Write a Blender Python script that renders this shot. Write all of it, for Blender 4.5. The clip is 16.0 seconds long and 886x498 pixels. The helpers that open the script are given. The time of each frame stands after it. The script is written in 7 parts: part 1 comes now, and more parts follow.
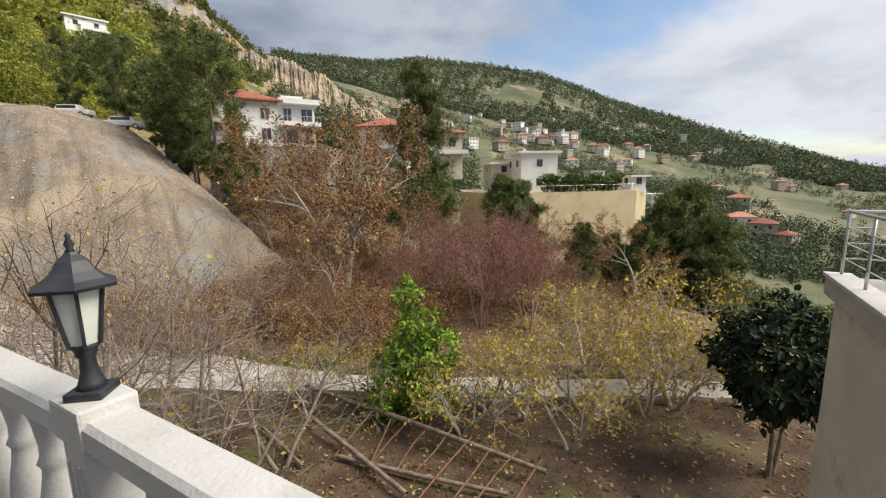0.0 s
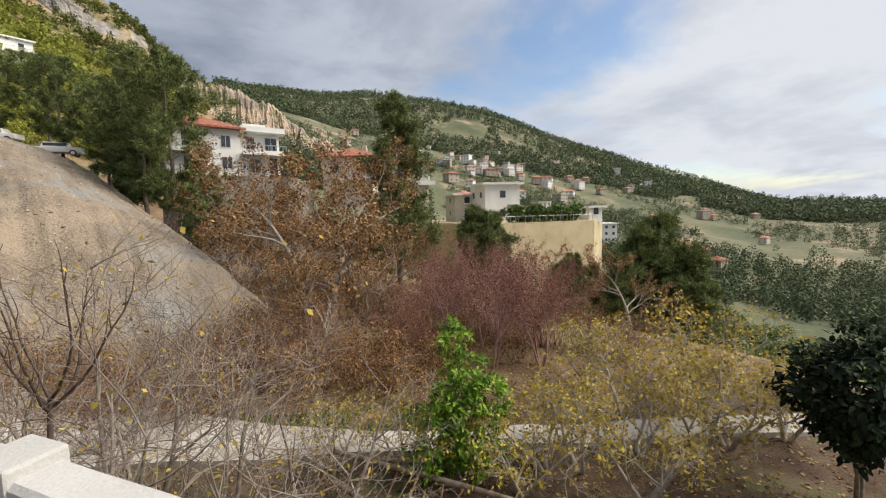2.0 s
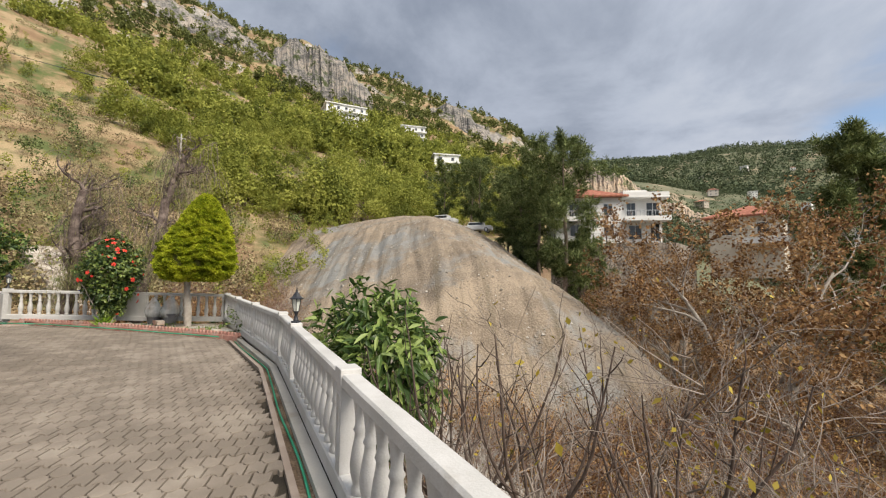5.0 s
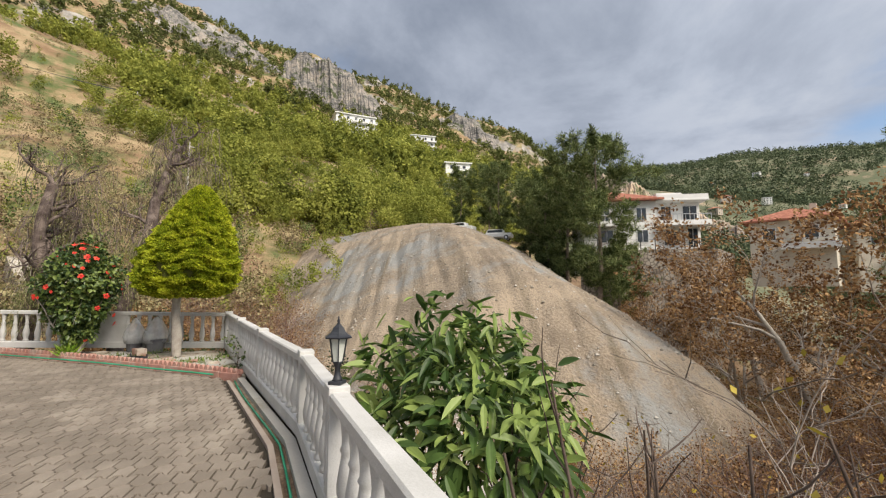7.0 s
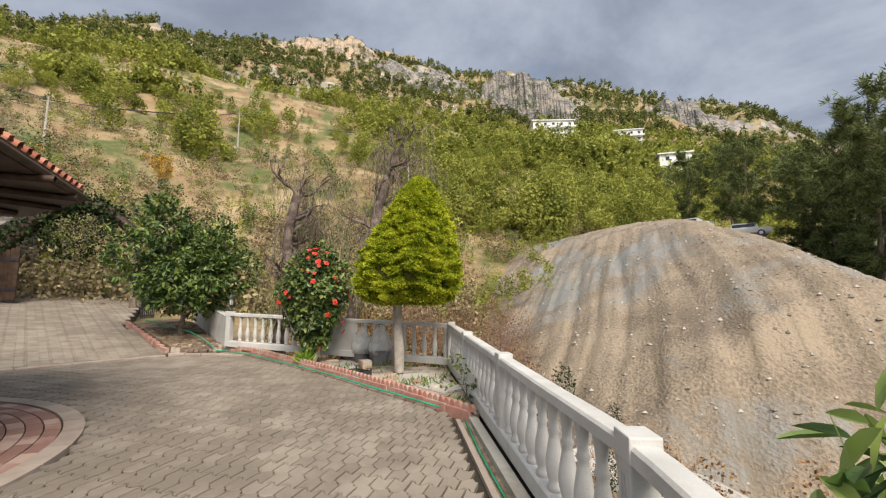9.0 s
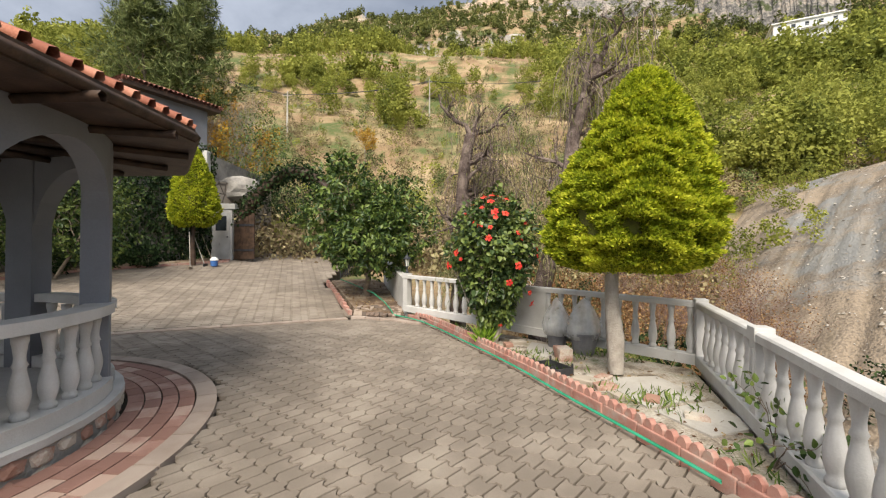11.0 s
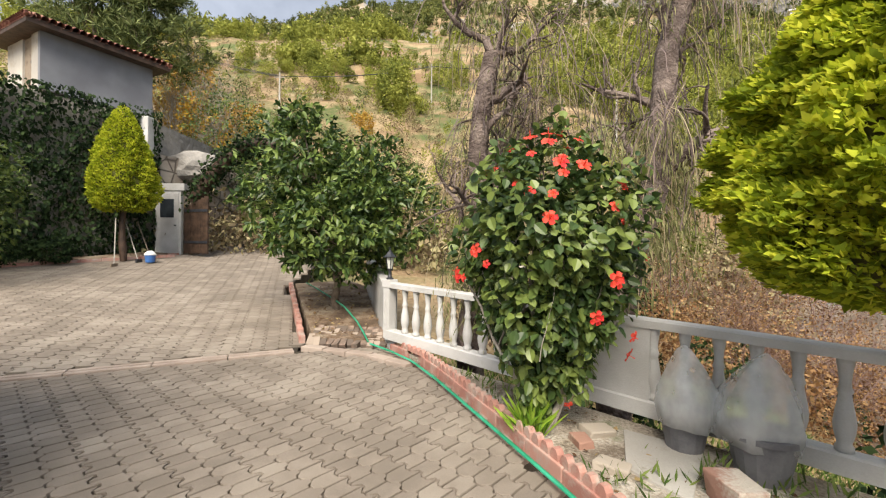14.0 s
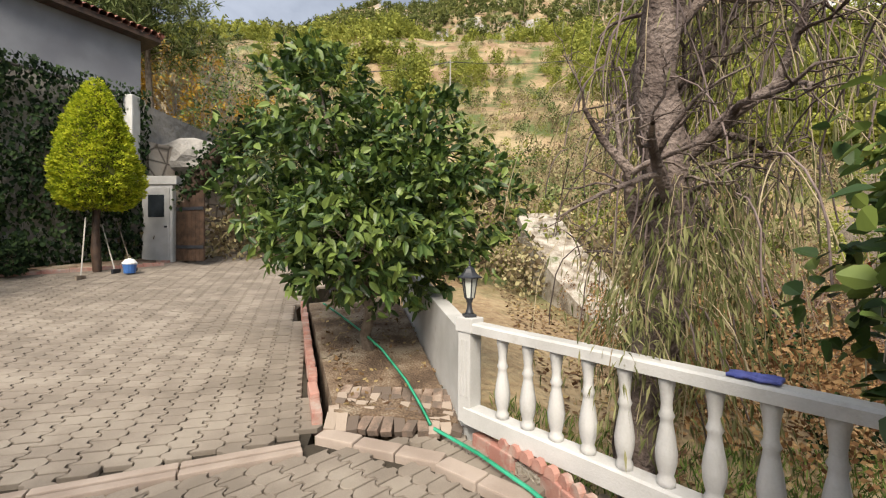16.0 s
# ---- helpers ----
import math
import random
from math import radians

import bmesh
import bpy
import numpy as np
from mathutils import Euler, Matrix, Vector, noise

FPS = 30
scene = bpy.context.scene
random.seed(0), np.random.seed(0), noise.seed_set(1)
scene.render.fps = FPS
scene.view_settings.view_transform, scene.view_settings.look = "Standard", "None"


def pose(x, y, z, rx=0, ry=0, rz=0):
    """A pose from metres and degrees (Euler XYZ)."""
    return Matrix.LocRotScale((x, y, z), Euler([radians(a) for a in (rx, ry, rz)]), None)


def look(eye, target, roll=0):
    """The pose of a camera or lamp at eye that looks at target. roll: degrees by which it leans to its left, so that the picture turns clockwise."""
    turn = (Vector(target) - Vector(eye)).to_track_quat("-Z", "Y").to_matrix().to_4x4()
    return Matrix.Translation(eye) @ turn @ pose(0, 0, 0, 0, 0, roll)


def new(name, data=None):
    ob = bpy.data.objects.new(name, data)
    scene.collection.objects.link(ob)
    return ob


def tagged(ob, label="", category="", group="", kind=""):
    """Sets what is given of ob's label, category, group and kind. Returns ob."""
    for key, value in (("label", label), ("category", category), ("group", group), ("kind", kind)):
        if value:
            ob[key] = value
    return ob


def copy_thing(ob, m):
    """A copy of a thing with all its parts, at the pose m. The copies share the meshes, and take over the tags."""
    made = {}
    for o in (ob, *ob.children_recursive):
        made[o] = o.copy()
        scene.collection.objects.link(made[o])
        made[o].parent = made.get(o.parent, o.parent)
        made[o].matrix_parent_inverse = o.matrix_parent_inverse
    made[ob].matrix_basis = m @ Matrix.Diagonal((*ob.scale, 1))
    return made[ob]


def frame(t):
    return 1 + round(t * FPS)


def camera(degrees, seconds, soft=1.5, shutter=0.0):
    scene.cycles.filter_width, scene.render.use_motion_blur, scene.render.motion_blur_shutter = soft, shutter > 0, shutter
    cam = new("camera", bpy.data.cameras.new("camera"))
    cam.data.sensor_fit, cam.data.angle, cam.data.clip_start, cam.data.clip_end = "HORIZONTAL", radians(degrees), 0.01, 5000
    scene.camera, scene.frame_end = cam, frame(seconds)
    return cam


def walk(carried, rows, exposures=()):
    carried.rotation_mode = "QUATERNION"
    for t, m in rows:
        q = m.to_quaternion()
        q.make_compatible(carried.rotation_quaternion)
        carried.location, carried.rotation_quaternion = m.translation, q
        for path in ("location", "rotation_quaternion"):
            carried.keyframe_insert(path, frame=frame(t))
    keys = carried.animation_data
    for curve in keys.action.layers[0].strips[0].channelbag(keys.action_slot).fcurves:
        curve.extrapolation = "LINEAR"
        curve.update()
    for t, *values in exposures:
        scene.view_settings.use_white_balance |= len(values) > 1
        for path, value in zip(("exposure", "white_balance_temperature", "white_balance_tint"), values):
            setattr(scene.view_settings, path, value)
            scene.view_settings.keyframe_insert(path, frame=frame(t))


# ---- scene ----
cam = camera(92.9, 16.0, soft=1.2)
PATH = [
    (0, (0.178, 0.177, 1.686), (0.175, 2.15, 1.358), -1.0),
    (0.5, (-0.385, 0.42, 1.741), (-0.231, 2.381, 1.383), -0.9),
    (1, (-0.961, 0.782, 1.764), (-0.746, 2.732, 1.378), -1.3),
    (1.5, (-1.709, 1.169, 1.8), (-1.447, 3.111, 1.403), -1.1),
    (2, (-2.59, 1.494, 1.796), (-2.351, 3.471, 1.605), -1.1),
    (2.5, (-3.468, 1.794, 1.758), (-3.338, 3.789, 1.801), -1.1),
    (3, (-4.231, 1.749, 1.821), (-4.809, 3.66, 1.934), 0.5),
    (3.5, (-4.982, 2.13, 1.785), (-5.968, 3.86, 1.97), 0.8),
    (4, (-5.724, 2.587, 1.785), (-6.895, 4.198, 1.964), 0.8),
    (4.2, (-6.028, 2.729, 1.81), (-7.227, 4.321, 1.973), 0.9),
    (6.3, (-9.067, 4.67, 1.918), (-10.251, 6.276, 2.05), -0.3),
    (6.5, (-9.339, 4.781, 1.94), (-10.521, 6.388, 2.09), -0.2),
    (7, (-10.06, 5.089, 1.926), (-11.289, 6.655, 2.115), 0.0),
    (7.5, (-10.782, 5.313, 1.941), (-12.165, 6.741, 2.162), 0.2),
    (8, (-11.395, 5.62, 1.899), (-12.904, 6.91, 2.144), 0.2),
    (8.5, (-12.165, 5.929, 1.872), (-13.836, 6.999, 2.123), 0.4),
    (9, (-12.782, 6.201, 1.882), (-14.584, 7.039, 2.111), 0.4),
    (9.5, (-13.504, 6.44, 1.92), (-15.411, 7.018, 2.089), 0.4),
    (10, (-14.172, 6.569, 1.965), (-16.16, 6.763, 2.064), 0.6),
    (10.2, (-14.464, 6.672, 1.942), (-16.461, 6.742, 2.022), 0.5),
    (12.3, (-16.738, 6.942, 1.987), (-18.737, 6.901, 1.991), 0.2),
    (12.5, (-16.996, 6.998, 1.942), (-18.996, 6.972, 1.948), 0.3),
    (13, (-17.699, 7.019, 1.951), (-19.699, 7.016, 1.95), 0.4),
    (13.5, (-18.389, 6.915, 1.988), (-20.389, 6.908, 1.983), 0.5),
    (14, (-19.191, 6.765, 1.995), (-21.191, 6.743, 1.984), 0.6),
    (14.5, (-19.932, 6.549, 1.983), (-21.932, 6.513, 1.974), 0.6),
    (15, (-20.691, 6.317, 2.004), (-22.691, 6.266, 1.993), 0.5),
    (15.5, (-21.387, 6.02, 2.041), (-23.386, 5.948, 2.034), 0.6),
    (16, (-22.081, 5.789, 2.091), (-24.079, 5.694, 2.083), 0.3),
]
EXPOSURES = [(0, 1.18), (2.5, 1.15), (4.2, 1.19), (8.5, 1.24), (10.2, 1.42), (12.5, 1.49), (14, 1.65), (15, 1.65), (16, 1.53)]
walk(cam, [(t, look(eye, target, roll)) for t, eye, target, roll in PATH], EXPOSURES)

# ---- world, sun, exposure ----
SUN_EL, SUN_AZ = 46.0, (0.97, -0.12)
world = bpy.data.worlds.new("world")
scene.world = world
world.use_nodes = True


def make_sky():
    nt = world.node_tree
    N, L = nt.nodes, nt.links
    bg = N["Background"]
    sky = N.new("ShaderNodeTexSky")
    sky.sky_type, sky.sun_disc = "NISHITA", False
    sky.sun_elevation, sky.sun_rotation = radians(SUN_EL), math.atan2(SUN_AZ[0], SUN_AZ[1])
    tc = N.new("ShaderNodeTexCoord")
    sep = N.new("ShaderNodeSeparateXYZ")
    L.new(tc.outputs["Generated"], sep.inputs[0])
    zc = N.new("ShaderNodeMath"); zc.operation = "MAXIMUM"; zc.inputs[1].default_value = 0.0
    L.new(sep.outputs["Z"], zc.inputs[0])
    za = N.new("ShaderNodeMath"); za.operation = "ADD"; za.inputs[1].default_value = 0.22
    L.new(zc.outputs[0], za.inputs[0])
    dv = N.new("ShaderNodeVectorMath"); dv.operation = "DIVIDE"
    L.new(tc.outputs["Generated"], dv.inputs[0]); L.new(za.outputs[0], dv.inputs[1])

    def cloud(scale, detail, off, lo, hi, rough=0.55):
        mp = N.new("ShaderNodeMapping"); mp.inputs["Location"].default_value = off
        L.new(dv.outputs[0], mp.inputs[0])
        n = N.new("ShaderNodeTexNoise"); n.inputs["Scale"].default_value = scale
        n.inputs["Detail"].default_value = detail; n.inputs["Roughness"].default_value = rough
        n.inputs["Distortion"].default_value = 0.25
        L.new(mp.outputs[0], n.inputs["Vector"])
        r = N.new("ShaderNodeMapRange"); r.interpolation_type = "SMOOTHSTEP"
        r.inputs["From Min"].default_value, r.inputs["From Max"].default_value = lo, hi
        L.new(n.outputs["Fac"], r.inputs["Value"])
        return r.outputs[0]

    cover = cloud(0.75, 7, (3.1, 0.4, 0.0), 0.31, 0.46)
    shade = cloud(1.3, 9, (7.7, 2.3, 1.0), 0.32, 0.66, 0.6)
    # clouds are brighter round the sun's side of the sky
    sd = Vector((SUN_AZ[0], SUN_AZ[1], 0.35)).normalized()
    dot = N.new("ShaderNodeVectorMath"); dot.operation = "DOT_PRODUCT"
    L.new(tc.outputs["Generated"], dot.inputs[0]); dot.inputs[1].default_value = sd
    side = N.new("ShaderNodeMapRange"); side.interpolation_type = "SMOOTHSTEP"
    side.inputs["From Min"].default_value, side.inputs["From Max"].default_value = -0.45, 0.75
    side.inputs["To Min"].default_value, side.inputs["To Max"].default_value = 0.0, 0.72
    L.new(dot.outputs["Value"], side.inputs["Value"])
    sm = N.new("ShaderNodeMath"); sm.operation = "MULTIPLY_ADD"; sm.inputs[1].default_value = 0.42
    L.new(shade, sm.inputs[0]); L.new(side.outputs[0], sm.inputs[2])
    ramp = N.new("ShaderNodeValToRGB")
    e = ramp.color_ramp.elements
    e[0].position, e[0].color = 0.0, (1.5, 1.75, 2.25, 1)
    e[1].position, e[1].color = 1.0, (4.9, 5.05, 5.4, 1)
    m = ramp.color_ramp.elements.new(0.45); m.color = (3.0, 3.3, 3.9, 1)
    L.new(sm.outputs[0], ramp.inputs[0])
    mul = N.new("ShaderNodeVectorMath"); mul.operation = "SCALE"; mul.inputs["Scale"].default_value = 1.0
    L.new(ramp.outputs[0], mul.inputs[0])
    mix = N.new("ShaderNodeMix"); mix.data_type = "RGBA"
    L.new(cover, mix.inputs["Factor"]); L.new(sky.outputs[0], mix.inputs["A"]); L.new(mul.outputs[0], mix.inputs["B"])
    L.new(mix.outputs["Result"], bg.inputs["Color"])
    bg.inputs["Strength"].default_value = 0.07


make_sky()
sun = new("sun", bpy.data.lights.new("sun", "SUN"))
sun.data.energy, sun.data.angle, sun.data.color = 2.2, radians(32.0), (1.0, 0.9, 0.76)
sun.matrix_world = look((SUN_AZ[0] * 50, SUN_AZ[1] * 50, 50 * math.tan(radians(SUN_EL))), (0, 0, 0))


# ---- materials ----
def mat(name, colors, scale=6.0, rough=0.8, bump=0.0, bscale=60.0, metal=0.0, fine=0.25, island=0.0, rnd=0.0, spec=0.4, dist=0.01, stain=None, stain_at=(0.55, 0.7), stain_scale=1.2, subsurf=0.0):
    """A surface of two or three colours mixed by coarse and fine noise, with relief; island and rnd vary single pieces."""
    m = bpy.data.materials.new(name)
    m.use_nodes = True
    nt = m.node_tree
    N, L = nt.nodes, nt.links
    b = N["Principled BSDF"]
    tc = N.new("ShaderNodeTexCoord")
    geo = N.new("ShaderNodeNewGeometry")
    n1 = N.new("ShaderNodeTexNoise"); n1.inputs["Scale"].default_value, n1.inputs["Detail"].default_value = scale, 6
    n2 = N.new("ShaderNodeTexNoise"); n2.inputs["Scale"].default_value, n2.inputs["Detail"].default_value = bscale, 4
    L.new(geo.outputs["Position"], n1.inputs["Vector"]); L.new(geo.outputs["Position"], n2.inputs["Vector"])
    ramp = N.new("ShaderNodeValToRGB")
    els = ramp.color_ramp.elements
    els[0].position, els[1].position = 0.34, 0.66
    els[0].color, els[1].color = (*colors[0], 1), (*colors[-1], 1)
    if len(colors) > 2:
        els.new(0.5).color = (*colors[1], 1)
    fac = n1.outputs["Fac"]

    def add(sock, k):
        nonlocal fac
        a = N.new("ShaderNodeMath"); a.operation = "MULTIPLY_ADD"
        s = N.new("ShaderNodeMath"); s.operation = "SUBTRACT"; s.inputs[1].default_value = 0.5
        L.new(sock, s.inputs[0]); L.new(s.outputs[0], a.inputs[0]); a.inputs[1].default_value = k
        L.new(fac, a.inputs[2]); fac = a.outputs[0]

    if fine: add(n2.outputs["Fac"], fine)
    if island: add(geo.outputs["Random Per Island"], island)
    if rnd:
        oi = N.new("ShaderNodeObjectInfo"); add(oi.outputs["Random"], rnd)
    L.new(fac, ramp.inputs[0])
    col = ramp.outputs[0]
    if stain:
        n3 = N.new("ShaderNodeTexNoise"); n3.inputs["Scale"].default_value, n3.inputs["Detail"].default_value = stain_scale, 8
        n3.inputs["Roughness"].default_value = 0.7
        L.new(geo.outputs["Position"], n3.inputs["Vector"])
        mr = N.new("ShaderNodeMapRange"); mr.inputs["From Min"].default_value, mr.inputs["From Max"].default_value = stain_at
        L.new(n3.outputs["Fac"], mr.inputs["Value"])
        mx = N.new("ShaderNodeMix"); mx.data_type = "RGBA"
        L.new(mr.outputs[0], mx.inputs["Factor"]); L.new(col, mx.inputs["A"]); mx.inputs["B"].default_value = (*stain, 1)
        col = mx.outputs["Result"]
    L.new(col, b.inputs["Base Color"])
    b.inputs["Roughness"].default_value, b.inputs["Metallic"].default_value = rough, metal
    b.inputs["Specular IOR Level"].default_value = spec
    if subsurf:
        tr = N.new("ShaderNodeBsdfTranslucent"); L.new(col, tr.inputs["Color"])
        ms = N.new("ShaderNodeMixShader"); ms.inputs[0].default_value = subsurf
        L.new(b.outputs[0], ms.inputs[1]); L.new(tr.outputs[0], ms.inputs[2])
        L.new(ms.outputs[0], N["Material Output"].inputs["Surface"])
    if bump:
        bp = N.new("ShaderNodeBump"); bp.inputs["Strength"].default_value, bp.inputs["Distance"].default_value = bump, dist
        L.new(n2.outputs["Fac"], bp.inputs["Height"]); L.new(bp.outputs[0], b.inputs["Normal"])
    return m


def leafmat(name, dark, mid, light, rough=0.55, spec=0.3, t=0.25, scale=1.5, island=0.55):
    return mat(name, [dark, mid, light], scale=scale, rough=rough, fine=0.1, island=island, bscale=30, spec=spec, subsurf=t)


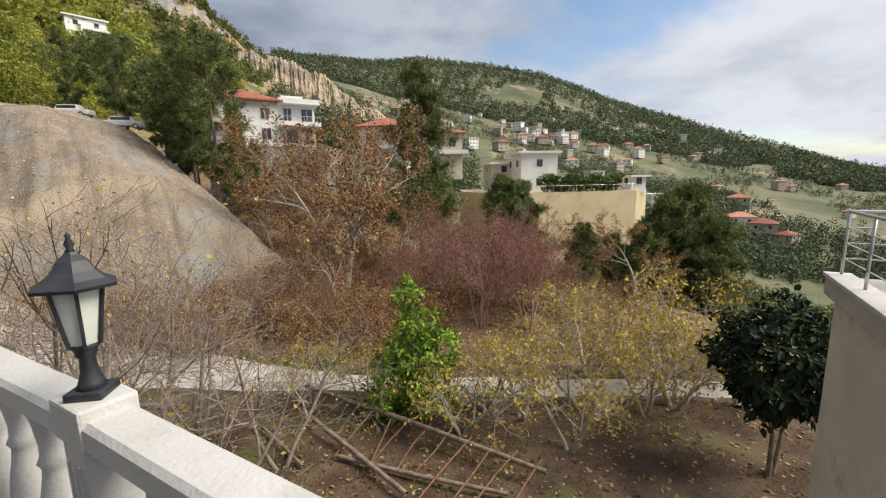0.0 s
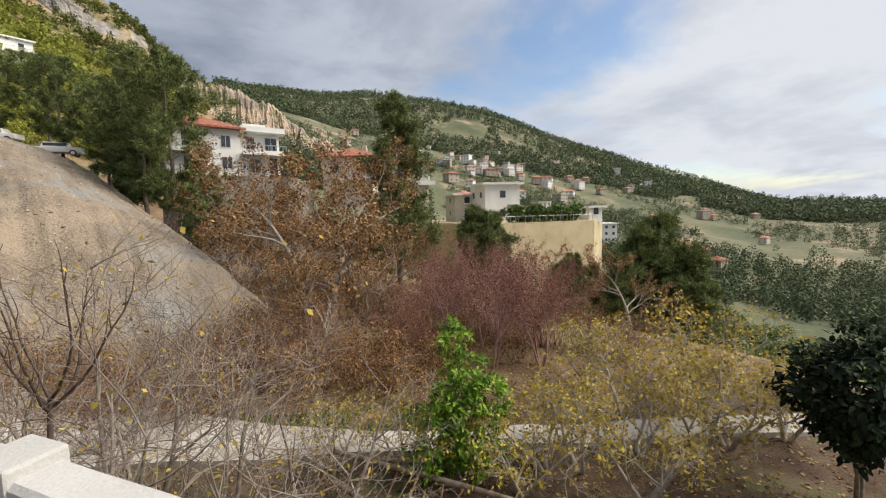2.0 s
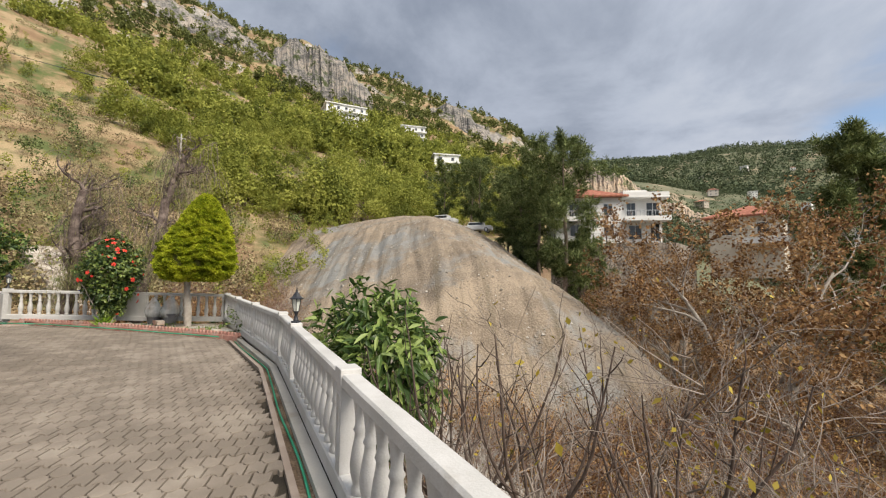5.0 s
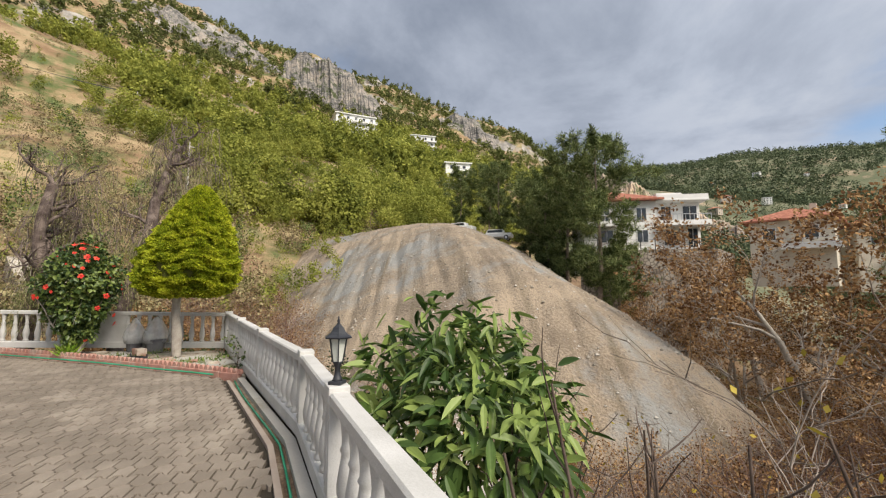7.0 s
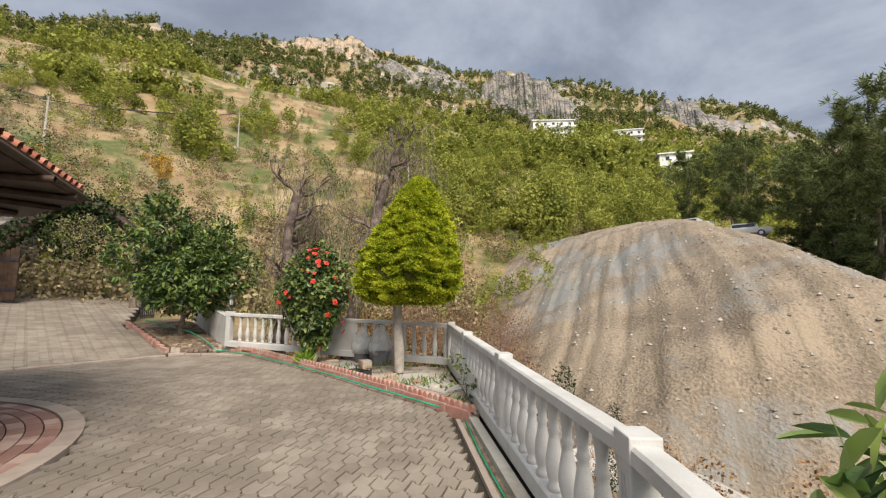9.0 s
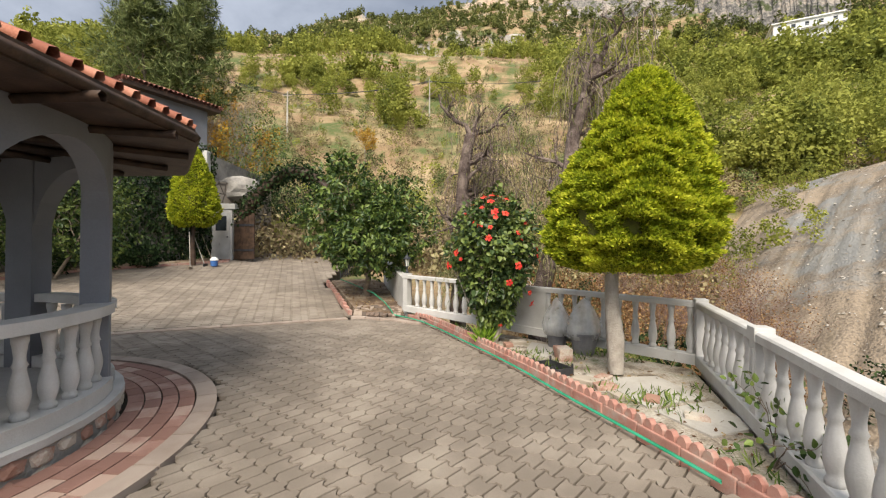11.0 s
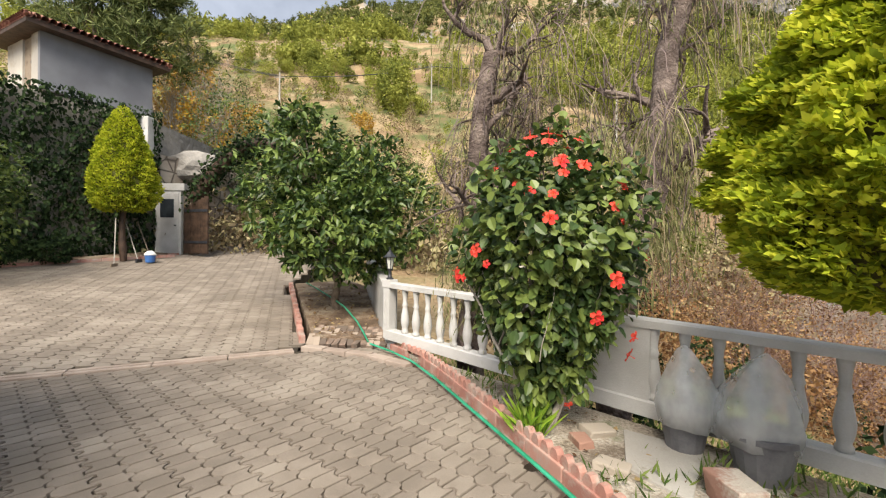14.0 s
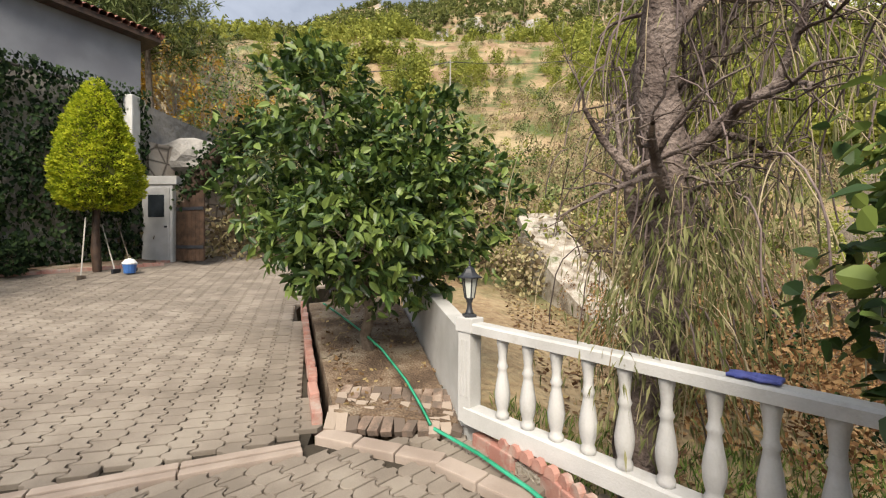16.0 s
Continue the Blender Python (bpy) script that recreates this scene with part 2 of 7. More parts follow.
M = {
    "paver": mat("paver", [(0.19, 0.16, 0.13), (0.245, 0.207, 0.17), (0.3, 0.26, 0.215)], 1.6, 0.85, 0.6, 140, fine=0.4, island=0.2, rnd=0.2, stain=(0.2, 0.168, 0.135), stain_at=(0.5, 0.85), stain_scale=1.1),
    "joint": mat("joint_sand", [(0.025, 0.02, 0.014), (0.055, 0.045, 0.032)], 3, 0.95, 0.6, 90),
    "white": mat("white_paint", [(0.45, 0.445, 0.43), (0.57, 0.565, 0.555)], 2.5, 0.65, 0.3, 70, stain=(0.4, 0.375, 0.34), stain_at=(0.58, 0.8), stain_scale=3.0),
    "wall": mat("terrace_render", [(0.5, 0.46, 0.38), (0.62, 0.57, 0.48)], 1.2, 0.9, 0.4, 50, stain=(0.3, 0.27, 0.22), stain_at=(0.55, 0.75)),
    "stone": mat("grey_stone", [(0.2, 0.19, 0.175), (0.36, 0.34, 0.31)], 1.5, 0.9, 0.8, 12, dist=0.05),
    "lamp": mat("lamp_iron", [(0.018, 0.02, 0.026), (0.035, 0.038, 0.045)], 9, 0.45, 0.06, 160, spec=0.5),
    "frost": mat("frosted_glass", [(0.55, 0.57, 0.52), (0.68, 0.69, 0.64)], 5, 0.3, 0.1, 80, spec=0.5),
    "red_kerb": mat("red_kerb_paint", [(0.36, 0.17, 0.135), (0.47, 0.26, 0.21)], 4, 0.85, 0.5, 90, rnd=0.3, stain=(0.42, 0.37, 0.32), stain_at=(0.48, 0.7), stain_scale=5),
    "red_tile": mat("red_paving_tile", [(0.27, 0.15, 0.12), (0.36, 0.21, 0.17), (0.46, 0.33, 0.27)], 3, 0.8, 0.3, 90, rnd=0.7, island=0.7),
    "grey_kerb": mat("pinkish_kerb_stone", [(0.3, 0.24, 0.2), (0.4, 0.33, 0.28)], 3, 0.85, 0.5, 110, rnd=0.2),
    "pale_soil": mat("dusty_pale_soil", [(0.18, 0.145, 0.11), (0.36, 0.315, 0.255), (0.52, 0.48, 0.42)], 2.6, 0.95, 1.0, 40, dist=0.03, fine=0.5, stain=(0.1, 0.12, 0.04), stain_at=(0.58, 0.7), stain_scale=1.3),
    "soil": mat("planter_soil", [(0.09, 0.06, 0.04), (0.19, 0.13, 0.085), (0.33, 0.27, 0.2)], 2.2, 0.95, 1.0, 40, dist=0.03, fine=0.5),
    "grey_wall": mat("grey_plaster", [(0.17, 0.175, 0.2), (0.22, 0.23, 0.255)], 1.3, 0.8, 0.25, 60),
    "roof": mat("clay_roof_tile", [(0.27, 0.095, 0.06), (0.4, 0.16, 0.1), (0.5, 0.24, 0.16)], 3, 0.8, 0.4, 60, rnd=0.5, island=0.5),
    "dark_wood": mat("dark_wood", [(0.03, 0.018, 0.012), (0.075, 0.045, 0.03)], 6, 0.6, 0.4, 50),
    "old_wood": mat("weathered_wood", [(0.12, 0.09, 0.065), (0.27, 0.22, 0.17)], 5, 0.9, 0.7, 45, island=0.5),
    "rust_pole": mat("brown_painted_pole", [(0.13, 0.06, 0.035), (0.24, 0.13, 0.08)], 7, 0.8, 0.4, 60, island=0.4),
    "concrete": mat("lane_concrete", [(0.36, 0.34, 0.31), (0.5, 0.48, 0.44)], 0.8, 0.9, 0.5, 60, stain=(0.3, 0.26, 0.2), stain_at=(0.52, 0.7)),
    "willow_bark": mat("willow_bark", [(0.07, 0.05, 0.042), (0.15, 0.115, 0.1), (0.27, 0.215, 0.185)], 4, 0.95, 1.0, 28, dist=0.05),
    "garden_citrus": leafmat("garden_citrus_leaf", (0.02, 0.04, 0.01), (0.045, 0.08, 0.018), (0.13, 0.17, 0.04), 0.5, 0.3),
    "bark": mat("bark", [(0.13, 0.1, 0.075), (0.26, 0.21, 0.165)], 6, 0.95, 1.0, 35, dist=0.03),
    "pale_bark": mat("pale_bark", [(0.28, 0.25, 0.215), (0.46, 0.42, 0.37)], 5, 0.95, 0.8, 45, dist=0.02),
    "red_twig": mat("reddish_twigs", [(0.17, 0.105, 0.09), (0.29, 0.2, 0.175)], 5, 0.9, 0.3, 45, island=0.5),
    "shoot": mat("dry_shoots", [(0.26, 0.2, 0.12), (0.42, 0.35, 0.23)], 4, 0.9, island=0.5),
    "pink_twig": mat("pinkish_twigs", [(0.24, 0.13, 0.115), (0.4, 0.26, 0.235)], 5, 0.9, island=0.5),
    "sapling": mat("sapling_bark", [(0.16, 0.13, 0.11), (0.33, 0.28, 0.24)], 6, 0.95, 0.5, 50, island=0.4),
    "hose": mat("green_hose", [(0.02, 0.25, 0.13), (0.05, 0.4, 0.24)], 4, 0.45, 0.0),
    "steel": mat("brushed_steel", [(0.42, 0.42, 0.43), (0.55, 0.55, 0.56)], 4, 0.35, 0.0, metal=0.8),
    "glass": mat("dark_window_glass", [(0.02, 0.025, 0.03), (0.05, 0.06, 0.07)], 2, 0.08, 0.0, spec=0.6),
    "house": mat("house_white", [(0.68, 0.68, 0.67), (0.8, 0.8, 0.79)], 0.6, 0.8, 0.1, 20, rnd=0.2),
    "town": mat("town_wall", [(0.42, 0.36, 0.3), (0.6, 0.55, 0.5), (0.78, 0.77, 0.75)], 0.01, 0.85, fine=0.05, rnd=1.2),
    "yellow_wall": mat("yellow_rendered_wall", [(0.5, 0.41, 0.25), (0.62, 0.52, 0.34)], 0.35, 0.9, 0.3, 20, stain=(0.36, 0.29, 0.19), stain_at=(0.55, 0.75), stain_scale=0.4),
    "dark_pot": mat("black_pot", [(0.025, 0.025, 0.028), (0.05, 0.05, 0.055)], 5, 0.5),
    "block": mat("broken_stone", [(0.4, 0.35, 0.29), (0.55, 0.5, 0.43), (0.35, 0.2, 0.15)], 3, 0.9, 0.7, 50, rnd=1.0),
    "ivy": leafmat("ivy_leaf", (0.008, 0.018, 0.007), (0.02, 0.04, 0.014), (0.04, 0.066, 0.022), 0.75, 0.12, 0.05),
    "citrus": leafmat("citrus_leaf", (0.03, 0.06, 0.015), (0.07, 0.125, 0.028), (0.19, 0.26, 0.06), 0.42, 0.42),
    "hibiscus": leafmat("hibiscus_leaf", (0.036, 0.07, 0.02), (0.075, 0.125, 0.033), (0.19, 0.25, 0.06), 0.42, 0.45),
    "flower": mat("red_petal", [(0.5, 0.015, 0.02), (0.7, 0.035, 0.03), (0.8, 0.09, 0.05)], 8, 0.6, island=0.5, subsurf=0.2),
    "cypress": leafmat("golden_cypress", (0.2, 0.26, 0.02), (0.42, 0.49, 0.03), (0.62, 0.63, 0.06), 0.7, 0.15, 0.4, 2.5),
    # dark tone in place of the shade inside the cypress crown
    "cypress_shade": mat("cypress_shade", [(0.05, 0.045, 0.015), (0.12, 0.13, 0.02)], 6, 0.95),
    "loquat": leafmat("loquat_leaf", (0.04, 0.08, 0.018), (0.095, 0.165, 0.036), (0.25, 0.33, 0.09), 0.45, 0.4),
    "bright": leafmat("bright_leaf", (0.06, 0.14, 0.012), (0.15, 0.28, 0.025), (0.3, 0.45, 0.05), 0.5, 0.3),
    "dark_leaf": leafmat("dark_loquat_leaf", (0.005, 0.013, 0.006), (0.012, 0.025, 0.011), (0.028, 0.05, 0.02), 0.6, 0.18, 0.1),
    "pine": leafmat("pine_needle", (0.055, 0.078, 0.028), (0.125, 0.16, 0.052), (0.24, 0.28, 0.11), 0.7, 0.15, 0.15),
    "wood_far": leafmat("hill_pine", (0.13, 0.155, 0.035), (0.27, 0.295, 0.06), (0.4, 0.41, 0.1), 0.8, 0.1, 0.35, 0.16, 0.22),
    # darker copy of the hillside pine: cloud shade painted into the ridge trees
    "wood_shaded": leafmat("cloud_shaded_pine", (0.075, 0.092, 0.034), (0.14, 0.16, 0.05), (0.22, 0.235, 0.075), 0.85, 0.1, 0.2, 0.05, 0.22),
    # distance haze is put into this green by lightening it
    "wood_hazy": leafmat("hazy_far_wood", (0.065, 0.09, 0.052), (0.105, 0.132, 0.074), (0.16, 0.185, 0.105), 0.9, 0.1, 0.1, 0.01),
    "scrub": leafmat("dry_scrub", (0.16, 0.12, 0.075), (0.29, 0.23, 0.135), (0.39, 0.345, 0.185), 0.9, 0.1, 0.2, 0.2),
    "brown_leaf": leafmat("brown_leaf", (0.12, 0.06, 0.028), (0.26, 0.14, 0.06), (0.42, 0.27, 0.13), 0.8, 0.15),
    "red_leaf": leafmat("red_leaf", (0.13, 0.05, 0.04), (0.22, 0.09, 0.07), (0.32, 0.16, 0.1), 0.8, 0.15),
    "yellow_leaf": leafmat("yellow_leaf", (0.25, 0.2, 0.03), (0.42, 0.32, 0.05), (0.58, 0.45, 0.1), 0.7, 0.15, 0.3),
    "willow": leafmat("willow_leaf", (0.11, 0.125, 0.045), (0.2, 0.21, 0.085), (0.32, 0.31, 0.15), 0.7, 0.15),
    "autumn": leafmat("orange_leaf", (0.35, 0.2, 0.03), (0.5, 0.29, 0.04), (0.6, 0.4, 0.08), 0.8, 0.1),
    "grass": leafmat("grass_blade", (0.05, 0.09, 0.02), (0.1, 0.16, 0.03), (0.2, 0.26, 0.07), 0.7, 0.15),
    "litter": leafmat("fallen_leaf", (0.1, 0.055, 0.03), (0.2, 0.125, 0.06), (0.36, 0.27, 0.13), 0.8, 0.15, 0.1),
}


def terrain_mat():
    """Hillside: soil, dry grass, green scrub and bare rock, mixed by noise, height and steepness."""
    m = mat("hillside_ground", [(0.2, 0.125, 0.07), (0.29, 0.205, 0.115), (0.37, 0.285, 0.165)], 0.12, 0.95, 0.8, 5.0, dist=0.15, fine=0.6,
            stain=(0.09, 0.115, 0.035), stain_at=(0.47, 0.6), stain_scale=0.09)
    nt = m.node_tree
    N, L = nt.nodes, nt.links
    b = N["Principled BSDF"]
    src = b.inputs["Base Color"].links[0].from_socket
    geo = N.new("ShaderNodeNewGeometry")
    sep = N.new("ShaderNodeSeparateXYZ"); L.new(geo.outputs["True Normal"], sep.inputs[0])
    pz = N.new("ShaderNodeSeparateXYZ"); L.new(geo.outputs["Position"], pz.inputs[0])
    n = N.new("ShaderNodeTexNoise"); n.inputs["Scale"].default_value, n.inputs["Detail"].default_value = 0.02, 9
    n.inputs["Roughness"].default_value = 0.65
    L.new(geo.outputs["Position"], n.inputs["Vector"])
    a = N.new("ShaderNodeMath"); a.operation = "SUBTRACT"; L.new(n.outputs["Fac"], a.inputs[0]); L.new(sep.outputs["Z"], a.inputs[1])
    mr = N.new("ShaderNodeMapRange"); mr.inputs["From Min"].default_value, mr.inputs["From Max"].default_value = -0.07, 0.02
    hz = N.new("ShaderNodeMath"); hz.operation = "MULTIPLY_ADD"; hz.inputs[1].default_value = 0.00035
    L.new(pz.outputs["Z"], hz.inputs[0]); L.new(a.outputs[0], hz.inputs[2])
    L.new(hz.outputs[0], mr.inputs["Value"])
    n2 = N.new("ShaderNodeTexNoise"); n2.inputs["Scale"].default_value, n2.inputs["Detail"].default_value = 0.11, 10
    n2.inputs["Roughness"].default_value = 0.75
    L.new(geo.outputs["Position"], n2.inputs["Vector"])
    rr = N.new("ShaderNodeValToRGB")
    e = rr.color_ramp.elements
    e[0].position, e[0].color, e[1].position, e[1].color = 0.38, (0.13, 0.125, 0.12, 1), 0.62, (0.42, 0.39, 0.35, 1)
    L.new(n2.outputs["Fac"], rr.inputs[0])
    mx = N.new("ShaderNodeMix"); mx.data_type = "RGBA"
    L.new(mr.outputs[0], mx.inputs["Factor"]); L.new(src, mx.inputs["A"]); L.new(rr.outputs[0], mx.inputs["B"])
    L.new(mx.outputs["Result"], b.inputs["Base Color"])
    return m


M["ground"] = terrain_mat()
M["gravel"] = mat("gravel_fill", [(0.185, 0.147, 0.11), (0.255, 0.207, 0.155), (0.325, 0.262, 0.193)], 0.3, 0.95, 1.0, 9.0, dist=0.1, fine=0.9,
                  stain=(0.24, 0.24, 0.23), stain_at=(0.52, 0.62), stain_scale=0.12)
# base tones lifted to stand in for haze over the valley; beige patches are soil
M["hazy_slope"] = mat("hazy_valley_slope", [(0.07, 0.085, 0.045), (0.11, 0.122, 0.065), (0.17, 0.158, 0.098)], 0.012, 0.95, 0.3, 0.3, dist=1.0, fine=0.5,
                     stain=(0.3, 0.235, 0.16), stain_at=(0.55, 0.63), stain_scale=0.014)
M["litter_ground"] = mat("leaf_litter", [(0.1, 0.062, 0.036), (0.18, 0.115, 0.065), (0.25, 0.18, 0.105)], 0.4, 0.95, 1.0, 9, dist=0.08, fine=0.6,
                         stain=(0.12, 0.125, 0.05), stain_at=(0.55, 0.68), stain_scale=0.25)


def furrows(m):
    """Darkens narrow rain furrows that run down the bank."""
    N, L = m.node_tree.nodes, m.node_tree.links
    b = N["Principled BSDF"]
    src = b.inputs["Base Color"].links[0].from_socket
    geo, mp, n = N.new("ShaderNodeNewGeometry"), N.new("ShaderNodeMapping"), N.new("ShaderNodeTexNoise")
    turn = N.new("ShaderNodeMapping"); turn.inputs["Rotation"].default_value = (0, 0, radians(-40))
    mp.inputs["Scale"].default_value = (2.0, 0.1, 0.1)
    L.new(geo.outputs["Position"], turn.inputs[0]); L.new(turn.outputs[0], mp.inputs[0]); L.new(mp.outputs[0], n.inputs["Vector"])
    n.inputs["Scale"].default_value, n.inputs["Detail"].default_value, n.inputs["Distortion"].default_value = 1.0, 6, 0.4
    mr = N.new("ShaderNodeMapRange")
    mr.inputs["From Min"].default_value, mr.inputs["From Max"].default_value = 0.55, 0.77
    L.new(n.outputs["Fac"], mr.inputs["Value"])
    mx = N.new("ShaderNodeMix"); mx.data_type = "RGBA"
    L.new(mr.outputs[0], mx.inputs["Factor"]); L.new(src, mx.inputs["A"]); mx.inputs["B"].default_value = (0.16, 0.13, 0.09, 1)
    L.new(mx.outputs["Result"], b.inputs["Base Color"])


furrows(M["gravel"])
M["rock"] = mat("limestone_cliff", [(0.085, 0.082, 0.08), (0.2, 0.19, 0.178), (0.33, 0.29, 0.25)], 0.09, 0.95, 1.0, 0.6, dist=1.2, fine=0.9,
                stain=(0.06, 0.075, 0.03), stain_at=(0.55, 0.6), stain_scale=0.12)
M["warm_rock"] = mat("ochre_cliff", [(0.18, 0.15, 0.13), (0.38, 0.31, 0.24), (0.5, 0.37, 0.26)], 0.07, 0.95, 1.0, 0.6, dist=1.2, fine=0.9,
                     stain=(0.1, 0.11, 0.045), stain_at=(0.54, 0.6), stain_scale=0.1)
def rubble_mat():
    """Coursed rubble: stones of their own tone between dark recessed joints."""
    m = mat("rubble_stone_wall", [(0.15, 0.12, 0.095), (0.27, 0.23, 0.19), (0.36, 0.32, 0.27)], 0.8, 0.95, 0.6, 9, dist=0.05)
    N, L = m.node_tree.nodes, m.node_tree.links
    b = N["Principled BSDF"]
    src = b.inputs["Base Color"].links[0].from_socket
    geo, v = N.new("ShaderNodeNewGeometry"), N.new("ShaderNodeTexVoronoi")
    v.feature = "DISTANCE_TO_EDGE"; v.inputs["Scale"].default_value = 2.6
    L.new(geo.outputs["Position"], v.inputs["Vector"])
    mr = N.new("ShaderNodeMapRange"); mr.inputs["From Max"].default_value = 0.12
    L.new(v.outputs["Distance"], mr.inputs["Value"])
    mx = N.new("ShaderNodeMix"); mx.data_type = "RGBA"
    L.new(mr.outputs[0], mx.inputs["Factor"]); mx.inputs["A"].default_value = (0.06, 0.05, 0.04, 1); L.new(src, mx.inputs["B"])
    L.new(mx.outputs["Result"], b.inputs["Base Color"])
    return m


M["rubble"] = rubble_mat()
M["orchard"] = mat("orchard_soil", [(0.05, 0.031, 0.02), (0.09, 0.057, 0.037), (0.14, 0.1, 0.066)], 0.7, 0.95, 1.0, 14, dist=0.05, fine=0.5,
                   stain=(0.1, 0.12, 0.04), stain_at=(0.56, 0.68), stain_scale=0.3)


# ---- mesh helpers ----
def part(name, bm, material, parent=None, label=""):
    me = bpy.data.meshes.new(name)
    bm.to_mesh(me)
    bm.free()
    return seat(name, me, material, parent, label)


def seat(name, me, material, parent=None, label=""):
    if material and not me.materials:
        me.materials.append(M[material])
    ob = new(name, me)
    if parent:
        ob.parent = parent
    if label:
        tagged(ob, label)
    return ob


def thing(name, m, label, category, group="", kind=""):
    ob = new(name)
    ob.empty_display_size = 0.2
    ob.matrix_world = m if isinstance(m, Matrix) else Matrix.Translation(m)
    return tagged(ob, label, category, group, kind)


def arrays(name, V, F, material=None, smooth=False):
    """A mesh from numpy arrays: V (n, 3), F (m, k) with k corners each."""
    me = bpy.data.meshes.new(name)
    V, F = np.asarray(V, np.float32), np.asarray(F, np.int32)
    k = F.shape[1]
    me.vertices.add(len(V)); me.vertices.foreach_set("co", V.ravel())
    me.loops.add(F.size); me.loops.foreach_set("vertex_index", F.ravel())
    me.polygons.add(len(F))
    me.polygons.foreach_set("loop_start", np.arange(0, F.size, k, dtype=np.int32))
    me.polygons.foreach_set("use_smooth", np.full(len(F), smooth, dtype=bool))
    me.update(calc_edges=True)
    if material:
        me.materials.append(M[material])
    return me


def box(bm, x0, y0, z0, x1, y1, z1, bevel=0.0):
    r = bmesh.ops.create_cube(bm, size=1.0, matrix=Matrix.Translation(((x0 + x1) / 2, (y0 + y1) / 2, (z0 + z1) / 2)) @ Matrix.Diagonal((x1 - x0, y1 - y0, z1 - z0, 1)))
    if bevel:
        es = list({e for v in r["verts"] for e in v.link_edges})
        bmesh.ops.bevel(bm, geom=es, offset=bevel, segments=2, affect="EDGES", profile=0.6)
    return r["verts"]


def boxed(x0, y0, z0, x1, y1, z1, bevel=0.0):
    bm = bmesh.new()
    box(bm, x0, y0, z0, x1, y1, z1, bevel)
    return bm


def lathe(profile, sides=12, bm=None, at=(0, 0, 0)):
    """Turns a profile of (radius, height) about z."""
    bm = bm or bmesh.new()
    rings = []
    for r, z in profile:
        rings.append([bm.verts.new((at[0] + r * math.cos(2 * math.pi * i / sides), at[1] + r * math.sin(2 * math.pi * i / sides), at[2] + z)) for i in range(sides)])
    for a, b in zip(rings, rings[1:]):
        for i in range(sides):
            bm.faces.new((a[i], a[(i + 1) % sides], b[(i + 1) % sides], b[i]))
    bm.faces.new(rings[0][::-1]); bm.faces.new(rings[-1])
    return bm


def smooth(bm):
    for f in bm.faces:
        f.smooth = True
    return bm


def prism(pts, z0, z1, bm=None):
    """An upright prism over a plan polygon; z0 and z1 are numbers or functions of x and y."""
    bm = bm or bmesh.new()
    f0 = z0 if callable(z0) else lambda x, y: z0
    f1 = z1 if callable(z1) else lambda x, y: z1
    lo = [bm.verts.new((x, y, f0(x, y))) for x, y in pts]
    hi = [bm.verts.new((x, y, f1(x, y))) for x, y in pts]
    n = len(pts)
    for i in range(n):
        bm.faces.new((lo[i], lo[(i + 1) % n], hi[(i + 1) % n], hi[i]))
    bm.faces.new(lo[::-1]); bm.faces.new(hi)
    bmesh.ops.recalc_face_normals(bm, faces=bm.faces)
    return bm


def tube_arrays(lines):
    """Tapered round tubes along lines of (points, radii)."""
    Vs, Fs, n0 = [], [], 0
    for pts, rad in lines:
        P, R = np.asarray(pts, float), np.asarray(rad, float)
        k = 7 if R[0] > 0.06 else (5 if R[0] > 0.02 else 3)
        T = np.gradient(P, axis=0)
        T /= np.linalg.norm(T, axis=1, keepdims=True) + 1e-9
        ref = np.array([0.0, 0.0, 1.0]) if abs(T[:, 2]).mean() < 0.8 else np.array([1.0, 0.0, 0.0])
        A = np.cross(T, ref); A /= np.linalg.norm(A, axis=1, keepdims=True) + 1e-9
        B = np.cross(T, A)
        ang = np.arange(k) * 2 * math.pi / k
        ring = P[:, None] + R[:, None, None] * (A[:, None] * np.cos(ang)[None, :, None] + B[:, None] * np.sin(ang)[None, :, None])
        Vs.append(ring.reshape(-1, 3))
        i, j = np.meshgrid(np.arange(len(P) - 1), np.arange(k), indexing="ij")
        a = n0 + i * k + j; b = n0 + i * k + (j + 1) % k
        Fs.append(np.stack([a, b, b + k, a + k], -1).reshape(-1, 4))
        n0 += len(P) * k
    return np.concatenate(Vs), np.concatenate(Fs)


def tubes(name, lines, material):
    V, F = tube_arrays(lines)
    return arrays(name, V, F, material, True)


def unit(a):
    return a / (np.linalg.norm(a, axis=-1, keepdims=True) + 1e-9)


def leaf_arrays(rng, P, D, length, width, droop=0.0, flat=0.5, fold=0.0, face=None):
    """A pointed leaf at every point P along direction D; fold gives it a keel of two halves."""
    n = len(P)
    D = unit(D + rng.normal(0, 0.35, (n, 3)) - np.array([0, 0, droop]))
    up = unit(rng.normal(0, 1, (n, 3)) * (1 - flat) + np.array([0, 0, 1.0]) * flat)
    if face is not None:
        up = unit(face + rng.normal(0, 0.33, (n, 3)))
    S = unit(np.cross(D, up)); U = np.cross(S, D)
    s = length * rng.uniform(0.65, 1.25, (n, 1)); w = s * width / length
    tip = P + D * s - np.array([0, 0, 1.0]) * s * droop * 0.4
    if fold:
        dn = np.array([0, 0, 1.0]) * s * droop
        m0 = P + D * s * 0.14; m1 = P + D * s * 0.38; m2 = P + D * s * 0.7 - dn * 0.14; m3 = P + D * s * 0.9 - dn * 0.3
        half = lambda k: [m + S * w * a * k + U * w * fold * a * 2 for m, a in ((m0, 0.3), (m1, 0.5), (m2, 0.38), (m3, 0.17))]
        V = np.stack([P] + half(1) + [tip] + half(-1)[::-1], 1).reshape(-1, 3)
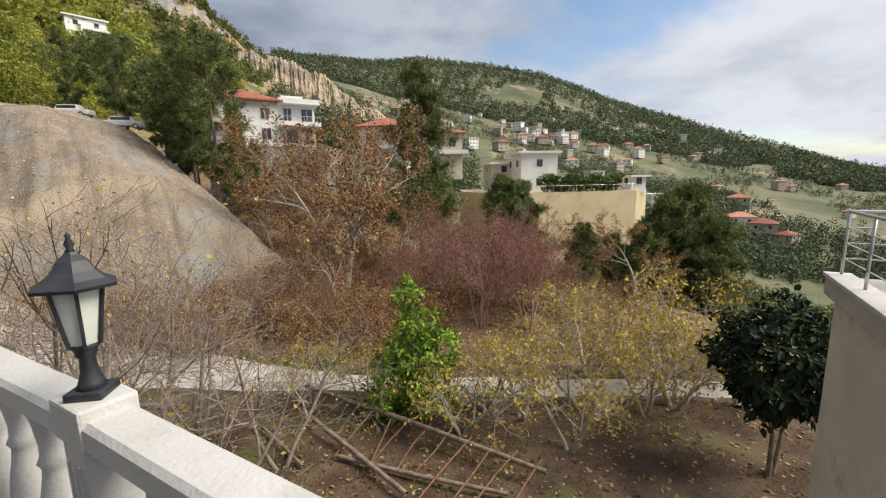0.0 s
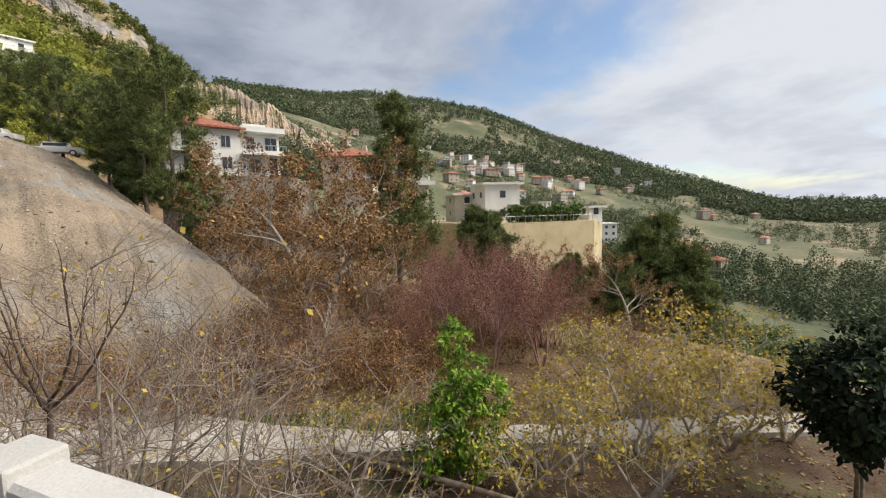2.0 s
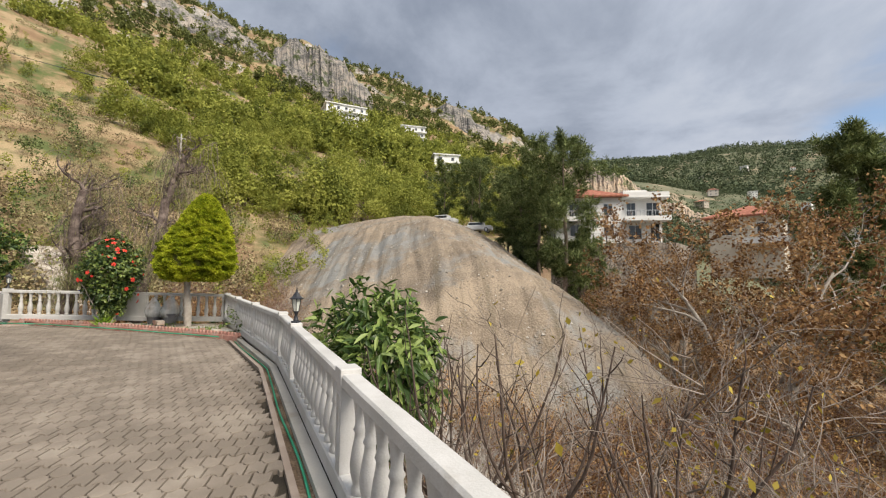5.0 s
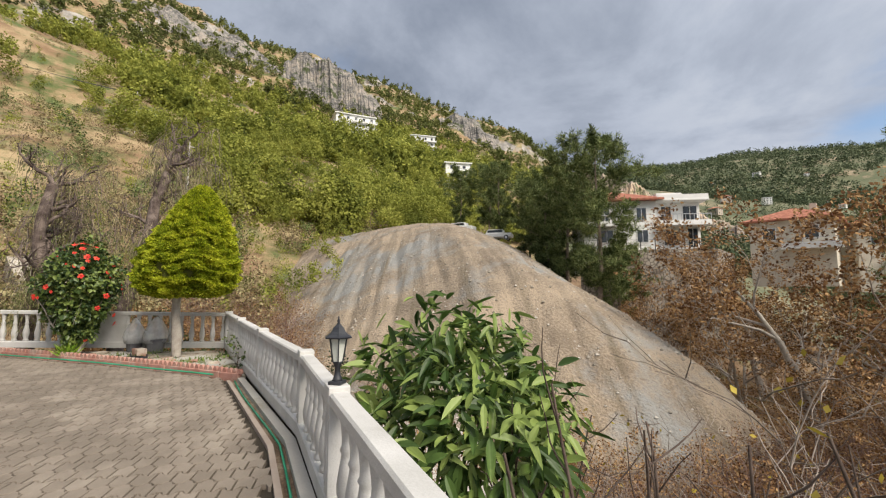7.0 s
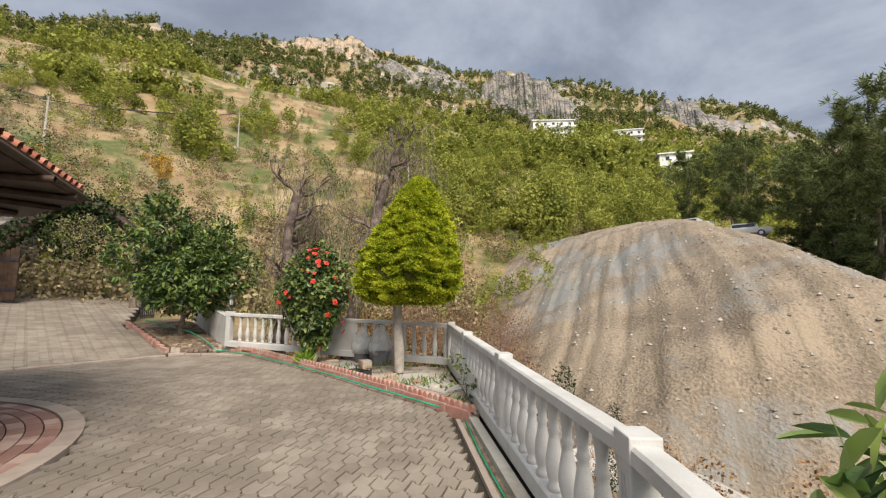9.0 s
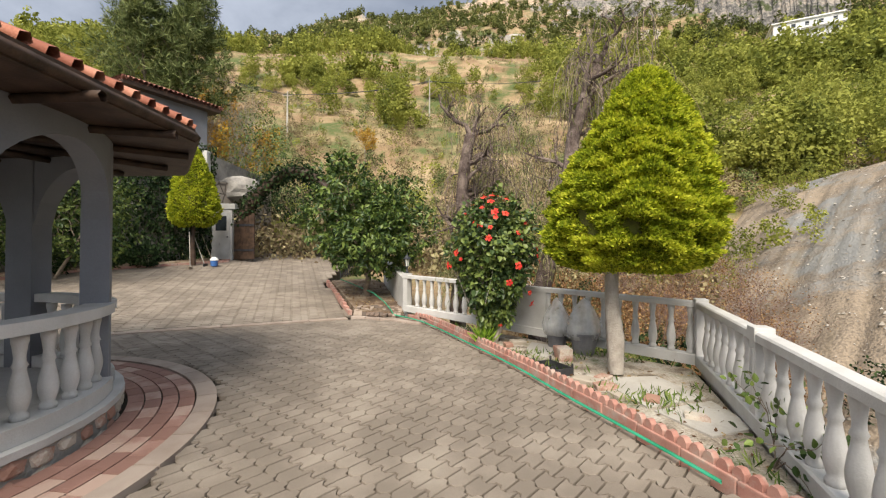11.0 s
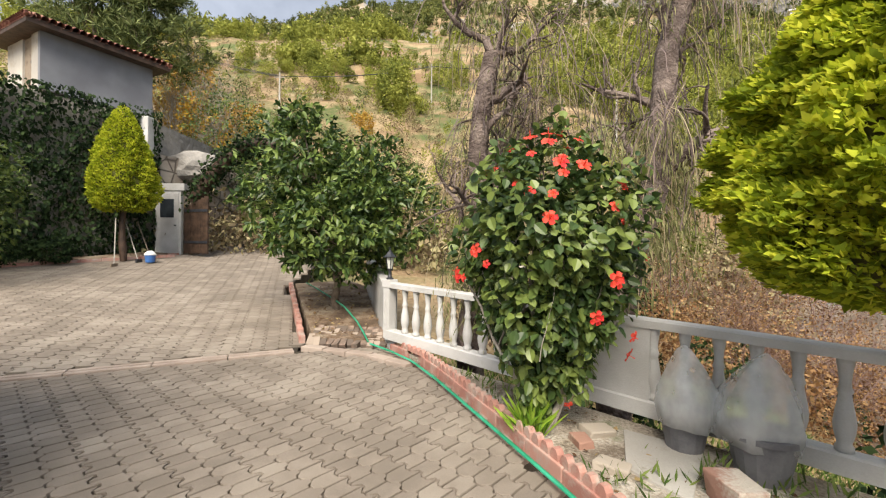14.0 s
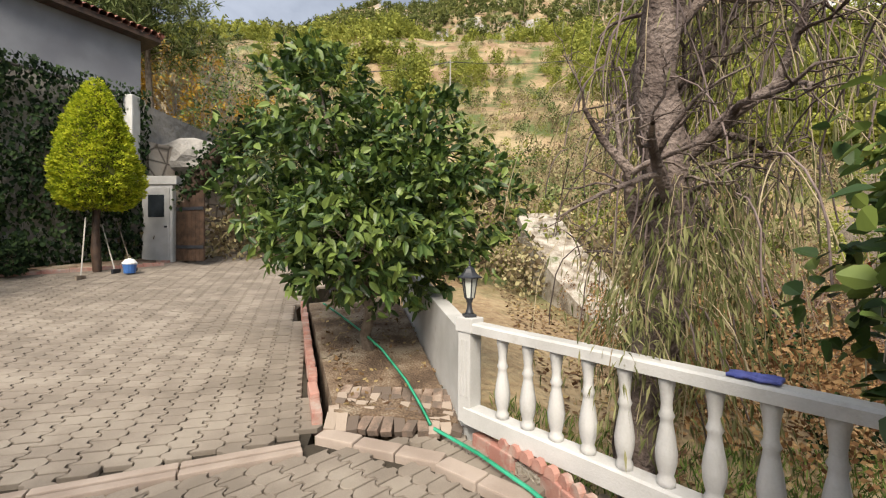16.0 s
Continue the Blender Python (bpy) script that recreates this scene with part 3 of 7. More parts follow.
        i = np.arange(n)[:, None] * 10
        F = np.concatenate([i + np.array([[0, 1, 2, 3, 4, 5]]), i + np.array([[0, 5, 6, 7, 8, 9]])])
        return V, F
    mid = P + D * s * 0.45
    V = np.stack([P, mid + S * w * 0.5, tip, mid - S * w * 0.5], 1).reshape(-1, 3)
    F = np.arange(n)[:, None] * 4 + np.array([[0, 1, 2, 3]])
    return V, F


def leaves(name, rng, P, D, length, width, material, **k):
    V, F = leaf_arrays(rng, np.asarray(P, float), np.asarray(D, float), length, width, **k)
    return arrays(name, V, F, material)


def grow(rng, p, d, length, r, depth, kids, lines, tips, up=0.08, wob=0.22, spread=(0.5, 1.0), shrink=0.66, start=0.3, steps=5):
    """Grows one limb and its side limbs; the tips of the last twigs go to tips as (point, direction)."""
    p, d = np.array(p, float), unit(np.array(d, float))
    pts, rad = [p.copy()], [r]
    for i in range(steps):
        d = unit(d + rng.normal(0, wob, 3) * (0.5 if depth > 2 else 1.0) + np.array([0, 0, up]))
        p = p + d * length / steps
        pts.append(p.copy()); rad.append(max(r * (1 - 0.8 * (i + 1) / steps), 0.0028))
    lines.append((pts, rad))
    if depth == 0:
        for i in range(1, len(pts)):
            tips.append((pts[i], d))
        return
    for c in range(kids):
        f = start + (1 - start) * (c + rng.uniform(0, 1)) / kids
        i = min(int(f * steps), steps - 1)
        q = np.array(pts[i]) + (np.array(pts[i + 1]) - pts[i]) * (f * steps - i)
        t = unit(np.array(pts[i + 1]) - pts[i])
        side = unit(np.cross(t, rng.normal(0, 1, 3)))
        a = rng.uniform(*spread)
        grow(rng, q, t * math.cos(a) + side * math.sin(a), length * shrink * rng.uniform(0.75, 1.2) * (1.15 - 0.45 * f), max(r * (1 - 0.75 * f) * 0.62, 0.005), depth - 1, kids, lines, tips, up, wob, spread, shrink, start * 0.8, steps)


def spread_leaves(rng, tips, n, jit):
    """Picks n leaf places round the twig tips."""
    P = np.array([t[0] for t in tips]); D = np.array([t[1] for t in tips])
    i = rng.integers(0, len(P), n)
    return P[i] + rng.normal(0, jit, (n, 3)), unit(D[i] + rng.normal(0, 0.8, (n, 3)))


def sstep(a, b, x):
    t = np.clip((np.asarray(x, float) - a) / (b - a), 0, 1)
    return t * t * (3 - 2 * t)


def fbm(x, y, s, seed=0.0):
    """Smooth cheap noise on arrays, about -1 to 1."""
    x, y = np.asarray(x, float) / s, np.asarray(y, float) / s
    z = 0
    for k, (fx, fy, ph) in enumerate(((1.0, 0.37, 0.3), (-0.53, 1.1, 1.7), (1.9, -1.3, 2.9), (1.2, 2.3, 4.1), (-3.7, 1.9, 5.3), (3.1, 3.9, 0.9), (7.3, -4.1, 2.2), (-5.2, 8.3, 3.8))):
        z = z + np.sin(fx * x * 2.1 + fy * y * 2.1 + ph * (1 + seed) + 1.3 * np.sin(0.7 * fy * x - 0.9 * fx * y + ph + seed)) / (1 + 0.55 * k)
    return z / 2.6


# ---- ground ----
HUB = (-12.0, 6.0)
RADII = (30, 60, 120, 250, 500, 1000, 2000)
# heights by bearing to the left of +y
HILLS = {
    -90: (-10, -20, -40, -60, -60, -60, -60),
    -46: (-9, -20, -35, -42, -35, -20, 0),
    -29: (-8, -14, -24, -22, -5, 52, 205),
    -13: (-7, -9, -13, -8, 25, 115, 455),
    3: (-7, -3, 3, 16, 60, 178, 530),
    20: (-7, 1, 12, 45, 125, 240, 505),
    27: (-7, 3, 18, 64, 182, 200, 100),
    47: (-4, 7, 28, 90, 250, 200, 100),
    79: (2, 12, 40, 112, 302, 280, 100),
    101: (2.2, 12, 42, 118, 255, 200, 50),
    140: (3, 12, 35, 80, 120, 100, 50),
    180: (0, 0, 0, 0, 0, 0, 0),
}


def floor_z(x, y):
    """Height of the paved terrace, and of the drive that climbs beyond the drain strip."""
    x, y = np.asarray(x, float), np.asarray(y, float)
    s = (x + 23.6) * -0.885 + (y - 0.4) * -0.465
    return np.where(s > 0, 0.37 + 0.118 * s, 0.37 + 0.0125 * np.maximum(s, -30))


def hill_z(r, b):
    bs = np.array(sorted(HILLS))
    tab = np.array([HILLS[k] for k in bs], float)
    bs2 = np.concatenate([[-180], bs]); tab2 = np.concatenate([tab[-1:], tab])
    lr = np.log(np.array(RADII, float))
    q = np.clip(np.log(np.maximum(r, 1.0)), lr[0], lr[-1])
    cols = np.stack([np.interp(b, bs2, tab2[:, k]) for k in range(len(RADII))], -1)
    i = np.clip(np.searchsorted(lr, q) - 1, 0, len(lr) - 2)
    t = (q - lr[i]) / (lr[i + 1] - lr[i])
    a = np.take_along_axis(cols, i[..., None], -1)[..., 0]
    c = np.take_along_axis(cols, i[..., None] + 1, -1)[..., 0]
    return a + (c - a) * t


def mound_z(x, y):
    x, y = np.asarray(x, float), np.asarray(y, float)
    past = 0.717 * (x + 28.7) + 0.697 * (y - 45.4)
    side = 4.3 - 0.57 * (x + 28.7) - 0.18 * (y - 45.4) - 0.75 * np.maximum(past, 0)
    front = np.minimum(7.4 + 0.62 * (y - 35.5) + 0.06 * (x + 40), -6.0 + 0.8 * (y - 19.5 - 0.8 * (x + 16)))
    crest = 9.6 + 0.05 * (y - 42) + 0.45 * fbm(x, y, 9.0, 0.4)
    k = 1.1
    low = np.minimum(np.minimum(side, front), crest)
    top = low - k * np.log(np.exp(-np.minimum((side - low) / k, 50)) + np.exp(-np.minimum((front - low) / k, 50)) + np.exp(-np.minimum((crest - low) / k, 50)))
    w, v = 0.76 * x + 0.64 * y, 0.76 * y - 0.64 * x
    furrow = np.abs(np.sin(w * 0.95 + 0.6 * np.sin(v * 0.2 + w * 0.3))) ** 0.6 + 0.6 * np.abs(np.sin(w * 2.3 + 0.6 * np.sin(v * 0.3))) ** 0.7 + 0.4 * np.abs(np.sin(w * 4.3 + 0.9 * np.sin(v * 0.45 + 1.0))) ** 0.8
    ribs = 0.27 * (furrow - 1.2) * sstep(9.3, 6.5, top) + 0.16 * fbm(x, y, 2.6, 1.1)
    return top + ribs


def land_z(x, y):
    x, y = np.asarray(x, float), np.asarray(y, float)
    dx, dy = x - HUB[0], y - HUB[1]
    r = np.hypot(dx, dy)
    b = np.degrees(np.arctan2(-dx, dy))
    far = hill_z(r, b)
    rough = sstep(30, 90, r)
    near_hill = sstep(14, 28, b)
    far = far + near_hill * (rough * r * 0.02 * fbm(x, y, 38, 0.2) + sstep(150, 420, r) * sstep(1200, 600, r) * (r * 0.02 * fbm(x, y, 150, 2.0) + 8 * np.abs(fbm(x, y, 60, 3.3))))
    far = far + (1 - near_hill) * sstep(150, 500, r) * r * 0.008 * fbm(x, y, 260, 0.7)
    left = floor_z(x, y) - 0.55 - 0.5 * sstep(6, 9, y) - 3.6 * sstep(9.5, 20, y + 0.25 * (x + 24)) * sstep(-46, -26, x)
    orch = -5.8 + 0.02 * np.maximum(y - 17, 0) * (x < 2) + 0.08 * fbm(x, y, 2.0)
    near = orch + (left - orch) * sstep(-12, -21, x)
    return near + (far - near) * sstep(24, 58, r)


def build_ground():
    radii = np.concatenate([np.arange(0.0, 40, 0.8), 40 * (3600 / 40) ** np.linspace(0, 1, 170)])
    na = 480
    ang = np.arange(na) * 2 * math.pi / na
    R, A = np.meshgrid(radii, ang, indexing="ij")
    X, Y = HUB[0] - R * np.sin(A), HUB[1] + R * np.cos(A)
    V = np.stack([X, Y, land_z(X, Y)], -1).reshape(-1, 3)
    i, j = np.meshgrid(np.arange(len(radii) - 1), np.arange(na), indexing="ij")
    a, b = i * na + j, i * na + (j + 1) % na
    F = np.stack([a, a + na, b + na, b], -1).reshape(-1, 4)[:, ::-1]
    me = arrays("ground", V, F, "ground", True)
    me.materials.append(M["orchard"])
    c = V[F].mean(1)
    me.materials.append(M["hazy_slope"]); me.materials.append(M["litter_ground"])
    d = np.hypot(c[:, 0] - HUB[0], c[:, 1] - HUB[1])
    bear = np.degrees(np.arctan2(HUB[0] - c[:, 0], c[:, 1] - HUB[1]))
    kind = np.zeros(len(c), np.int32)
    kind[(d > 75) & (bear < 19 + 2 * np.sin(d / 60)) & (bear > -175)] = 2
    kind[(d < 75) & (bear < 40) & (bear > -100)] = 3
    kind[(c[:, 1] < 16.3) & (c[:, 0] > -19) & (d < 34)] = 1
    me.polygons.foreach_set("material_index", kind)
    ob = seat("ground", me, None)
    tagged(ob, "dry hillside ground with soil, grass and rock", "ground", kind="structure")
    # gravel mound
    gx, gy = np.meshgrid(np.arange(-64, 0, 0.2), np.arange(10, 74, 0.2), indexing="ij")
    Z = mound_z(gx, gy)
    low = land_z(gx, gy)
    V = np.stack([gx, gy, np.maximum(Z, low - 0.6)], -1).reshape(-1, 3)
    n = gx.shape[1]
    i, j = np.meshgrid(np.arange(gx.shape[0] - 1), np.arange(n - 1), indexing="ij")
    F = np.stack([i * n + j, (i + 1) * n + j, (i + 1) * n + j + 1, i * n + j + 1], -1).reshape(-1, 4)
    ok = (Z - low).reshape(-1)[F].max(1) > -0.3
    ob = seat("gravel_mound", arrays("gravel_mound", V, F[ok], "gravel", True), None)
    tagged(ob, "long tipped bank of tan gravel and grey rubble", "mound", kind="structure")
    # concrete lane through the orchard
    xs = np.arange(-24, 18, 0.5)
    near_edge = 14.0 - 0.065 * (xs + 3.4)
    wide = 1.1 + np.clip(0.27 * (-3.4 - xs), 0, 2.4)
    rows = []
    for dy, dz in ((0, -0.3), (0, 0.16), (0.12, 0.18), (1.0, 0.2), (1.12, 0.05), (1.16, -0.2)):
        rows.append(np.stack([xs, near_edge + dy * (wide if dy > 0.5 else 1), land_z(xs, near_edge + 0.6) + dz], -1))
    V = np.concatenate(rows)
    n = len(xs)
    i, j = np.meshgrid(np.arange(len(rows) - 1), np.arange(n - 1), indexing="ij")
    F = np.stack([i * n + j, i * n + j + 1, (i + 1) * n + j + 1, (i + 1) * n + j], -1).reshape(-1, 4)
    tagged(seat("road", arrays("road", V, F, "concrete"), None), "narrow pale concrete lane through the orchard", "lane", kind="structure")


build_ground()

# ---- terrace ----
LINE = [(9.0, -4.2), (-0.94, 1.42), (-3.74, 2.86), (-6.93, 4.24), (-12.75, 7.2), (-14.35, 8.0), (-21.4, 10.42), (-25.88, 5.85)]
FLAT = [(9.0, -4.2), (-0.94, 1.42), (-3.74, 2.86), (-6.93, 4.24), (-12.75, 7.2), (-14.35, 8.0), (-21.4, 10.42), (-25.88, 5.85), (-25.9, 4.72), (-25.75, 4.42), (-21.5, -3.62), (9.0, -9.0)]
RAMP = [(-25.75, 4.42), (-26.05, 4.37), (-30.0, 2.6), (-37, 1.8), (-48, 0.5), (-48, -3.5), (-34, -3.1), (-33.5, -5.6), (-29, -7.0), (-21.5, -3.62)]
tagged(part("floor", prism(FLAT, -6.4, lambda x, y: float(floor_z(x, y)) - 0.045), "joint"), "sandy bed of the paved terrace", "floor", kind="structure")
tagged(part("floor_ramp", prism(RAMP, -1.0, lambda x, y: float(floor_z(x, y)) - 0.045), "joint"), "sandy bed of the rising drive", "floor", kind="structure")


def baluster_mesh():
    prof = [(0.055, 0.0), (0.055, 0.03), (0.042, 0.05), (0.05, 0.075), (0.062, 0.12), (0.066, 0.17), (0.055, 0.24), (0.04, 0.31), (0.036, 0.34), (0.048, 0.36), (0.036, 0.385), (0.034, 0.42), (0.044, 0.5), (0.05, 0.52), (0.05, 0.56)]
    bm = smooth(lathe(prof, 10))
    me = bpy.data.meshes.new("baluster")
    bm.to_mesh(me); bm.free()
    me.materials.append(M["white"])
    return me


BALUSTER = baluster_mesh()


def balustrade(name, p, q, posts, zf, label, spacing=0.25, rail=0.86, group="terrace balustrade", panel=None):
    """A white balustrade from p to q in plan with turned balusters; posts are distances along it with a square pier."""
    a, b = Vector(p), Vector(q)
    d = (b - a); n = d.length; d.normalize()
    ang = math.atan2(d.y, d.x)
    root = thing(name, Matrix.Translation((a.x, a.y, 0)) @ Matrix.Rotation(ang, 4, "Z"), label, "balustrade", group)
    z0, z1 = zf(a.x, a.y), zf(b.x, b.y)

    def bar(nm, h0, h1, w, bev):
        bm = bmesh.new()
        k = 12
        vs = []
        for i in range(k + 1):
            x = n * i / k
            z = z0 + (z1 - z0) * i / k + 0.002 * math.sin(i * 2.1)
            vs.append([bm.verts.new((x, sy, z + h)) for sy, h in ((-w, h0), (w, h0), (w, h1 - bev), (w - bev, h1), (-w + bev, h1), (-w, h1 - bev))])
        for s, t in zip(vs, vs[1:]):
            for i in range(6):
                bm.faces.new((s[i], s[(i + 1) % 6], t[(i + 1) % 6], t[i]))
        bm.faces.new(vs[0][::-1]); bm.faces.new(vs[-1])
        bmesh.ops.recalc_face_normals(bm, faces=bm.faces)
        part(nm, bm, "white", root)

    bar("plinth", -0.04, 0.11, 0.08, 0.015)
    bar("handrail", rail - 0.085, rail, 0.074, 0.016)
    for s in posts:
        z = z0 + (z1 - z0) * s / n
        part("pier_cap", boxed(s - 0.1, -0.082, z + rail - 0.092, s + 0.1, 0.082, z + rail + 0.038, 0.01), "white", root)
        pier = part("pier", boxed(s - 0.075, -0.072, z - 0.04, s + 0.075, 0.072, z + rail - 0.093, 0.01), "white", root)
        for f in (-1, 1):
            for o in (-0.036, 0.0, 0.036):
                part("flute", boxed(s + o - 0.008, f * 0.074 - 0.005, z + 0.2, s + o + 0.008, f * 0.074 + 0.005, z + rail - 0.16), "white", pier)
    if panel:
        bm = boxed(panel[0], -0.06, z0 + (z1 - z0) * panel[0] / n + 0.1, panel[1], 0.06, z0 + (z1 - z0) * panel[1] / n + rail - 0.09)
        part("solid_panel", bm, "white", root)
    k = int(n / spacing)
    for i in range(k):
        s = (i + 0.5) * n / k
        if min([abs(s - t) for t in posts] + [9]) < 0.15 or (panel and panel[0] < s < panel[1]):
            continue
        o = new("baluster", BALUSTER)
        o.parent = root
        o.location = (s, 0, z0 + (z1 - z0) * s / n + 0.11)
        o.scale = (1, 1, (rail - 0.085 - 0.11) / 0.56 + 0.003)
    return root


fz = lambda x, y: float(floor_z(x, y))


def rail_z(x, y):
    """Base height of the terrace balustrade."""
    return float(np.interp(-x, [-3.0, 0.95, 6.8, 12.7, 14.3, 21.4, 25.9], [0.06, 0.135, 0.245, 0.30, 0.33, 0.44, 0.57]))


for i, (p, q) in enumerate(zip(LINE, LINE[1:])):
    n = (Vector(q) - Vector(p)).length
    posts = {0: [n], 1: [n], 2: [n], 3: [n / 2, n], 4: [n], 5: [n * 0.36, n * 0.7, n], 6: [n]}[i]
    balustrade("balustrade", p, q, posts, rail_z, panel=(2.45, 3.4) if i == 6 else None, label="white painted concrete balustrade with turned balusters along the terrace")
# outer retaining wall
for p, q in zip(LINE[:6], LINE[1:7]):
    a, b = Vector(p), Vector(q)
    d = (b - a).normalized(); nrm = Vector((d.y, -d.x)) if Vector((d.y, -d.x)).y > 0 else Vector((-d.y, d.x))
    pts = [a, b, b + nrm * 0.13, a + nrm * 0.13]
    tagged(part("wall_terrace", prism([(v.x, v.y) for v in pts], -6.5, lambda x, y: rail_z(x, y) - 0.05), "wall"), "cream rendered retaining wall below the terrace", "wall", kind="structure")


def garden_lamp(m):
    """A black cast lantern: foot, flared stem, tapered glazed head, hipped cap and finial."""
    root = thing("garden_lamp", m, "black cast iron lantern with frosted panes on a balustrade pier", "lamp", "terrace lanterns")
    bm = boxed(-0.075, -0.075, 0, 0.075, 0.075, 0.03, 0.006)
    lathe([(0.062, 0.028), (0.05, 0.05), (0.035, 0.09), (0.03, 0.14), (0.042, 0.15), (0.042, 0.165), (0.05, 0.175), (0.06, 0.19)], 8, bm)
    part("stem", smooth(bm), "lamp", root)
    bm = bmesh.new()
    z0, z1, r0, r1 = 0.19, 0.40, 0.062, 0.105
    for i in range(6):
        a = i * math.pi / 3
        bmesh.ops.create_cube(bm, size=1, matrix=Matrix.Translation((math.cos(a) * (r0 + r1) / 2, math.sin(a) * (r0 + r1) / 2, (z0 + z1) / 2)) @ Matrix.Rotation(a, 4, "Z") @ Matrix.Rotation(0.2, 4, "Y") @ Matrix.Diagonal((0.012, 0.014, 0.218, 1)))
    part("frame", bm, "lamp", root)
    part("glass", lathe([(r0 - 0.008, z0 + 0.003), (r1 - 0.008, z1)], 6), "frost", root, "frosted pale glass panes")
    part("cap", lathe([(r1 + 0.055, z1 - 0.008), (r1 + 0.06, z1 + 0.004), (r1 + 0.015, z1 + 0.022), (0.085, z1 + 0.05), (0.06, z1 + 0.085), (0.03, z1 + 0.105), (0.022, z1 + 0.115)], 6), "lamp", root)
    part("finial", smooth(lathe([(0.022, z1 + 0.112), (0.012, z1 + 0.125), (0.02, z1 + 0.14), (0.008, z1 + 0.16), (0.012, z1 + 0.168), (0.001, z1 + 0.185)], 8)), "lamp", root)
    return root


lamp = None
for (x, y), turn in (((-0.94, 1.42), 10), ((-6.93, 4.24), 40), ((-12.75, 7.2), 25), ((-25.88, 5.85), 15)):
    m = pose(x, y, rail_z(x, y) + 0.898, 0, 0, turn) @ Matrix.Diagonal((0.7, 0.7, 0.89, 1.0))
    if lamp is None:
        lamp = garden_lamp(m)
    else:
        copy_thing(lamp, m).matrix_basis = m

# ---- round garden pavilion ----
VC, VR = (-18.65, 1.42), 2.2


def vpt(deg, r):
    a = radians(deg)
    return (VC[0] + r * math.cos(a), VC[1] + r * math.sin(a))


def arc(r0, r1, a0, a1, n):
    return [vpt(a0 + (a1 - a0) * i / n, r1) for i in range(n + 1)] + [vpt(a1 + (a0 - a1) * i / n, r0) for i in range(n + 1)]


def ring_piece(parent, name, r0, r1, a0, a1, n, z0, z1, material):
    return part(name, prism(arc(r0, r1, a0, a1, n), z0, z1), material, parent)


def pavilion():
    root = thing("pavilion", (0, 0, 0), "grey plastered garden pavilion with arches, white balustrade and tiled roof", "pavilion")
    part("base", prism([vpt(a, VR + 0.1) for a in range(0, 360, 9)], -0.2, 0.46), "stone", root)
    part("base_cap", prism([vpt(a, VR + 0.13) for a in range(0, 360, 9)], 0.46, 0.52), "white", root)
    rng = np.random.default_rng(5)
    for i in range(64):
        a = i * 360 / 64
        r = VR + 0.08
        x, y = vpt(a, r)
        for j in range(2):
            bm = bmesh.new()
            bmesh.ops.create_icosphere(bm, subdivisions=1, radius=0.11, matrix=pose(x, y, 0.23 + j * 0.16 + rng.uniform(-0.02, 0.02), 0, 0, a) @ Matrix.Diagonal((0.5, rng.uniform(0.9, 1.15), rng.uniform(0.65, 0.85), 1)))
            part("stone", bm, "block", root)
    cols = tuple(126 + 360 / 7 * k for k in range(-4, 4))
    for c in cols:
        ring_piece(root, "column", VR - 0.24, VR, c - 5, c + 5, 4, 0.52, 3.3, "grey_wall")
    for k7, (c0, c1) in enumerate(zip(cols, cols[1:])):
        a0, a1, n = c0 + 5, c1 - 5, 16
        bm = bmesh.new()
        prev = None
        for i in range(n + 1):
            a = a0 + (a1 - a0) * i / n
            t = 2 * i / n - 1
            zb = 2.2 + 0.75 * math.sqrt(max(0, 1 - t * t * 0.985))
            (xo, yo), (xi, yi) = vpt(a, VR - 0.003), vpt(a, VR - 0.22)
            q = [bm.verts.new(v) for v in ((xo, yo, zb), (xo, yo, 3.3), (xi, yi, 3.3), (xi, yi, zb))]
            if prev:
                for k in range(4):
                    bm.faces.new((prev[k], prev[(k + 1) % 4], q[(k + 1) % 4], q[k]))
            prev = q
        bmesh.ops.recalc_face_normals(bm, faces=bm.faces)
        part("arch", bm, "grey_wall", root)
        if k7 == 0:
            continue
        ring_piece(root, "plinth", VR - 0.22, VR + 0.04, a0, a1, 10, 0.522, 0.66, "white")
        ring_piece(root, "handrail", VR - 0.2, VR + 0.05, a0, a1, 10, 1.33, 1.43, "white")
        k = int(radians(a1 - a0) * VR / 0.24)
        for i in range(k):
            x, y = vpt(a0 + (a1 - a0) * (i + 0.5) / k, VR - 0.09)
            o = new("baluster", BALUSTER); o.parent = root; o.location = (x, y, 0.66); o.scale = (1.1, 1.1, 1.15)
    # roof with corners, dark soffit, clay tiles
    ez, top, apex = 3.12, 4.5, (-18.4, 1.2)
    corners = [(-15.6, 4.2), (-19.85, 4.15), (-21.75, 2.85), (-22.0, 0.2), (-20.4, -1.7), (-15.6, -1.7)]
    n = len(corners)
    bm = bmesh.new()
    lo = [bm.verts.new((x, y, ez)) for x, y in corners]
    hi = [bm.verts.new((x, y, ez + 0.14)) for x, y in corners]
    ap = bm.verts.new((*apex, top))
    for i in range(n):
        bm.faces.new((lo[i], lo[(i + 1) % n], hi[(i + 1) % n], hi[i]))
        bm.faces.new((hi[i], hi[(i + 1) % n], ap))
    bm.faces.new(lo[::-1])
    bmesh.ops.recalc_face_normals(bm, faces=bm.faces)
    part("roof_deck", bm, "dark_wood", root, "dark timber soffit and fascia")
    lines = []
    for i in range(n):
        a, b = Vector((*corners[i], ez + 0.17)), Vector((*corners[(i + 1) % n], ez + 0.17))
        c = Vector((*apex, top + 0.05))
        m = int((b - a).length / 0.19)
        base = (b - a).normalized()
        up = (c - a) - base * (c - a).dot(base)
        foot = (c - a).dot(base)
        for k in range(m):
            sx = (k + 0.5) * (b - a).length / m
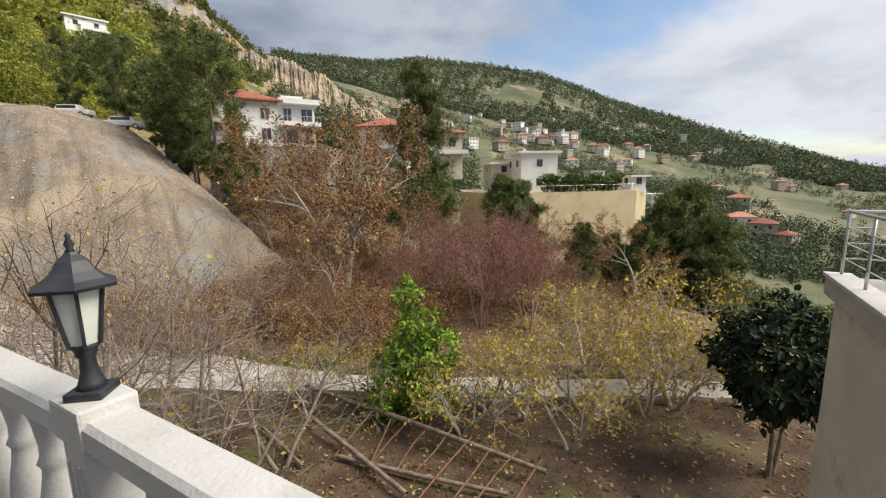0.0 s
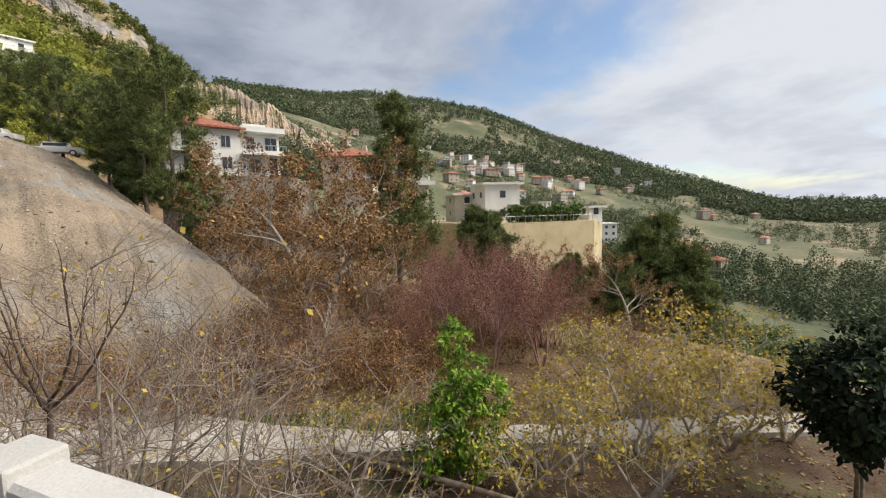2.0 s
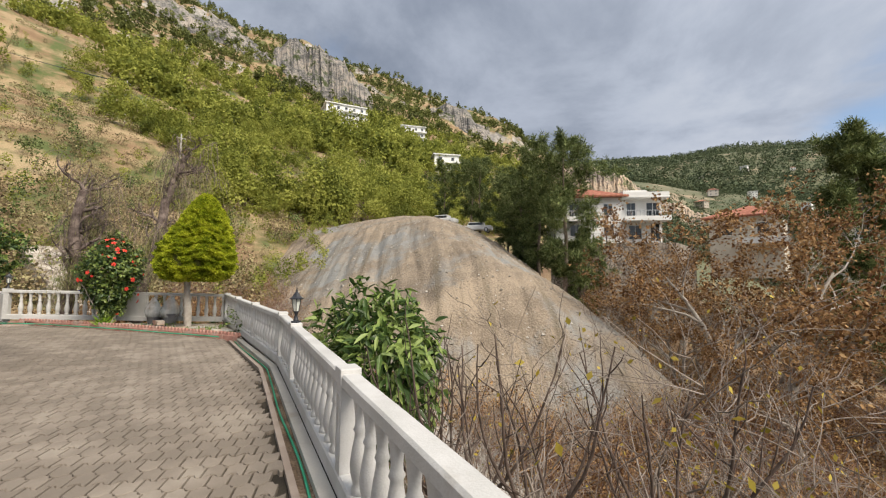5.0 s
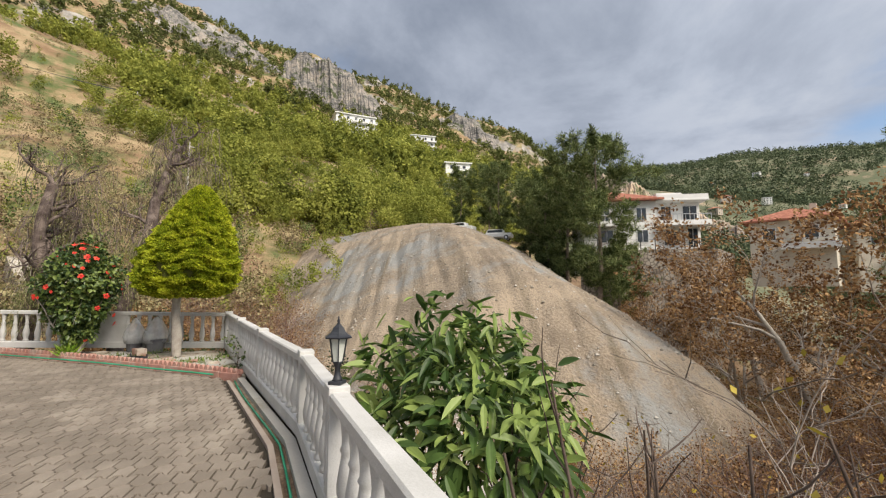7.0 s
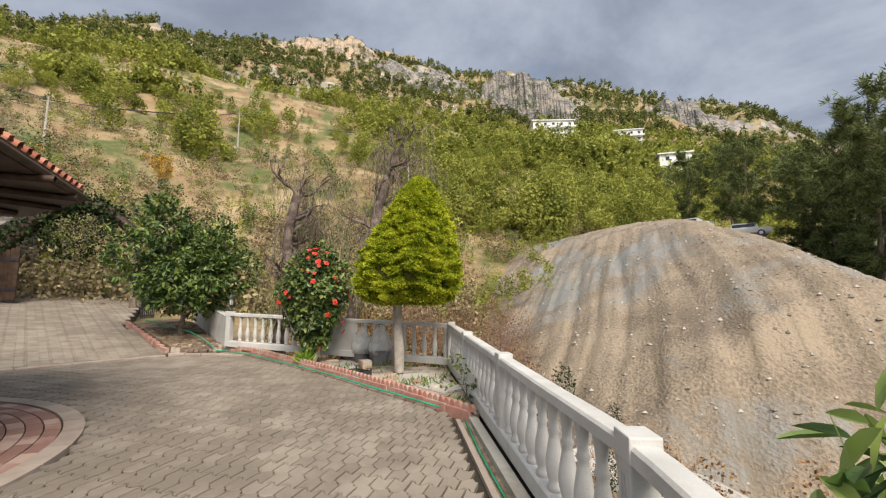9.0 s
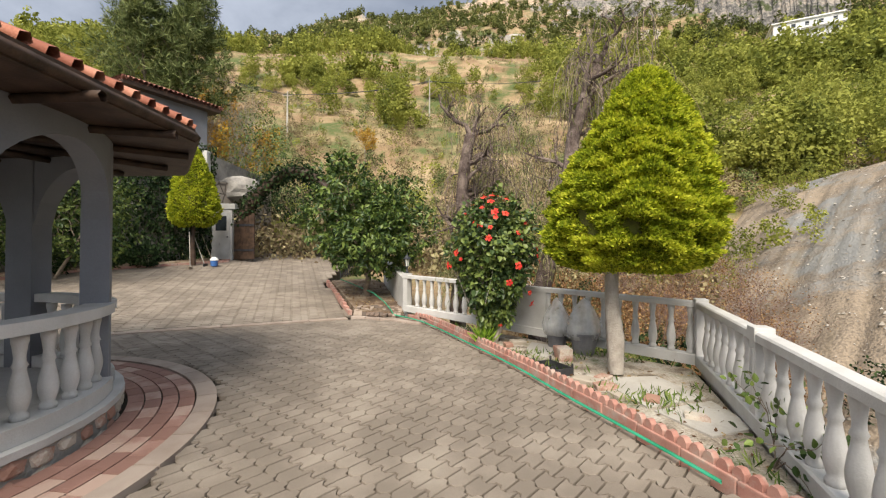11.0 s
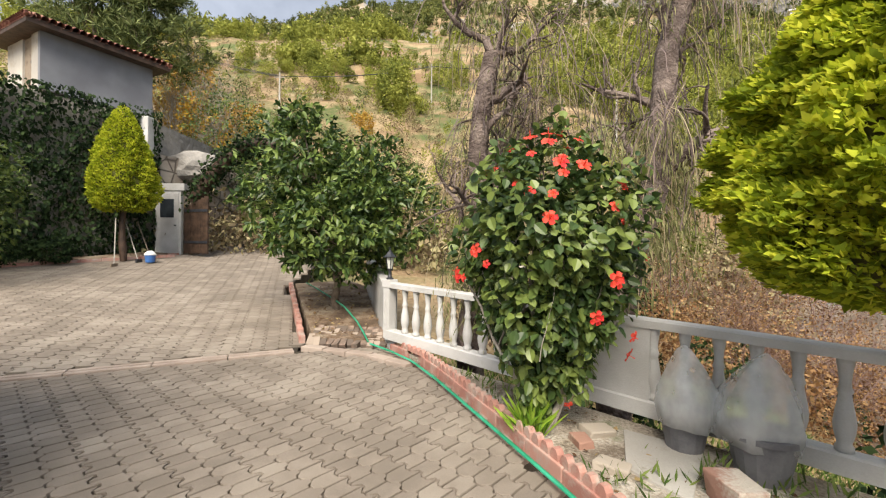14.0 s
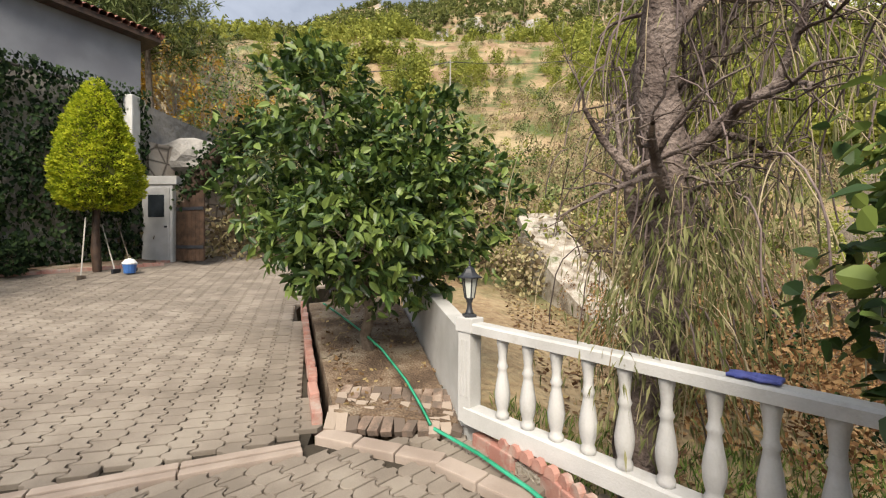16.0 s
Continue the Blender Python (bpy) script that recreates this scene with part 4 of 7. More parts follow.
            f = sx / foot if sx < foot else ((b - a).length - sx) / ((b - a).length - foot)
            f = max(0.08, min(1, f))
            p, q = a + base * sx, a + base * sx + up * f
            rows = max(1, int((q - p).length / 0.28))
            pts, rad = [], []
            for t in range(rows):
                for g, r in ((0.0, 0.055), (0.96, 0.045)):
                    pts.append(p.lerp(q, (t + g) / rows)); rad.append(r)
            lines.append((pts, rad))
    ob = seat("roof_tile", tubes("roof_tile", lines, "roof"), None, root, "red clay barrel tiles")
    ob["kind"] = "stuff"
    for i in range(n):
        p, q = np.array((*corners[i], ez + 0.06)), np.array((*corners[(i + 1) % n], ez + 0.06))
        seat("gutter", tubes("gutter", [([p, (p + q) / 2, q], [0.05, 0.05, 0.05])], "dark_wood"), None, root)
    for a in range(6, 366, 20):
        x, y = vpt(a, VR + 0.7)
        seat("rafter", tubes("rafter", [([(VC[0], VC[1], 3.09), ((x + VC[0]) / 2, (y + VC[1]) / 2, 3.09), (x, y, 3.09)], [0.045] * 3)], "dark_wood"), None, root)
    return root


pavilion()
zt = lambda x, y: float(floor_z(x, y)) + 0.012
apron = tagged(part("pavilion_apron", prism(arc(VR + 0.13, VR + 0.8, -40, 200, 48), -0.2, lambda x, y: fz(x, y) - 0.015), "joint"), "bed of the red tiled apron round the pavilion", "apron", kind="structure")
for j in range(4):
    r0 = VR + 0.15 + j * 0.16
    n = int(radians(220) * r0 / 0.27)
    for i in range(n):
        w = 220 / n
        a0 = -30 + i * w + (0.45 * w if j % 2 else 0)
        part("tile", prism(arc(r0 + 0.006, r0 + 0.152, a0 + 0.12, a0 + w - 0.12, 2), lambda x, y: fz(x, y) - 0.02, zt), "red_tile", apron)
kerb = thing("curved_kerb", (0, 0, 0), "pinkish curved kerb stones round the red apron", "kerb")
for i in range(24):
    a0 = -40 + i * 10
    part("kerb_stone", prism(arc(VR + 0.8, VR + 1.0, a0 + 0.15, a0 + 9.85, 5), -0.2, lambda x, y: fz(x, y) + 0.03), "grey_kerb", kerb)
# plain villa wall behind the camera's way
tagged(part("wall_villa", boxed(-13.5, -7.2, -0.5, 9.0, -6.9, 3.4), "grey_wall"), "plain grey villa wall closing the terrace", "wall", kind="structure")

# ---- golden cypress and planter ----
KERB = [(-17.95, 9.05), (-18.7, 8.85), (-19.5, 8.62), (-21.1, 8.08), (-22.9, 7.38), (-24.2, 6.85), (-25.0, 6.5), (-25.55, 6.1)]


def along(path, step):
    """Points and directions every step metres along a plan path."""
    out, carry = [], 0.0
    for p, q in zip(path, path[1:]):
        p, q = Vector(p), Vector(q)
        n = (q - p).length
        s = carry
        while s < n:
            out.append((p.lerp(q, s / n), (q - p).normalized())); s += step
        carry = s - n
    return out


bed = KERB + [(-25.7, 5.95), (-21.4, 10.3), (-18.0, 9.2)]
tagged(part("planter_bed", prism(bed, -0.5, lambda x, y: fz(x, y) + 0.05), "pale_soil"), "earth of the planting bed with pale slabs", "bed", kind="structure")


def scallop_kerb():
    root = thing("edging_kerb", (0, 0, 0), "faded red concrete kerb edging with scalloped teeth", "kerb")
    for (p, d) in along(KERB, 0.5):
        m = Matrix.Translation((p.x, p.y, fz(p.x, p.y))) @ Matrix.Rotation(math.atan2(d.y, d.x), 4, "Z")
        o = part("kerb_stone", boxed(0.004, -0.05, -0.1, 0.496, 0.05, 0.11, 0.012), "red_kerb", root)
        o.matrix_local = m
    bm = bmesh.new()
    prof = [(-0.05, 0.0), (0.05, 0.0), (0.045, 0.05), (0.02, 0.085), (-0.02, 0.085), (-0.045, 0.05)]
    a = [bm.verts.new((x, -0.03, z)) for x, z in prof]; b = [bm.verts.new((x, 0.03, z)) for x, z in prof]
    for i in range(6):
        bm.faces.new((a[i], a[(i + 1) % 6], b[(i + 1) % 6], b[i]))
    bm.faces.new(a[::-1]); bm.faces.new(b)
    bmesh.ops.recalc_face_normals(bm, faces=bm.faces)
    me = bpy.data.meshes.new("tooth"); bm.to_mesh(me); bm.free(); me.materials.append(M["red_kerb"])
    for (p, d) in along(KERB, 0.125):
        o = new("tooth", me); o.parent = root
        o.matrix_local = Matrix.Translation((p.x, p.y, fz(p.x, p.y) + 0.105)) @ Matrix.Rotation(math.atan2(d.y, d.x), 4, "Z")


scallop_kerb()


def cypress(name, at,  base_z, z0, z1, radius, label, seed, lean=(0, 0), n=26000, trunk=0.09, spray=0.1, off=0.0, bark="pale_bark"):
    """A clipped golden cypress: bare trunk, dense conical crown of small flat sprays."""
    rng = np.random.default_rng(seed)
    root = thing(name, (at[0], at[1], base_z), label, "tree")
    h = z1 - base_z
    pts = [(0.03 * math.sin(i * 1.7), 0.03 * math.cos(i * 1.3), h * 0.8 * i / 7 - 0.05) for i in range(8)]
    seat("trunk", tubes("trunk", [(pts, [trunk * (1.3 - 0.1 * i) * (1 + 0.13 * math.sin(i * 2.7 + seed)) for i in range(8)])], bark), None, root)
    t = rng.beta(1.25, 1.9, n)
    a = rng.uniform(0, 2 * math.pi, n)
    zz = (z0 - base_z) + (z1 - z0) * t
    rr = radius * np.interp(t, [0, 0.04, 0.13, 0.3, 0.55, 0.8, 0.93, 1.0], [0.45, 0.8, 0.98, 1.0, 0.76, 0.46, 0.24, 0.03])
    lump = 1 + 0.07 * np.sin(3 * a + 5 * t) + 0.06 * np.sin(7 * a - 11 * t + 1) + 0.05 * np.sin(13 * a + 23 * t)
    tier = 0.045 * np.sin(zz * 24 + 2.2 * np.sin(3 * a) + 1.3 * np.sin(8 * a + 3 * t)) + 0.03 * np.sin(zz * 47 + 3 * np.sin(5 * a))
    hollow = np.clip(np.sin(5 * a + 9 * t + seed) * np.sin(17 * t - 3 * a) + 0.5 * np.sin(11 * a + 31 * t) - 0.72, 0, 1)
    rr = rr * (lump + tier - 0.45 * hollow) * (1 - np.abs(rng.normal(0, 0.06, n)))
    P = np.stack([rr * np.cos(a) + lean[0] * t, rr * np.sin(a) + off + lean[1] * t, zz], -1)
    D = np.stack([np.cos(a), np.sin(a), 0.3 + 0 * a], -1) + rng.normal(0, 0.3, (n, 3))
    V, F = leaf_arrays(rng, P, D, spray, spray * 0.5, flat=0.5)
    crown = seat("crown", arrays("crown", V, F, "cypress"), None, root, "dense golden green sprays")
    # added dark body that shows through the hollows as shade between the sprays
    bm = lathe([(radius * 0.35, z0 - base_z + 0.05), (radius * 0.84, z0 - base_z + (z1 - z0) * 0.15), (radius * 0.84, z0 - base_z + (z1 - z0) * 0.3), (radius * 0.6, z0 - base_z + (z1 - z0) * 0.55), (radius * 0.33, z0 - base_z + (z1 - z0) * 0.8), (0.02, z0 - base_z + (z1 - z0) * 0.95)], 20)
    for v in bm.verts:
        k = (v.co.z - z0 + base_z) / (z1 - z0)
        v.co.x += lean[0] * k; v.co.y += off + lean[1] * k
    part("inner_core", bm, "cypress_shade", root)
    return root


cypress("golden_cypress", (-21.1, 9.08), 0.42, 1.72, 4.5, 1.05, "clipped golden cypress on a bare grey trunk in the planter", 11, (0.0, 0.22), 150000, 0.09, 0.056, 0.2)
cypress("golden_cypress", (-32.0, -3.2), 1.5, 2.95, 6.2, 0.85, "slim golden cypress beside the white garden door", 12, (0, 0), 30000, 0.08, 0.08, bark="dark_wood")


def shrub(name, at, z, height, radius, label, seed, leafm, leaf, n, stems=6, bark="bark", fold=0.12, droop=0.25, depth=2, kids=5, zsq=1.0, low=0.12, jit=0.09, trunk=0.035, cat="shrub", base=None, wr=0.5, taper=1.0):
    """A leafy shrub or small tree: branching stems and a crown of single leaves in an uneven ellipsoid."""
    rng = np.random.default_rng(seed)
    root = thing(name, (at[0], at[1], z), label, cat)
    lines, tips = [], []
    for i in range(stems):
        a = 2 * math.pi * i / stems + rng.uniform(-0.3, 0.3)
        lean = rng.uniform(0.15, 0.6)
        grow(rng, (0.05 * math.cos(a), 0.05 * math.sin(a), -0.05), (lean * math.cos(a), lean * math.sin(a), 1), height * 0.62, trunk, depth, kids, lines, tips, 0.06, 0.2, (0.5, 1.1), 0.6, 0.3)
    P = np.array([t[0] for t in tips])
    # fit the twigs into the crown
    c = np.array([0, 0, height * (0.5 + low / 2)])
    ext = np.array([radius, radius, height * (0.5 - low / 2) * zsq])
    u = rng.normal(0, 1, (n, 3)); u = unit(u)
    lum = 1 + 0.22 * np.sin(4 * u[:, 0] + seed) * np.sin(5 * u[:, 1] + 1) + 0.13 * np.sin(9 * u[:, 2] + 6 * u[:, 0]) + 0.08 * np.sin(17 * u[:, 1] - 13 * u[:, 2])
    rad = rng.uniform(0.45, 1.0, (n, 1)) ** 0.45 * lum[:, None]
    Q = c + u * ext * rad
    Q[:, :2] *= np.interp(Q[:, 2] / height, [0, 0.3, 0.6, 1], [taper, 0.3 + 0.7 * taper, 1, 1.1 + 0.25 * (1 - taper)])[:, None]
    D = u * 0.45 + rng.normal(0, 0.6, (n, 3)) + np.array([0, 0, 0.1])
    V, F = leaf_arrays(rng, Q, D, leaf, leaf * wr, droop=droop, flat=0.55, fold=fold, face=u * 0.7 + np.array([0, 0, 0.5]))
    keep = [l for l in lines if l[1][0] > trunk * 0.9 or (((np.array(l[0][-1]) - c) / ext) ** 2).sum() < 1.25]
    seat("branch", tubes("branch", keep, bark), None, root)
    seat("foliage", arrays("foliage", V, F, leafm), None, root)
    return root, c, ext, rng


def lobed_tree(name, at, z, lobes, label, seed, leafm, leaf, n, trunk, fork, wr=0.46, fold=0.12, droop=0.3, bark="bark", spray=7):
    """A small tree whose uneven crown is made of leafy lobes (dx, dy, height, radius), each carried by its own limb; leaves sit in sprays."""
    rng = np.random.default_rng(seed)
    root = thing(name, (at[0], at[1], z), label, "tree")
    stem = [np.array((0.04 * math.sin(i * 1.4 + seed), 0.04 * math.cos(i * 1.7), fork * i / 5 - 0.05)) for i in range(6)]
    seat("trunk", tubes("trunk", [(stem, [trunk * (1.2 - 0.07 * i) for i in range(6)])], bark), None, root)
    P, U = [], []
    share = np.array([l[3] ** 2 for l in lobes]); share = share / share.sum()
    for (dx, dy, h, r), k in zip(lobes, share):
        c = np.array((dx, dy, h))
        mid = (stem[-1] + c) / 2 + rng.normal(0, 0.08, 3) - np.array((0, 0, 0.1 * r))
        lines, tips = [([stem[-1], mid, c], [trunk * 0.6, trunk * 0.42, trunk * 0.2])], []
        for j in range(5):
            grow(rng, mid + (c - mid) * j / 5, rng.normal(0, 1, 3) + np.array((0, 0, 0.3)), r * 0.7, 0.014, 1, 4, lines, tips, 0.04, 0.2, (0.4, 0.9), 0.55)
        seat("branch", tubes("branch", lines, bark), None, root)
        m = int(n * k / spray)
        u = unit(rng.normal(0, 1, (m, 3)))
        lum = 1 + 0.2 * np.sin(5 * u[:, 0] + seed + h) * np.sin(6 * u[:, 1] + 2 * h) + 0.14 * np.sin(9 * u[:, 2] + 7 * u[:, 0])
        P.append(c + u * (r * rng.uniform(0.3, 1.0, m) ** 0.4 * lum)[:, None]); U.append(u)
    P, U = np.repeat(np.concatenate(P), spray, 0), np.repeat(np.concatenate(U), spray, 0)
    P = P + rng.normal(0, leaf * 0.28, P.shape)
    D = U * 0.6 + rng.normal(0, 0.75, P.shape) + np.array((0, 0, 0.15))
    V, F = leaf_arrays(rng, P, D, leaf, leaf * wr, droop=droop, flat=0.5, fold=fold, face=U * 0.6 + np.array((0, 0, 0.6)))
    seat("foliage", arrays("foliage", V, F, leafm), None, root)
    return root


hib, hc, he, hr = shrub("hibiscus_bush", (-23.0, 7.66), 0.42, 2.5, 0.72, "tall hibiscus bush with glossy leaves and red flowers", 21, "hibiscus", 0.088, 8500, wr=0.76, taper=0.5, low=0.08, bark="pale_bark", droop=0.35)


def hibiscus_flowers():
    bm = bmesh.new()
    for k in range(5):
        a = k * 2 * math.pi / 5
        ca, sa = math.cos(a), math.sin(a)
        vs = [bm.verts.new((r * ca - w * sa, r * sa + w * ca, z)) for r, w, z in ((0.004, 0, 0), (0.03, 0.022, 0.022), (0.06, 0.026, 0.02), (0.07, 0.0, 0.01), (0.06, -0.026, 0.024), (0.03, -0.022, 0.026))]
        bm.faces.new(vs)
    lathe([(0.004, 0.0), (0.003, 0.06), (0.006, 0.068), (0.001, 0.075)], 5, bm)
    me = bpy.data.meshes.new("flower"); bm.to_mesh(me); bm.free(); me.materials.append(M["flower"])
    for i in range(42):
        u = unit(hr.normal(0, 1, 3)); u[2] = abs(u[2]) * 1.3 - 0.05 if i % 5 else u[2] - 0.1
        if i % 3:
            u[0] = abs(u[0])
        u = unit(u)
        p = hc + u * he * np.array([1.12, 1.12, 1.06])
        o = new("flower", me); o.parent = hib
        o.matrix_local = Matrix.Translation(p) @ Vector(u + np.array([0.25, 0, 0.1])).to_track_quat("Z", "Y").to_matrix().to_4x4() @ Matrix.Scale(hr.uniform(0.5, 1.05), 4)


hibiscus_flowers()
lobed_tree("orange_tree", (-27.75, 4.5), 0.62, [(0, 0, 2.0, 1.15), (0.0, -0.6, 3.3, 0.85), (-0.1, -1.2, 2.5, 0.85), (0.1, 1.15, 2.0, 0.9), (-0.1, 0.65, 2.75, 0.85), (0.75, 0.0, 1.6, 0.85), (-0.8, 0.1, 2.3, 1.0), (0.3, -0.7, 1.7, 0.75), (0.1, 0.7, 1.35, 0.65), (0, -0.75, 3.95, 0.4)],
           "dense dark green citrus tree in a brick edged bed", 22, "citrus", 0.15, 13000, 0.075, 0.85)
shrub("citrus_tree", (-28.0, -5.0), 1.2, 3.6, 2.2, "broad citrus tree in front of the ivy wall", 23, "garden_citrus", 0.13, 7000, stems=3, trunk=0.06, low=0.12, cat="tree")
shrub("citrus_tree", (-24.6, -6.8), 0.9, 3.6, 2.0, "citrus tree in the shaded bed below the ivy wall", 24, "garden_citrus", 0.13, 6000, stems=3, trunk=0.06, low=0.1, cat="tree")
shrub("loquat_tree", (-12.8, 8.95), -5.75, 7.35, 1.08, "loquat tree with long green leaves rising beyond the balustrade", 25, "loquat", 0.25, 3600, wr=0.29, stems=2, trunk=0.09, low=0.62, cat="tree", fold=0.08, droop=0.5, zsq=1.05)
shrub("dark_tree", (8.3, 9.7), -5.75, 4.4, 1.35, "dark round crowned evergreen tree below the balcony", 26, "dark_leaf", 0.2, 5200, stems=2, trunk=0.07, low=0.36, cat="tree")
lobed_tree("lemon_tree", (-0.8, 12.8), -5.8, [(0, 0, 1.6, 1.0), (0.2, 0, 3.0, 0.7), (-0.15, 0.1, 4.0, 0.5), (-0.7, 0, 0.9, 0.85), (0.85, 0.1, 2.2, 0.65), (0.5, -0.2, 1.0, 0.9), (-0.9, -0.3, 0.7, 0.55), (-0.3, -0.2, 2.5, 0.6)],
           "young bright green fruit tree in the orchard", 27, "bright", 0.17, 5200, 0.05, 0.5)


# ---- trees ----
def bare_tree(name, seed, height, label, bark="pale_bark", leafm=None, n=0, leaf=0.09, stems=1, depth=3, kids=5, trunk=0.09, spread=(0.45, 0.95), wob=0.2, up=0.08, lean=0.15, droop=0.2, jit=0.08, cat="tree", shrink=0.64):
    rng = np.random.default_rng(seed)
    root = thing(name, (0, 0, 0), label, cat)
    lines, tips = [], []
    for i in range(stems):
        a = 2 * math.pi * i / stems + rng.uniform(0, 1)
        l = lean * (1 if stems == 1 else 2.6)
        grow(rng, (0.06 * stems * math.cos(a) * 0.3, 0.06 * stems * math.sin(a) * 0.3, -0.1), (l * math.cos(a), l * math.sin(a), 1), height * 0.6, trunk, depth, kids, lines, tips, up, wob, spread, shrink)
    seat("trunk", tubes("trunk", lines, bark), None, root)
    if n:
        P, D = spread_leaves(rng, tips, n, jit)
        seat("leaves", leaves("leaves", rng, P, D, leaf, leaf * 0.6, leafm, droop=droop, flat=0.3), None, root)
    return root


def pine(name, seed, height, label, width=0.28, tufts=900, start=0.25, needle=0.3, matl="pine", broad=False):
    """A pine with tiers of limbs that carry needle tufts."""
    rng = np.random.default_rng(seed)
    root = thing(name, (0, 0, 0), label, "tree")
    pts = [(0.12 * math.sin(i * 0.9 + seed), 0.12 * math.cos(i * 1.1 + seed), height * i / 9 - 0.1) for i in range(10)]
    lines = [(pts, [max(0.02, height * 0.016 * (1 - i / 10)) for i in range(10)])]
    tips = []
    k = int(height * (2.6 if broad else 4.5))
    for i in range(k):
        f = start + (0.97 - start) * i / k
        a = i * 2.4 + rng.uniform(-0.4, 0.4)
        ln = height * width * (1.05 - f) ** 0.6 * rng.uniform(0.55, 1.15)
        if broad:
            ln = height * width * (0.45 + 0.55 * math.sin(math.pi * min(1, 1.25 * (1 - f)))) * rng.uniform(0.45, 1.2)
        z = height * f
        sub = []
        grow(rng, (0.1 * math.sin(f * 9 + seed), 0.1 * math.cos(f * 9 + seed), z), (math.cos(a), math.sin(a), 0.35), ln, 0.035 * (1.2 - f), 1, 5, lines, sub, 0.12, 0.16, (0.4, 0.9), 0.5, 0.25, 4)
        tips += sub
    P, D = spread_leaves(rng, tips, tufts, 0.16)
    m = 9
    PP = np.repeat(P, m, 0); DD = unit(np.repeat(D, m, 0) + rng.normal(0, 0.7, (len(P) * m, 3)) + np.array([0, 0, 0.25]))
    V, F = leaf_arrays(rng, PP, DD, needle, needle * 0.11, flat=0.1)
    seat("trunk", tubes("trunk", lines, "bark"), None, root)
    seat("needles", arrays("needles", V, F, matl), None, root)
    return root


def put(ob, x, y, z=None, turn=0, s=1.0, first=False):
    z = float(max(land_z(x, y), mound_z(x, y) if y > 18 and x < -14 else -99)) - 0.1 if z is None else z
    m = pose(x, y, z, 0, 0, turn) @ Matrix.Scale(s, 4)
    if first:
        ob.matrix_world = m
        return ob
    c = copy_thing(ob, m)
    c.matrix_basis = m
    return c


def plant(ob, spots):
    for i, (x, y, s) in enumerate(spots):
        put(ob, x, y, None, (i * 137) % 360, s, i == 0)


plant(bare_tree("walnut_tree", 31, 9, "bare pale limbed tree with scattered brown leaves", "pale_bark", "brown_leaf", 5200, 0.13, 1, 3, 6, 0.17),
      [(-6.6, 28.5, 1.65), (-8.6, 32.5, 1.6), (-16.5, 46.0, 1.25), (-19, 45.5, 1.0), (-5.0, 31, 1.4), (-13.5, 47, 1.35), (-11, 42, 1.4), (-7, 47, 1.0), (-3.5, 52, 1.0), (2, 55, 1.0), (-3.5, 30.5, 0.8), (-9, 34, 0.9), (-12.0, 36, 1.0), (-4, 37, 0.8), (-17, 42, 0.8), (-7, 31.5, 0.9), (-12, 39, 0.9), (-6, 24, 0.75), (7, 31, 0.7), (13, 27, 0.75)])
plant(bare_tree("plum_tree", 32, 6.5, "reddish many twigged fruit tree without leaves", "pink_twig", "red_leaf", 3600, 0.09, 4, 3, 6, 0.07, up=0.12),
      [(3.0, 24.0, 1.0), (0.6, 23.0, 0.95), (5.4, 23.0, 0.9), (2.0, 20.5, 0.95), (4.4, 20.5, 0.9), (-2.2, 21, 0.65), (1.6, 26.5, 0.95), (4.5, 27.0, 0.9), (-0.5, 26, 0.8)])
plant(bare_tree("thicket_bush", 33, 4.0, "tangled brown bush of thin bare twigs", "red_twig", "brown_leaf", 1500, 0.08, 7, 2, 7, 0.03, up=0.06),
      [(-5.5, 19.5, 0.9), (-8.3, 20.5, 1.0), (-9.6, 22, 0.9), (-3.0, 18.6, 0.7), (-12, 15.5, 0.9), (-15, 13.5, 0.8), (-10, 17, 0.8), (-17.5, 13.5, 0.7), (-20, 14.5, 0.7), (-13.5, 18.2, 1.0), (-11.5, 20.8, 1.05), (-15.5, 16.8, 0.9), (-9.0, 24, 1.1), (-12.2, 18.8, 0.9), (-7.5, 25.5, 1.1), (-8.5, 21.5, 1.0), (-6.5, 22.5, 1.0), (-10.5, 25.5, 0.9), (-29.5, 16.1, 0.9), (-32, 19, 1.0), (-26.8, 15.4, 0.8), (-31.9, 15.5, 0.9), (-34, 18, 1.0), (-28.5, 13.5, 0.8), (-35.5, 21, 1.0), (-30.5, 18, 0.9), (-33.5, 14, 0.9), (-37, 19, 1.0)] + [(-9 + 19 * ((k * 0.618) % 1), 19.5 + 12 * ((k * 0.382 + 0.1) % 1), 0.55 + 0.45 * ((k * 0.27) % 1)) for k in range(24)])
plant(bare_tree("fig_tree", 34, 4.2, "low spreading fruit tree with a few yellow leaves", "pale_bark", "yellow_leaf", 900, 0.13, 3, 3, 5, 0.085, spread=(0.6, 1.2), up=0.03, wob=0.3),
      [(2.6, 12.4, 1.0), (6.5, 12.6, 1.0), (4.6, 12.9, 0.9), (-2.4, 13.2, 0.75), (8.3, 15.0, 1.0), (5.4, 17.5, 1.1), (0.6, 11.6, 0.8), (3.6, 10.8, 0.85), (7.6, 12.8, 1.1), (9.8, 13.0, 1.0), (1.6, 12.6, 0.9), (10.5, 17.5, 1.3), (5.6, 15.3, 1.1), (-4.4, 13.4, 0.8)])
